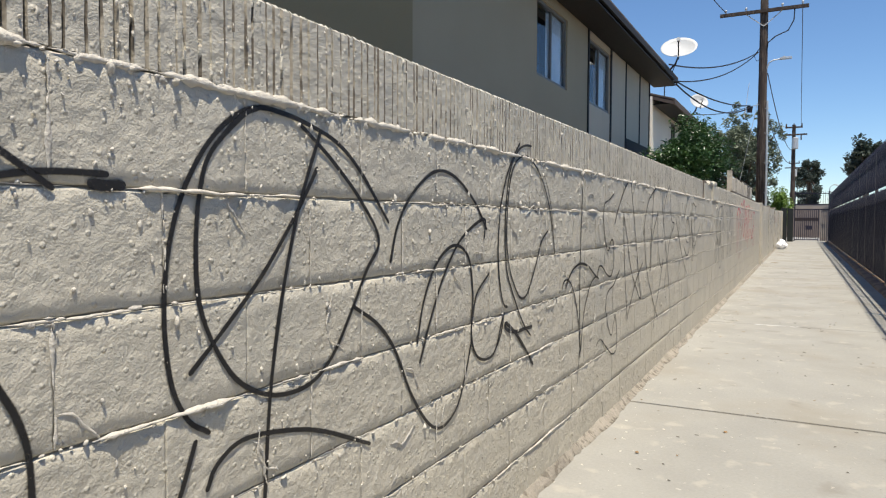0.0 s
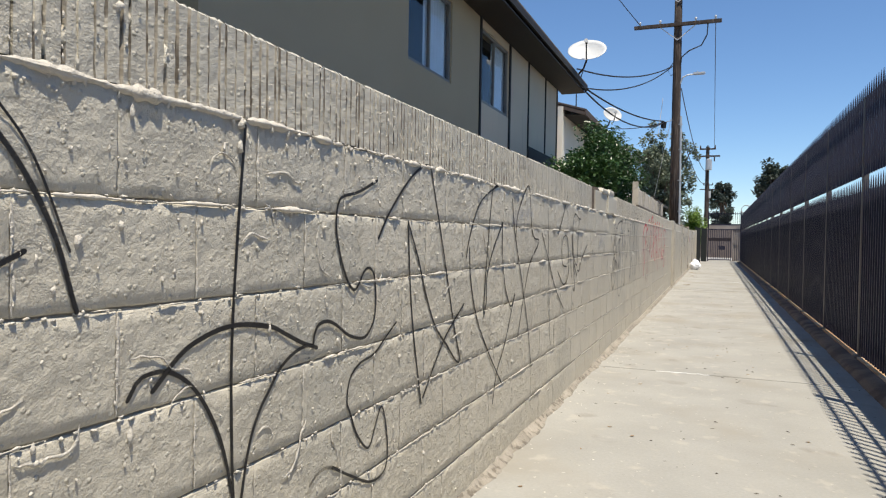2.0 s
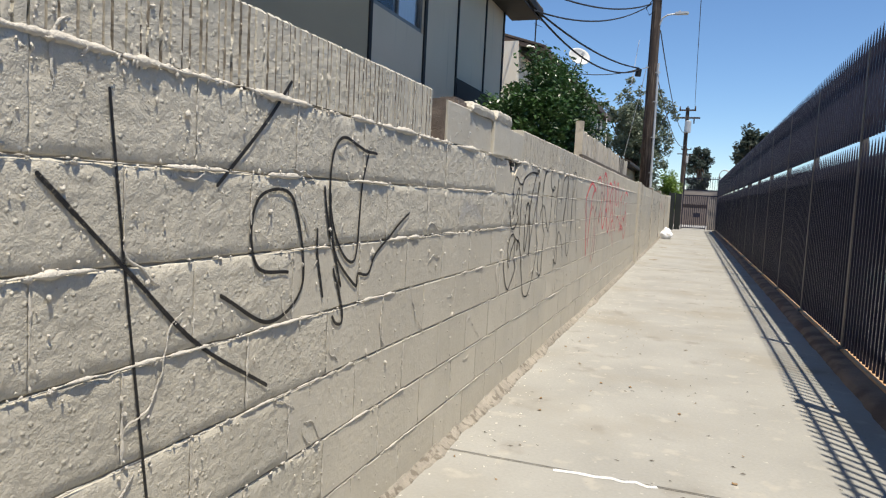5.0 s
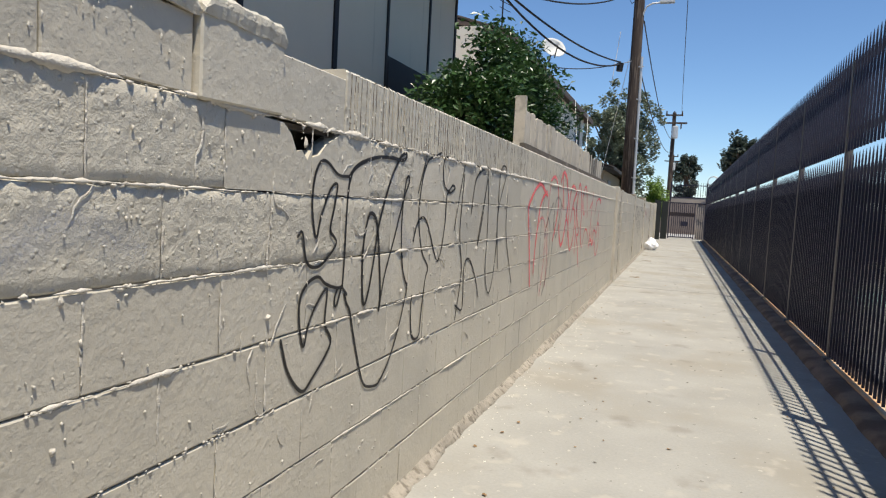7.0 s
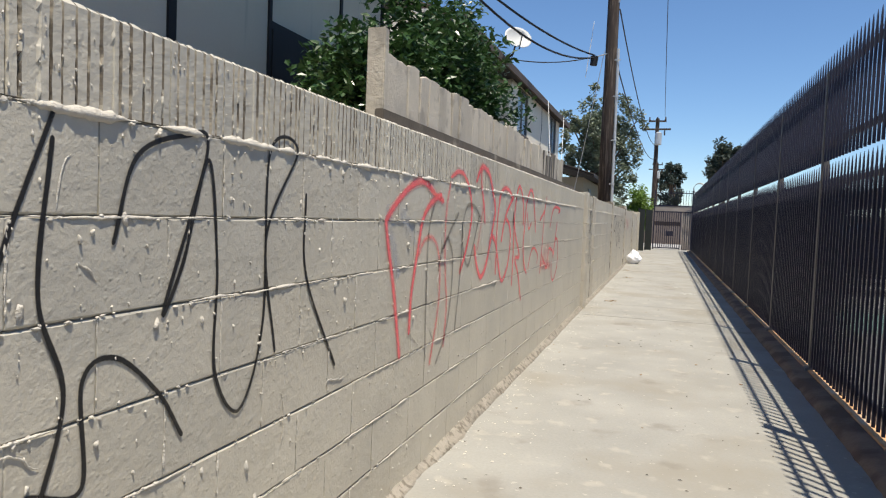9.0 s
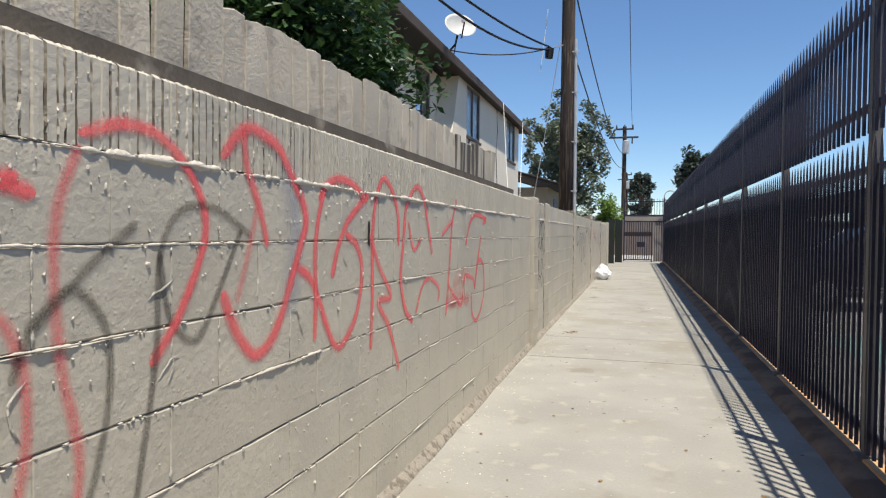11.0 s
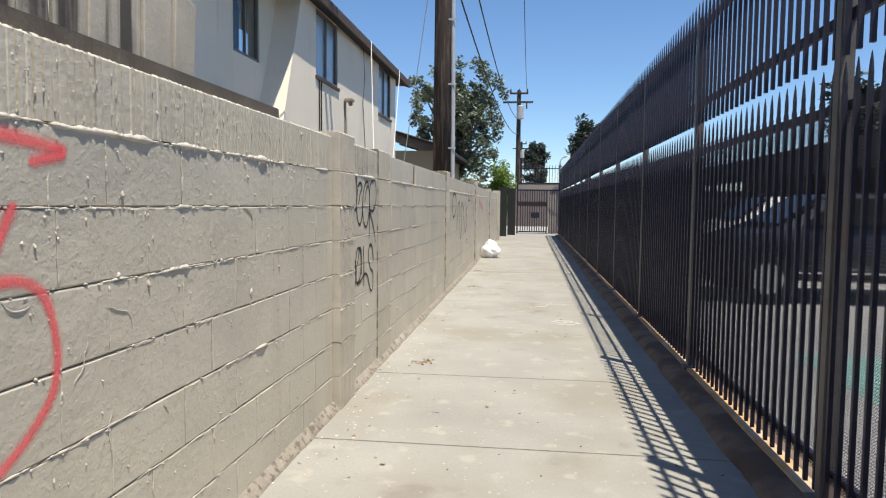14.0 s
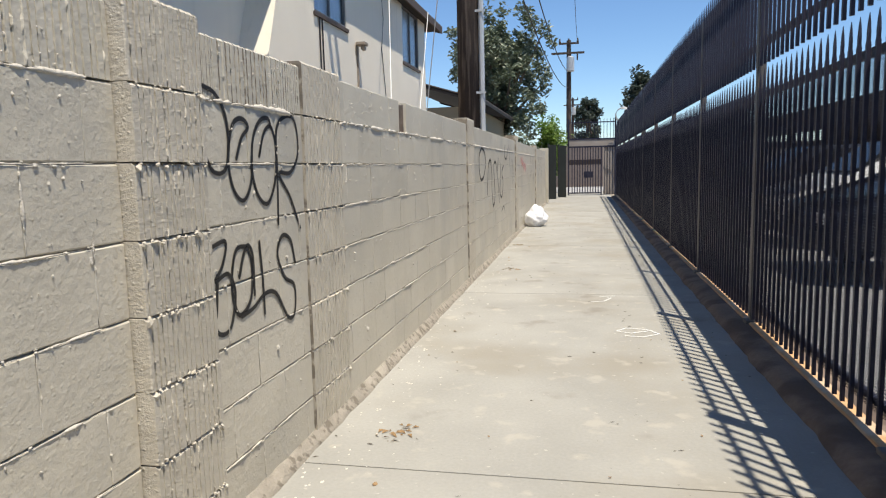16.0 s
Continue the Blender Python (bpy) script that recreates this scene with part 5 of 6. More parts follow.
for k in range(11):
    part("bar", boxes((-0.243 + k * 0.1, -0.207 + k * 0.1, -0.01, 0.01, 0.08, 1.86)), M_IRON, gate)
for k in range(4):
    part("bar", boxes((1.0 + k * 0.1, 1.026 + k * 0.1, -0.01, 0.01, 0.03, 1.86)), M_IRON, gate)
for k in range(14):
    bm = boxes((-0.23 + k * 0.12, -0.212 + k * 0.12, -0.009, 0.009, 2.16, 2.93))
    part("spike", bm, M_IRON, gate)
# Dark brown band across the leaf, just behind its bars.
part("dark_band", boxes((-0.33, 0.86, 0.011, 0.03, 1.18, 1.38)), M_BROWNBLDG, gate, "dark brown band behind the bars")
part("lock_plate", boxes((0.22, 0.58, -0.012, 0.012, 0.68, 0.92), (0.3, 0.36, -0.03, -0.012, 0.76, 0.84), bevel=0.004), M_IRON, gate)
part("side_panel", boxes((1.0, 1.375, 0.012, 0.03, 0.02, 1.84)), M_TAN, gate, "pale tan sheet beside the gate leaf")
coil = [(1.66 + 0.26 * math.cos(a * 0.35), -0.75 + 0.011 * a, 3.02 + 0.26 * math.sin(a * 0.35)) for a in range(90)]
part("razor_coil", tube(bmesh.new(), coil, 0.011, 4), M_GALV, gate, "loose coil of grey security wire")
part("coil_bracket", tube(bmesh.new(), [(1.41, 0, 2.9), (1.55, -0.2, 2.86), (1.66, -0.3, 2.775)], 0.014, 5), M_IRON, gate)
part("side_post", boxes((0.96, 1.0, -0.02, 0.02, 0, 1.86)), M_TAN, gate)
for x0, x1, y in ((-1.02, -0.72, 37.6), (-0.72, -0.41, 38.9)):
    whole("sheet_panel", boxes((x0, x1, y, y + 0.05, 0, 1.9), (x0, x0 + 0.06, y - 0.02, y + 0.07, 0, 1.95), bevel=0.004), M_GREENSHEET, "tall black metal sheet panel beside the gate", "panel", "black sheet panels")
whole("street_wall", boxes((-30, 30, 51.5, 51.8, -0.05, 2.15)), M_STREETWALL, "brown block wall across the street", "wall", kind="structure")

# ---- houses ----


def window(house, x, y0, y1, z0, z1, curtain, split=0.5, fw=0.05):
    w = part("window", boxes((x - 0.02, x + 0.035, y0, y1, z1 - fw, z1), (x - 0.02, x + 0.035, y0, y1, z0, z0 + fw), (x - 0.02, x + 0.035, y0, y0 + fw, z0 + fw, z1 - fw),
                             (x - 0.02, x + 0.035, y1 - fw, y1, z0 + fw, z1 - fw), (x - 0.01, x + 0.03, y0 + (y1 - y0) * split - 0.02, y0 + (y1 - y0) * split + 0.02, z0 + fw, z1 - fw)), M_FRAME, house, "bronze sliding window")
    part("pane", boxes((x - 0.003, x, y0 + fw, y1 - fw, z0 + fw, z1 - fw)), M_GLASS, w).visible_shadow = False
    # Added near-black sheet behind the pane in place of an unlit room.
    part("room_shade_sheet", boxes((x - 0.32, x - 0.30, y0, y1, z0, z1)), M_DARK, w, "near-black sheet standing in for the room's shade")
    if curtain:
        bm = bmesh.new()
        a, b = curtain
        n = 40
        r0, r1 = [], []
        for i in range(n + 1):
            y = y0 + (y1 - y0) * (a + (b - a) * i / n)
            xx = x - 0.045 + 0.018 * math.sin(i * 1.3)
            r0.append(bm.verts.new((xx, y, z0 + 0.03)))
            r1.append(bm.verts.new((xx, y, z1 - 0.03)))
        for i in range(n):
            bm.faces.new((r0[i], r0[i + 1], r1[i + 1], r1[i]))
        part("curtain", bm, M_CURTAIN, w, "pale hanging curtain", smooth=True)


def wall_with_holes(x0, x1, y0, y1, z0, z1, holes):
    """A wall slab with window openings right through it; holes are (y0, y1, z0, z1)."""
    ys, zs = sorted({y0, y1, *[h[0] for h in holes], *[h[1] for h in holes]}), sorted({z0, z1, *[h[2] for h in holes], *[h[3] for h in holes]})
    solid = {(i, j) for i in range(len(ys) - 1) for j in range(len(zs) - 1)
             if not any(h[0] <= ys[i] < h[1] and h[2] <= zs[j] < h[3] for h in holes)}
    bm, v = bmesh.new(), {}

    def at(k, i, j):
        if (k, i, j) not in v:
            v[k, i, j] = bm.verts.new(((x0, x1)[k], ys[i], zs[j]))
        return v[k, i, j]
    for i, j in solid:
        for k in (0, 1):
            bm.faces.new([at(k, i, j), at(k, i + 1, j), at(k, i + 1, j + 1), at(k, i, j + 1)])
        for (a, b), nb in ((((i, j), (i + 1, j)), (i, j - 1)), (((i, j + 1), (i + 1, j + 1)), (i, j + 1)), (((i, j), (i, j + 1)), (i - 1, j)), (((i + 1, j), (i + 1, j + 1)), (i + 1, j))):
            if nb not in solid:
                bm.faces.new([at(0, *a), at(0, *b), at(1, *b), at(1, *a)])
    return bm


def roof(house, xe, ze, y0, y1, depth, slope, thick=0.12, mat=None, edge=None):
    """A low-pitched roof rising away from the alley, with a dark fascia along the eave and rakes."""
    zr = ze + depth * slope
    bm = bmesh.new()
    v = [bm.verts.new(c) for c in ((xe, y0, ze), (xe, y1, ze), (xe - depth, y1, zr), (xe - depth, y0, zr), (xe, y0, ze - 0.03), (xe, y1, ze - 0.03), (xe - depth, y1, zr - 0.03), (xe - depth, y0, zr - 0.03))]
    for f in ((0, 1, 2, 3), (7, 6, 5, 4), (0, 4, 5, 1), (2, 6, 7, 3), (1, 5, 6, 2), (0, 3, 7, 4)):
        bm.faces.new([v[i] for i in f])
    part("roof", bm, mat or M_SHINGLE, house)
    part("fascia", boxes((xe - 0.04, xe, y0, y1, ze - 0.03 - thick, ze - 0.031)), edge or M_TRIM, house)
    bm = bmesh.new()
    v = [bm.verts.new(c) for c in ((xe - 0.04, y0, ze - 0.05), (xe - 0.04, y1, ze - 0.05), (xe - depth, y1, zr - 0.05), (xe - depth, y0, zr - 0.05),
                                   (xe - 0.04, y0, ze - 0.08), (xe - 0.04, y1, ze - 0.08), (xe - depth, y1, zr - 0.08), (xe - depth, y0, zr - 0.08))]
    for f in ((0, 1, 2, 3), (7, 6, 5, 4), (0, 4, 5, 1), (2, 6, 7, 3), (1, 5, 6, 2), (0, 3, 7, 4)):
        bm.faces.new([v[i] for i in f])
    part("soffit", bm, M_TRIM, house)
    for yy in (y0 + 0.02, y1 - 0.02):
        bm = bmesh.new()
        v = [bm.verts.new((x, yy + d, z)) for d in (-0.02, 0.02) for x, z in ((xe - 0.04, ze - 0.03), (xe - 0.04, ze - 0.03 - thick), (xe - depth, zr - 0.03 - thick), (xe - depth, zr - 0.03))]
        for f in ((0, 1, 2, 3), (7, 6, 5, 4), (0, 4, 5, 1), (1, 5, 6, 2), (2, 6, 7, 3), (3, 7, 4, 0)):
            bm.faces.new([v[i] for i in f])
        part("rake_board", bm, edge or M_TRIM, house)


hx = -3.62
house_1 = thing("house", (hx - 4, 6, 0), "two-storey taupe stucco apartment house with dark eaves", "house", "apartment houses")
house_1.location = (0, 0, 0)
W1 = [(4.98, 6.5, 3.42, 4.62), (7.86, 9.46, 3.42, 4.66)]
part("wall", wall_with_holes(hx - 0.2, hx, 1.2, 7.8, 0, 5.3, [W1[0]]), M_STUCCO1, house_1)
part("wall", boxes((hx - 0.2, hx + 0.004, -1.13, 1.2, 0, 5.3)), M_STUCCO1B, house_1, "browner stucco bay")
part("wall", wall_with_holes(hx - 0.2, hx, 7.8, 13.65, 0, 5.3, [W1[1]]), M_PANEL, house_1, "painted plywood siding")
for d in ((hx - 8, hx - 0.2, 13.45, 13.65, 0, 5.3), (hx - 8, hx - 0.2, -1.13, -0.93, 0, 5.3), (hx - 8.2, hx - 8, -1.13, 13.65, 0, 5.3)):
    part("wall", boxes(d), M_STUCCO1, house_1)
window(house_1, hx - 0.06, *W1[0], (0.45, 1.0))
window(house_1, hx - 0.06, *W1[1], (0.5, 1.0), 0.5, 0.06)
for y, w in ((7.8, 0.07), (9.52, 0.09), (10.9, 0.05), (12.4, 0.05), (13.6, 0.07)):
    part("batten", boxes((hx, hx + 0.022, y - w / 2, y + w / 2, 1.2, 4.9)), M_TRIM, house_1)
part("trim_board", boxes((hx, hx + 0.02, 10.93, 13.56, 3.0, 3.08)), M_TRIM, house_1)
part("low_panel", boxes((hx, hx + 0.03, 10.93, 13.56, 1.2, 3.0)), M_TRIM, house_1, "dark brown lower panel")
roof(house_1, -3.0, 5.02, -1.6, 14.3, 5.0, 0.28)
part("level_soffit", boxes((hx, -3.045, -1.5, 14.2, 4.80, 4.83)), M_TRIM, house_1, "dark boarded soffit")
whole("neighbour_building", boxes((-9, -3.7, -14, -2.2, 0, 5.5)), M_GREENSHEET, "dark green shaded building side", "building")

house_2 = thing("house", (-8, 24, 0), "two-storey cream stucco house with brown eaves", "house", "apartment houses")
house_2.location = (0, 0, 0)
cx, ax = -3.8, -4.24
W2 = [(23.35, 24.8, 3.6, 4.85), (28.6, 30.15, 3.6, 4.88)]
WA = (20.75, 21.75, 3.5, 4.75)
part("wall", wall_with_holes(cx - 0.2, cx, 22.6, 30.85, 0, 5.1, W2), M_STUCCO2, house_2)
part("wing_wall", prism_x([(20.6, 0.0), (22.6, 0.0), (22.6, 4.95)], cx - 0.44, cx + 0.003), M_STUCCO2, house_2, "flared stucco wing wall")
part("wall", wall_with_holes(ax - 0.2, ax, 17.2, 22.6, 0, 5.1, [WA]), M_STUCCO2, house_2)
for d in ((-11, cx - 0.2, 30.65, 30.85, 0, 5.1), (-11, ax - 0.2, 17.2, 17.4, 0, 5.1), (-11.2, -11, 17.2, 30.85, 0, 5.1)):
    part("wall", boxes(d), M_STUCCO2, house_2)
for w in W2:
    window(house_2, cx - 0.05, *w, (0.0, 1.0), 0.5, 0.05)
    part("sill", boxes((cx, cx + 0.035, w[0] - 0.04, w[1] + 0.04, w[2] - 0.06, w[2])), M_FASCIA, house_2)
window(house_2, ax - 0.05, *WA, None, 0.5, 0.05)
roof(house_2, -3.56, 5.0, 17.3, 32.0, 5.0, 0.3, 0.15, None, M_FASCIA)
part("level_soffit", boxes((ax, -3.605, 17.4, 31.9, 4.86, 4.885)), M_TRIM, house_2, "dark boarded soffit")
for y in (23.5, 23.62):
    part("conduit", tube(bmesh.new(), [(cx + 0.02, y, 3.55), (cx + 0.02, y + 0.02, 1.2)], 0.012, 6), M_TRIM, house_2)
wl = part("wall_light", boxes((cx, cx + 0.03, 25.24, 25.36, 3.22, 3.42), (cx + 0.02, cx + 0.2, 25.2, 25.4, 3.40, 3.46), (cx + 0.1, cx + 0.17, 25.24, 25.36, 3.32, 3.40), bevel=0.012), M_LAMPSHELL, house_2, "weathered metal wall light")
part("conduit", tube(bmesh.new(), [(cx + 0.02, 25.3, 3.24), (cx + 0.02, 25.31, 2.4), (cx + 0.02, 25.3, 1.5)], 0.022, 6), M_LAMPSHELL, wl)
part("cable", tube(bmesh.new(), [(cx + 0.02, 26.9, 4.9), (cx + 0.025, 27.0, 4.2), (cx + 0.02, 26.85, 3.6), (cx + 0.025, 27.05, 2.6), (cx + 0.02, 27.0, 1.8)], 0.009, 5), M_WIRE, house_2)

house_3 = thing("house", (-6, 40, 0), "low beige house with brown shingle roof behind the wall", "house", "apartment houses")
house_3.location = (0, 0, 0)
part("wall", boxes((-9, -3.4, 36, 36.2, 0, 3.2)), M_STUCCO1, house_3)
part("wall", boxes((-3.6, -3.4, 36.2, 47, 0, 3.2)), M_STUCCO1, house_3)
roof(house_3, -2.9, 3.35, 35.5, 47.5, 4, 0.3)
part("window", boxes((-3.41, -3.36, 38, 39.2, 1.9, 2.8)), M_FRAME, house_3)

# ---- board fence on the wall ----
board_fence = thing("board_fence", (WX - 0.15, 10, 1.63), "short weathered board fence standing along the wall's top", "fence")
board_fence.location = (0, 0, 0)
bx = WX - 0.135
y = 7.84
while y < 13.35:
    w = rng.uniform(0.12, 0.19)
    gap = rng.uniform(0.004, 0.010) if y < 11 else rng.uniform(0.004, 0.016)
    zt = 1.975 + rng.uniform(-0.012, 0.012) + (rng.uniform(-0.05, 0.02) if y > 11.5 else 0)
    lean = rng.uniform(-0.02, 0.02) if y > 11 else 0.0
    h = zt - 1.66
    bm = prism_x([(0.004, 0), (w - gap, 0), (w - gap + lean, h - rng.uniform(0, 0.012)), (w * 0.5 + lean, h), (0.004 + lean, h - rng.uniform(0, 0.015))], -0.009, 0.009)
    bmesh.ops.bevel(bm, geom=bm.edges[:], offset=rng.uniform(0.002, 0.005), segments=1, affect='EDGES')
    ob = part("board", bm, M_BOARDMOULD if y > 11.9 else M_BOARD, board_fence)
    ob.location = (bx + rng.uniform(-0.007, 0.003), y, 1.655)
    ob.rotation_euler = (0, rng.uniform(-0.03, 0.03), 0)
    y += w
part("rail", boxes((bx + 0.012, bx + 0.055, 7.75, 14.15, 1.63, 1.695), bevel=0.004), M_RAIL, board_fence, "dark weathered bottom rail")
part("post", boxes((bx - 0.05, bx + 0.035, 7.79, 7.835, 0.0, 2.05), bevel=0.004), M_BOARD, board_fence)
part("post", boxes((bx - 0.08, bx - 0.012, 10.4, 10.48, 0.0, 1.9)), M_BOARD, board_fence)

# ---- dishes ----


def dish(at, yaw, tilt, size, foot):
    d = thing("satellite_dish", at, "grey satellite dish on a bent mast at the roof edge", "satellite dish", "satellite dishes")
    bm = bmesh.new()
    n, rings = 28, 6
    m = Matrix.Rotation(radians(yaw), 4, 'Z') @ Matrix.Rotation(radians(tilt), 4, 'X')
    prev = [bm.verts.new(m @ Vector((0, 0.0, 0)))]
    for j in range(1, rings + 1):
        r = j / rings
        cur = [bm.verts.new(m @ Vector((size * r * math.cos(2 * math.pi * k / n), -0.28 * size * r * r, size * 0.9 * r * math.sin(2 * math.pi * k / n)))) for k in range(n)]
        for k in range(n):
            if j == 1:
                bm.faces.new((prev[0], cur[k], cur[(k + 1) % n]))
            else:
                bm.faces.new((prev[k], cur[k], cur[(k + 1) % n], prev[(k + 1) % n]))
        prev = cur
    ob = part("reflector", bm, M_DISH, d, smooth=True)
    sol = ob.modifiers.new("thick", 'SOLIDIFY')
    sol.thickness = 0.008
    tip = m @ Vector((0, -size * 1.0, -size * 0.25))
    part("feed_arm", tube(bmesh.new(), [m @ Vector((0, -0.02, -size * 0.85)), tip], 0.016, 6), M_TRIM, d)
    part("feed_horn", tube(bmesh.new(), [tip + Vector((0, -0.03, -0.01)), tip + (m @ Vector((0, 0.10, 0.05)))], [0.045, 0.035], 10), M_DISH, d)
    f = Vector(foot) - Vector(at)
    back = m @ Vector((0, 0.06, -size * 0.1))
    part("mast", tube(bmesh.new(), [m @ Vector((0, 0.0, 0)), back, Vector((f.x * 0.4, f.y * 0.4 + 0.04, f.z * 0.75)), f], 0.022, 8), M_TRIM, d)
    part("brace", tube(bmesh.new(), [back, Vector((f.x, f.y + 0.35, f.z))], 0.012, 6), M_TRIM, d)


dish((-2.72, 12.6, 5.33), 6, -42, 0.43, (-3.02, 13.1, 5.0))
dish((-3.3, 20.6, 5.34), 35, -28, 0.33, (-3.58, 20.9, 4.98))
mast = thing("antenna", (-4.0, 18.0, 5.1), "thin roof antenna mast with short crossbars", "antenna")
part("mast", tube(bmesh.new(), [(0, 0, 0), (0, 0, 0.8)], 0.018, 6), M_WIRE, mast)
for z in (0.55, 0.7):
    part("crossbar", tube(bmesh.new(), [(0.0, -0.25, z), (0.1, 0.3, z + 0.03)], 0.008, 5), M_WIRE, mast)

# ---- poles and wires ----


def cable(name, a, b, sag, r, mat, label, group="overhead cables"):
    a, b = Vector(a), Vector(b)
    pts = [a.lerp(b, i / 16) - Vector((0, 0, sag * 4 * (i / 16) * (1 - i / 16))) for i in range(17)]
    return whole(name, tube(bmesh.new(), pts, r, 5), mat, label, "cable", group)


PX, PY = -1.36, 22.9
pole = thing("utility_pole", (PX, PY, 0), "tall dark creosoted wooden utility pole with crossarms", "utility pole", "utility poles")
part("shaft", tube(bmesh.new(), [(0, 0, 0), (0, 0, 4), (0, 0, 8), (0, 0, 12.5)], [0.17, 0.155, 0.14, 0.115], 16), M_POLE, pole, smooth=True)
for z in (8.85, 10.2):
    arm = part("crossarm", boxes((-1.5, 1.45, -0.22, -0.11, z - 0.06, z + 0.06), bevel=0.006), M_POLE, pole)
    for sx in (-1, 1):
        part("brace", tube(bmesh.new(), [(sx * 0.6, -0.15, z - 0.05), (0, -0.15, z - 0.55)], 0.018, 5), M_GALV, arm)
    for x in (-1.3, -0.6, 0.6, 1.25):
        part("insulator", tube(bmesh.new(), [(x, -0.165, z + 0.06), (x, -0.165, z + 0.16), (x, -0.165, z + 0.2)], [0.02, 0.045, 0.03], 8), M_GALV, arm)
part("conduit", tube(bmesh.new(), [(0.2, -0.06, 0), (0.19, -0.06, 3.2), (0.17, -0.05, 5.6)], 0.04, 8), M_GALV, pole, "grey riser conduit")
for z in (2.2, 3.3, 4.4, 5.3):
    part("strap", boxes((-0.02, 0.25, -0.11, -0.1, z, z + 0.03)), M_GALV, pole)
light = part("street_light_arm", tube(bmesh.new(), [(0.12, -0.05, 6.75), (0.2, -0.05, 6.98), (0.35, -0.05, 7.06), (0.62, -0.05, 7.08)], 0.025, 6), M_GALV, pole)
part("lamp_head", boxes((0.55, 0.95, -0.12, 0.02, 7.05, 7.13), (0.66, 0.72, -0.08, -0.02, 7.13, 7.18), bevel=0.015), M_GALV, light, "flat grey lamp head")
part("loop_wire", tube(bmesh.new(), [(1.0, -0.16, 8.78), (0.98, -0.16, 8.4), (0.8, -0.15, 8.05), (0.4, -0.13, 7.9), (0.15, -0.1, 7.7), (0.12, -0.1, 7.4)], 0.022, 6), M_WIRE, pole)
part("splice_box", tube(bmesh.new(), [(-0.42, -0.1, 5.2), (-0.40, -0.1, 5.42)], [0.09, 0.10], 10), M_WIRE, pole, "black cable splice ball")
part("bracket", tube(bmesh.new(), [(-0.42, -0.1, 5.4), (0, -0.1, 5.5)], 0.015, 5), M_GALV, pole)
part("drop_coil", tube(bmesh.new(), [(-0.14, -0.12, 7.5), (-0.3, -0.15, 7.25), (-0.2, -0.15, 7.05), (-0.05, -0.15, 7.15)], 0.014, 5), M_WIRE, pole)
P = Vector((PX, PY, 0))
E1 = Vector((-3.02, 14.1, 4.9))
cable("cable", P + Vector((-.15, -.1, 7.4)), (-3.02, 13.0, 5.12), 0.28, 0.020, M_WIRE, "thick twisted service drop cable")
cable("cable", P + Vector((-.15, -.1, 7.4)), E1 + Vector((0, -.6, -.1)), 0.35, 0.018, M_WIRE, "service drop cable to the house eave")
cable("cable", P + Vector((-.4, -.1, 5.45)), E1, 0.2, 0.022, M_WIRE, "black cable between house eave and pole")
cable("cable", P + Vector((-.4, -.1, 5.4)), E1 + Vector((0.02, -.1, -.1)), 0.45, 0.022, M_WIRE, "black cable between house eave and pole")
cable("cable", P + Vector((-.4, -.1, 5.42)), (-3.57, 20.9, 5.0), 0.12, 0.014, M_WIRE, "thin cable from dish to pole")
cable("cable", P + Vector((-1.3, -.16, 8.95)), (-6.5, -8, 10.8), 0.5, 0.015, M_WIRE, "power line over the houses")
cable("cable", P + Vector((0.16, 0, 6.6)), (-0.72, 60, 7.3), 1.0, 0.018, M_WIRE, "telephone line along the alley")
cable("cable", P + Vector((0.1, 0, 5.4)), (-0.75, 60, 6.3), 0.9, 0.018, M_WIRE, "telephone line along the alley")
cable("cable", P + Vector((1.25, 0, 9.0)), (-0.2, 60, 9.2), 0.9, 0.014, M_WIRE, "power line along the alley")
cable("cord", P + Vector((-.16, -.1, 5.55)), (-2.45, 24.6, 1.5), 0.05, 0.008, M_ROPE, "white guy cord tied to the pole")
cable("cord", P + Vector((-.45, -.1, 6.3)), P + Vector((-.6, -.12, 4.9)), 0.0, 0.009, M_ROPE, "white cord hanging by the pole")
cable("cord", (-3.55, 26.7, 5.0), (-2.9, 24.3, 1.6), 0.05, 0.008, M_ROPE, "white cord slung from the eave")
cable("cord", (-3.55, 30.2, 5.0), (-3.1, 27.0, 2.0), 0.05, 0.008, M_ROPE, "white cord slung from the eave")

far_pole = thing("utility_pole", (-0.75, 60, 0), "distant utility pole with two crossarms and transformer", "utility pole", "utility poles")
part("shaft", tube(bmesh.new(), [(0, 0, 0), (0, 0, 9.3)], [0.19, 0.14], 10), M_POLE, far_pole)
part("crossarm", boxes((-1.12, 1.0, -0.2, -0.1, 8.4, 8.53)), M_POLE, far_pole)
part("crossarm", boxes((-0.65, 0.65, -0.2, -0.1, 9.02, 9.14)), M_POLE, far_pole)
part("transformer", tube(bmesh.new(), [(0.12, -0.38, 7.25), (0.12, -0.38, 7.3), (0.12, -0.38, 8.15), (0.12, -0.38, 8.22)], [0.2, 0.24, 0.24, 0.12], 14), M_GALV, far_pole)
part("bracket", tube(bmesh.new(), [(0.55, -0.15, 8.4), (0.55, -0.15, 8.0)], 0.05, 6), M_POLE, far_pole)
for x in (-0.58, 0, 0.58):
    part("insulator", tube(bmesh.new(), [(x, -0.15, 9.14), (x, -0.15, 9.4)], [0.07, 0.04], 6), M_POLE, far_pole)
third = copy_thing(far_pole, pose(-1.1, 100, 0))

# ---- plants ----


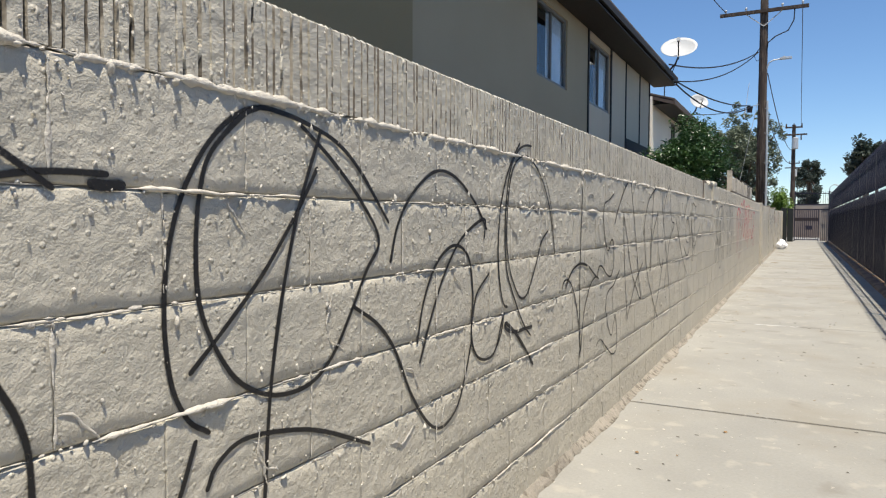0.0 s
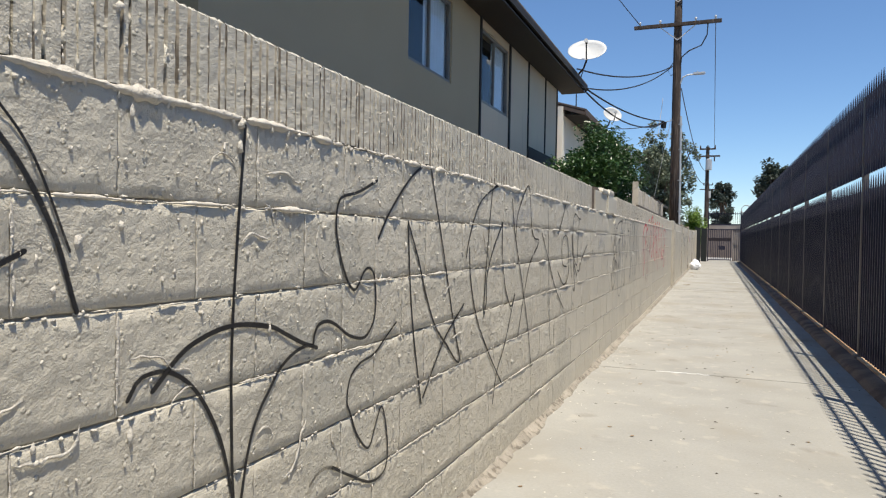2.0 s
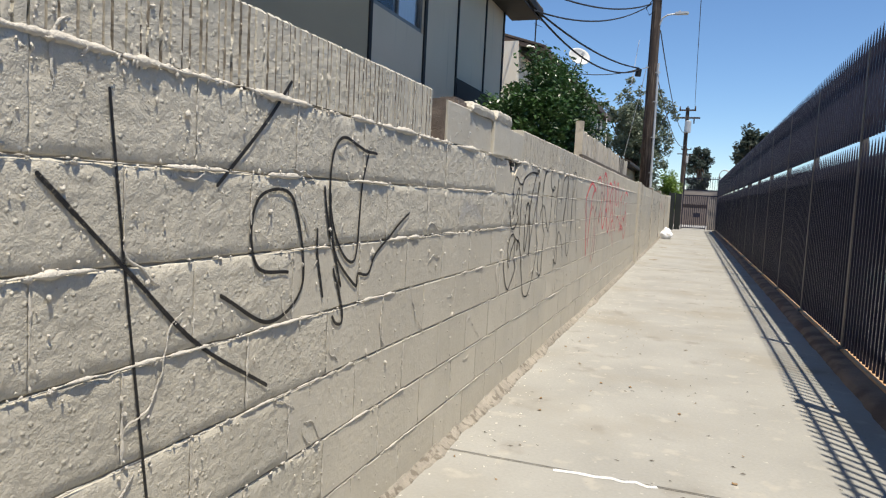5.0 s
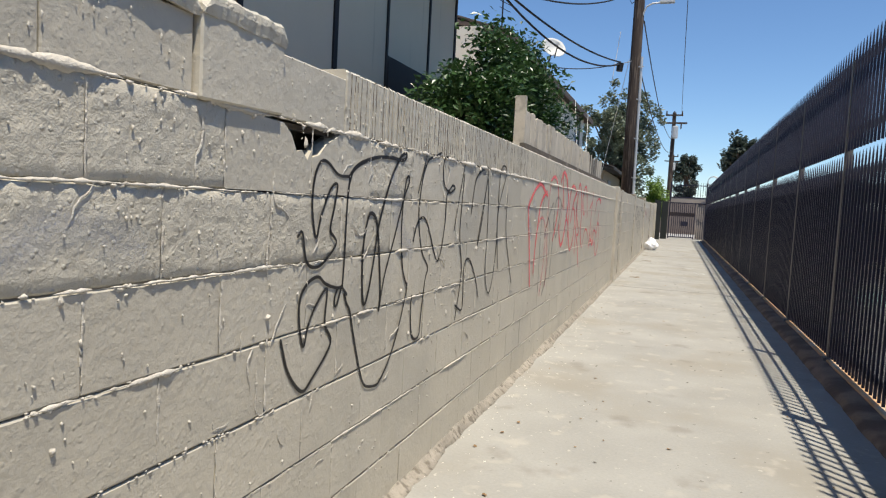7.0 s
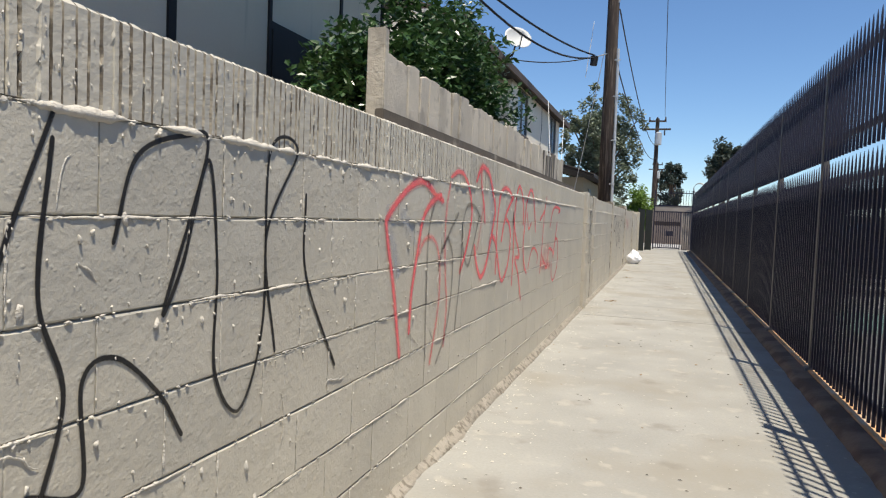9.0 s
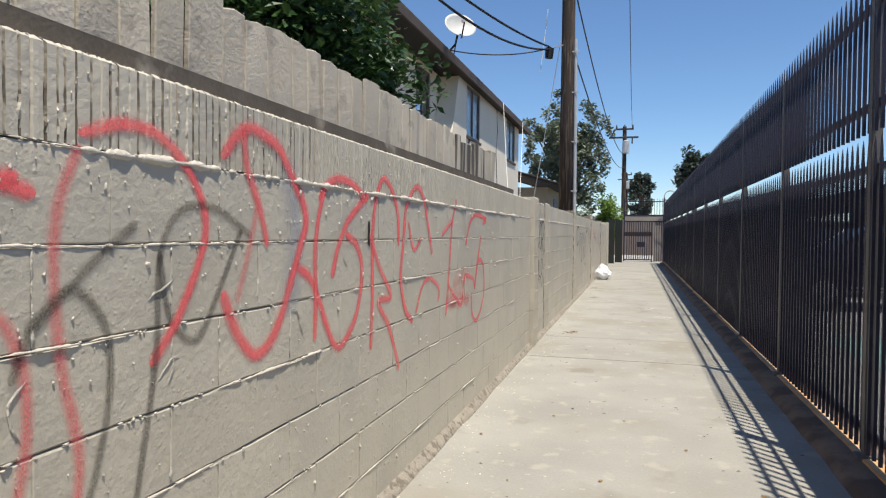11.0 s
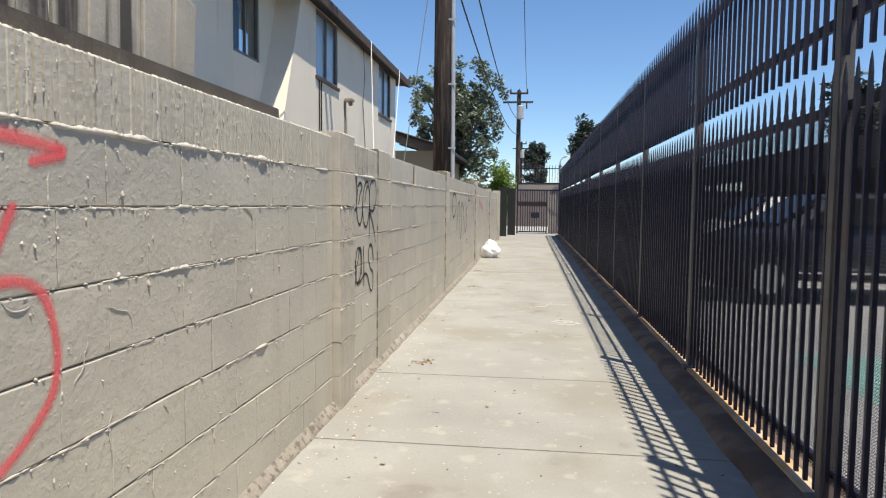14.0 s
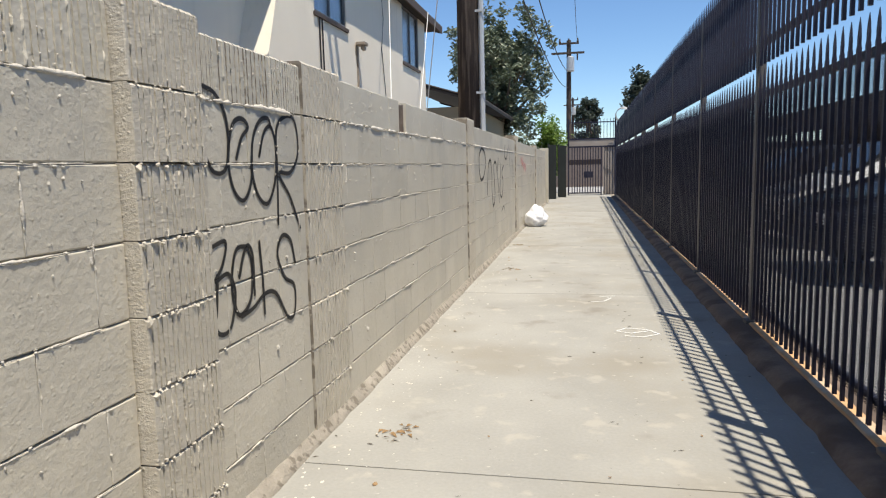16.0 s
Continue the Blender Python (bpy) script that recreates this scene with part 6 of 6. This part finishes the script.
def leaf_cloud(bm, centres, count, size, aspect=0.5):
    """Leaves as folded blades scattered in small clumps round the centres (x, y, z, radius)."""
    for cx_, cy_, cz_, r in centres:
        for i in range(count):
            d = Vector((rng.gauss(0, 1), rng.gauss(0, 1), rng.gauss(0, 1))).normalized() * r * rng.random() ** 0.4
            p = Vector((cx_, cy_, cz_)) + d
            q = Euler((rng.uniform(-1.0, 1.0), rng.uniform(-1.0, 1.0), rng.uniform(0, 6.28))).to_matrix()
            s = size * rng.uniform(0.7, 1.3)
            a = [p + q @ Vector(c) * s for c in ((0, -0.5, 0), (aspect * 0.5, 0, 0.07), (0, 0.5, -0.05), (-aspect * 0.5, 0, 0.07))]
            v = [bm.verts.new(c) for c in a]
            bm.faces.new((v[0], v[1], v[2]))
            bm.faces.new((v[0], v[2], v[3]))


def tree(name, at, label, height, trunk_r, limbs, clumps, leaf_mat, count, size, aspect, category="tree"):
    t = thing(name, at, label, category)
    bm = bmesh.new()
    fork = Vector((0, 0, height))
    tube(bm, [(0, 0, -0.05), (0.03, 0.02, height * 0.5), fork], [trunk_r, trunk_r * 0.8, trunk_r * 0.6], 9)
    for c in limbs:
        c = Vector(c)
        mid = fork.lerp(c, 0.5) + Vector((rng.uniform(-.1, .1), rng.uniform(-.1, .1), rng.uniform(0, .15)))
        tube(bm, [fork, mid, c], [trunk_r * 0.5, trunk_r * 0.3, trunk_r * 0.08], 6)
    part("trunk", bm, M_BARK, t)
    bm = bmesh.new()
    leaf_cloud(bm, clumps, count, size, aspect)
    part("crown", bm, leaf_mat, t)
    return t


def crown(rx, ry, rz, cz, n, r, hollow=0.55):
    out = []
    while len(out) < n:
        d = Vector((rng.gauss(0, 1), rng.gauss(0, 1), rng.gauss(0, 1))).normalized() * (hollow + (1 - hollow) * rng.random())
        d *= rng.uniform(0.82, 1.08)
        out.append((d.x * rx, d.y * ry, cz + d.z * rz, r * rng.uniform(0.7, 1.2)))
    return out


cl = crown(0.85, 1.85, 1.2, 2.2, 190, 0.32)
tree("citrus_tree", (-2.3, 11.7, 0), "dense dark green glossy-leaved citrus tree", 1.1, 0.1, [c[:3] for c in cl[:12]], cl, M_CITRUS, 150, 0.082, 0.5)
cl = crown(3.0, 2.4, 4.0, 5.6, 210, 0.38, 0.2)
tree("tall_tree", (-3.6, 46, 0), "tall open tree with sparse grey-green leaves", 3.0, 0.22, [c[:3] for c in cl[:26]], cl, M_EUCA, 75, 0.22, 0.5)
cl = crown(1.2, 1.6, 0.9, 1.6, 45, 0.4, 0.4)
tree("dark_shrub", (-2.7, 40.2, 0), "dark leafy shrub behind the wall's end", 0.8, 0.08, [c[:3] for c in cl[:6]], cl, M_EUCA, 60, 0.16, 0.5, "shrub")
cl = crown(0.72, 1.2, 1.35, 2.1, 75, 0.33, 0.3)
tree("bright_shrub", (-1.2, 43.6, 0), "bright yellow-green leafy shrub beyond the wall", 0.8, 0.08, [c[:3] for c in cl[:6]], cl, M_LIME, 70, 0.14, 0.5, "shrub")


def conifer(at, h, r, label):
    cl = []
    for i in range(70):
        u = rng.random()
        a = rng.uniform(0, 6.28)
        rr = r * (0.35 + 0.65 * math.sin(math.pi * min(1, (1 - u) * 0.85 + 0.12))) * rng.uniform(0.5, 1.05)
        cl.append((rr * math.cos(a), rr * math.sin(a), h * (0.22 + 0.76 * u), r * 0.33))
    tree("conifer", at, label, h * 0.8, 0.3, [c[:3] for c in cl[:20]], cl, M_PINE, 120, 0.4, 0.45)


conifer((0.75, 115, 0), 10.3, 2.0, "tall dense dark conifer in the distance")
cl = crown(2.6, 2.6, 2.5, 8.7, 60, 0.75, 0.35)
tree("pine_tree", (6.6, 92, 0), "broad dark pine tree beyond the parking lot", 6.0, 0.35, [c[:3] for c in cl[:20]], cl, M_PINE, 70, 0.5, 0.45)
for i, (x, y, s) in enumerate(((-6, 120, 1.0), (3, 125, 0.8), (12, 118, 1.2), (-14, 126, 1.3))):
    cl = crown(4.5 * s, 3, 1.8 * s, 2.4 * s, 30, 1.0, 0.4)
    tree("far_tree", (x, y, 0), "low hazy tree on the skyline", 1.5, 0.25, [c[:3] for c in cl[:6]], cl, M_PINE, 50, 0.6, 0.5)

# ---- parking lot ----
carport = thing("carport", (11, 15, 0), "long dark brown carport beside the parking lot", "carport")
carport.location = (0, 0, 0)
part("roof", boxes((9.5, 15, -12, 60, 3.1, 3.25)), M_BROWNBLDG, carport)
part("fascia", boxes((9.4, 9.5, -12, 60, 2.35, 3.3)), M_BROWNBLDG, carport)
part("rear_wall", boxes((14.8, 15, -12, 60, 0, 3.1)), M_BROWNBLDG, carport)
for y in range(-12, 60, 6):
    part("post", boxes((9.6, 9.75, y, y + 0.15, 0, 3.1)), M_TRIM, carport)
for d, mat, lab in (((2.4, 4.1, 14.6, 16.9), M_TEAL, "worn teal paint patch on the asphalt"), ((1.9, 2.7, 5.9, 7.2), M_BLUE, "worn pale blue paint patch on the asphalt")):
    whole("paint_marking", boxes((*d, 0.002, 0.006)), mat, lab, "paint marking", "lot markings")


M_CHROME = material("chrome", (0.75, 0.75, 0.75), 0.12, metal=1.0, vary=0.02, bump=0)
M_TAILRED = material("tail_lamp_red", (0.35, 0.02, 0.02), 0.25, vary=0.03, bump=0)
M_GLASSDARK = material("tinted_glass", (0.02, 0.022, 0.025), 0.06, vary=0.02, bump=0, spec=0.6)


def tilted(xs, low, high):
    """A thin sloping pane across xs from the low (y, z) edge to the high one."""
    d = Vector((0, high[1] - low[1], low[0] - high[0])).normalized() * 0.02
    if d.z < 0:
        d = -d
    bm = bmesh.new()
    base = [Vector((xs[0], *low)), Vector((xs[1], *low)), Vector((xs[1] * 0.85, *high)), Vector((xs[0] * 0.85, *high))]
    v = [bm.verts.new(p + d * k) for k in (0, 2.2) for p in base]
    for f in ((3, 2, 1, 0), (4, 5, 6, 7), (0, 1, 5, 4), (1, 2, 6, 5), (2, 3, 7, 6), (3, 0, 4, 7)):
        bm.faces.new([v[i] for i in f])
    return bm


def car(at, yaw, paint, label):
    c = thing("car", at, label, "car", "parked cars")
    c.rotation_euler = (0, 0, radians(yaw))
    side = [(-2.2, 0.35), (2.15, 0.35), (2.2, 0.7), (1.2, 0.95), (0.55, 1.42), (-1.1, 1.45), (-1.75, 1.0), (-2.2, 0.9)]
    bm = bmesh.new()
    a = [bm.verts.new((-0.85 if z < 1.1 else -0.66, y, z)) for y, z in side]
    b = [bm.verts.new((0.85 if z < 1.1 else 0.66, y, z)) for y, z in side]
    bm.faces.new(a)
    bm.faces.new(b[::-1])
    for i in range(len(a)):
        k = (i + 1) % len(a)
        bm.faces.new((a[k], a[i], b[i], b[k]))
    bmesh.ops.bevel(bm, geom=bm.edges[:], offset=0.06, segments=2, affect='EDGES')
    part("body", bm, paint, c, smooth=True)
    for sx in (-1, 1):
        part("side_window", prism_x([(-1.15, 1.02), (0.95, 1.02), (0.5, 1.36), (-1.0, 1.38)], sx * 0.79 - 0.02, sx * 0.79 + 0.02), M_DARK, c)
        for y in (-1.35, 1.4):
            bm = bmesh.new()
            tube(bm, [(sx * 0.86 - 0.1, y, 0.33), (sx * 0.86 + 0.04, y, 0.33)], 0.33, 18)
            w = part("wheel", bm, M_WIRE, c)
            part("rim", tube(bmesh.new(), [(sx * 0.88 - 0.1, y, 0.33), (sx * 0.88 + 0.045, y, 0.33)], 0.2, 10), M_GALV, w)
        part("side_trim", boxes((sx * 0.862 - 0.006, sx * 0.862 + 0.006, -1.0, 1.05, 0.4, 0.425)), M_CHROME, c, "thin chrome sill strip")
        part("door_handle", boxes((sx * 0.864 - 0.012, sx * 0.864 + 0.012, -0.75, -0.58, 0.84, 0.865), bevel=0.004), M_CHROME, c)
        part("headlight", boxes((sx * 0.62 - 0.16, sx * 0.62 + 0.16, 2.165, 2.205, 0.58, 0.68), bevel=0.01), M_GALV, c)
        part("tail_light", boxes((sx * 0.66 - 0.12, sx * 0.66 + 0.12, -2.205, -2.165, 0.68, 0.84), bevel=0.01), M_TAILRED, c)
    part("windscreen", tilted((-0.62, 0.62), (1.16, 1.0), (0.62, 1.38)), M_GLASSDARK, c)
    part("rear_window", tilted((-0.6, 0.6), (-1.68, 1.08), (-1.2, 1.4)), M_GLASSDARK, c)
    part("bumper", boxes((-0.8, 0.8, 2.15, 2.24, 0.38, 0.5), bevel=0.02), M_WIRE, c)


M_CARGREY = material("silver_car_paint", (0.20, 0.205, 0.22), 0.3, metal=0.5, vary=0.03, bump=0)
M_CARDARK = material("dark_car_paint", (0.03, 0.035, 0.05), 0.25, vary=0.03, bump=0)
M_CARWHITE = material("white_car_paint", (0.75, 0.75, 0.74), 0.3, vary=0.03, bump=0)
for x, y, paint, label in ((4.6, 20.9, M_CARDARK, "dark sedan parked nose-in behind the fence"), (4.9, 23.8, M_CARWHITE, "white sedan parked nose-in behind the fence"),
                           (4.7, 26.7, M_CARDARK, "dark sedan parked nose-in behind the fence"), (4.8, 29.6, M_CARGREY, "silver sedan parked nose-in behind the fence"),
                           (4.6, 32.5, M_CARDARK, "dark sedan parked nose-in behind the fence"), (8.2, 7.5, M_CARDARK, "dark sedan parked across the lot")):
    car((x, y, 0), 90, paint, label)
cl = crown(4.5, 5, 2.4, 5.4, 80, 0.9, 0.4)
tree("shade_tree", (18.5, 46, 0), "dark green shade tree behind the carport", 3, 0.3, [c[:3] for c in cl[:16]], cl, M_PINE, 60, 0.5, 0.5)

# ---- small things on the walkway ----
bm = bmesh.new()
bmesh.ops.create_icosphere(bm, subdivisions=4, radius=1.0)
for v in bm.verts:
    p = v.co.copy()
    f = 1 + 0.22 * noise.noise(p * 2.1) + 0.12 * noise.noise(p * 5.3) + 0.06 * noise.noise(p * 12)
    v.co = Vector((p.x * 0.22 * f, p.y * 0.22 * f, max(0.0, 0.15 + p.z * 0.17 * f + 0.10 * max(0, p.z) ** 4)))
bag = whole("plastic_bag", bm, M_BAG, "white crumpled plastic bag lying at the wall", "bag", smooth=True)
bag.location = (-0.70, 26.8, 0)


def litter_leaf(seed):
    r = random.Random(seed)
    bm = bmesh.new()
    n = 7
    s = r.uniform(0.005, 0.013)
    ring = [bm.verts.new((s * (0.5 + 0.5 * r.random()) * math.cos(k * 6.283 / n), 1.5 * s * (0.5 + 0.5 * r.random()) * math.sin(k * 6.283 / n), r.uniform(0.001, 0.008))) for k in range(n)]
    c = bm.verts.new((0, 0, 0.004))
    for k in range(n):
        bm.faces.new((ring[k], ring[(k + 1) % n], c))
    return to_mesh("fallen_leaf", bm, M_LEAFLIT)


LEAVES = [litter_leaf(s) for s in range(5)]
for i in range(130):
    ob = tagged(new("fallen_leaf", LEAVES[i % 5]), "small dry brown leaf on the concrete", "leaf", "fallen leaves")
    y = rng.uniform(-2, 30)
    ob.location = (rng.uniform(-0.85, 1.1) if rng.random() < 0.6 else rng.uniform(-0.9, -0.3), y, 0.0)
    ob.rotation_euler = (0, 0, rng.uniform(0, 6.28))
for x, y, s in ((-0.6, 16.1, 0.10), (-0.61, 21.1, 0.13), (-0.75, 23.5, 0.08)):
    bm = bmesh.new()
    for i in range(26):
        a, r = rng.uniform(0, 6.28), s * rng.random()
        p = Vector((r * math.cos(a), r * math.sin(a) * 1.2, 0.004))
        d = Vector((rng.uniform(-1, 1), rng.uniform(-1, 1), 0)) * 0.02
        v = [bm.verts.new(p + d), bm.verts.new(p - d), bm.verts.new(p + Vector((d.y, -d.x, 0)) * 0.5 + Vector((0, 0, 0.008)))]
        bm.faces.new(v)
    ob = whole("leaf_litter", bm, M_LEAFLIT, "small scatter of dry brown plant bits on the concrete", "litter", "litter patches")
    ob.location = (x, y, 0)


crumbs = bmesh.new()
for i in range(1000):
    y = rng.uniform(-3, 34) if rng.random() < 0.4 else rng.gauss(rng.choice((4.5, 7.2, 9.6, 12.4, 15.9, 19.5)), 0.9)
    x, s = WX + 0.006 + abs(rng.gauss(0, 0.17)), rng.uniform(0.002, 0.010) * rng.uniform(0.4, 1)
    ring = [crumbs.verts.new((x + s * rng.uniform(0.6, 1.3) * math.cos(k * 1.2566), y + s * rng.uniform(0.8, 1.8) * math.sin(k * 1.2566), 0.0005)) for k in range(5)]
    tip = crumbs.verts.new((x, y, s * rng.uniform(0.2, 0.6)))
    for k in range(5):
        crumbs.faces.new((ring[k], ring[(k + 1) % 5], tip))
whole("mortar_crumbs", crumbs, M_MORTAR, "pale mortar and paint crumbs along the wall's foot", "rubble", kind="stuff")


bits = bmesh.new()
for i in range(420):
    x, y = rng.uniform(-0.9, 1.15), rng.uniform(-3, 30)
    a, ln, w = rng.uniform(-0.6, 0.6), rng.uniform(0.005, 0.017), rng.uniform(0.0015, 0.004)
    c, q = math.cos(a), math.sin(a)
    base = [bits.verts.new((x + u * c - v * q, y + u * q + v * c, 0.0025)) for u, v in ((-ln, 0), (0, -w), (ln, 0), (0, w))]
    tip = bits.verts.new((x, y, 0.0025 + w * rng.uniform(0.6, 1.6)))
    for k in range(4):
        bits.faces.new((base[k], base[(k + 1) % 4], tip))
whole("plant_bits", bits, M_PLANTBIT, "tiny dry dark plant bits strewn over the concrete", "litter", kind="stuff")


def chalk(label, pts, half):
    bm = bmesh.new()
    uv = bm.loops.layers.uv.new("across")
    rows = []
    for i, p in enumerate(pts):
        a, b = pts[max(i - 1, 0)], pts[min(i + 1, len(pts) - 1)]
        d = Vector((b[1] - a[1], a[0] - b[0], 0)).normalized() * half
        rows.append([bm.verts.new(Vector((p[0], p[1], 0.003)) + d * e) for e in (-1, 0, 1)])
    for a, c in zip(rows, rows[1:]):
        for k in range(2):
            f = bm.faces.new((a[k], c[k], c[k + 1], a[k + 1]))
            for lp, u in zip(f.loops, (k - 1, k - 1, k, k)):
                lp[uv].uv = (u, 1.0)
    whole("chalk_mark", bm, M_WHITECHALK, label, "chalk mark", "chalk marks")


chalk("white chalk scribble on the concrete", [(0.50, 18.02), (0.62, 18.0), (0.74, 18.1), (0.66, 18.22), (0.52, 18.25), (0.45, 18.15), (0.55, 18.1), (0.70, 18.2)], 0.014)
chalk("white chalk scribble on the concrete", [(0.28, 19.2), (0.40, 19.25), (0.46, 19.4), (0.36, 19.45), (0.5, 19.5)], 0.014)
chalk("pale mortar spill along a slab joint", [(-0.4, 3.37), (-0.3, 3.385), (-0.22, 3.38), (-0.15, 3.395), (-0.1, 3.38), (-0.05, 3.40), (0.0, 3.375), (0.04, 3.39)], 0.022)
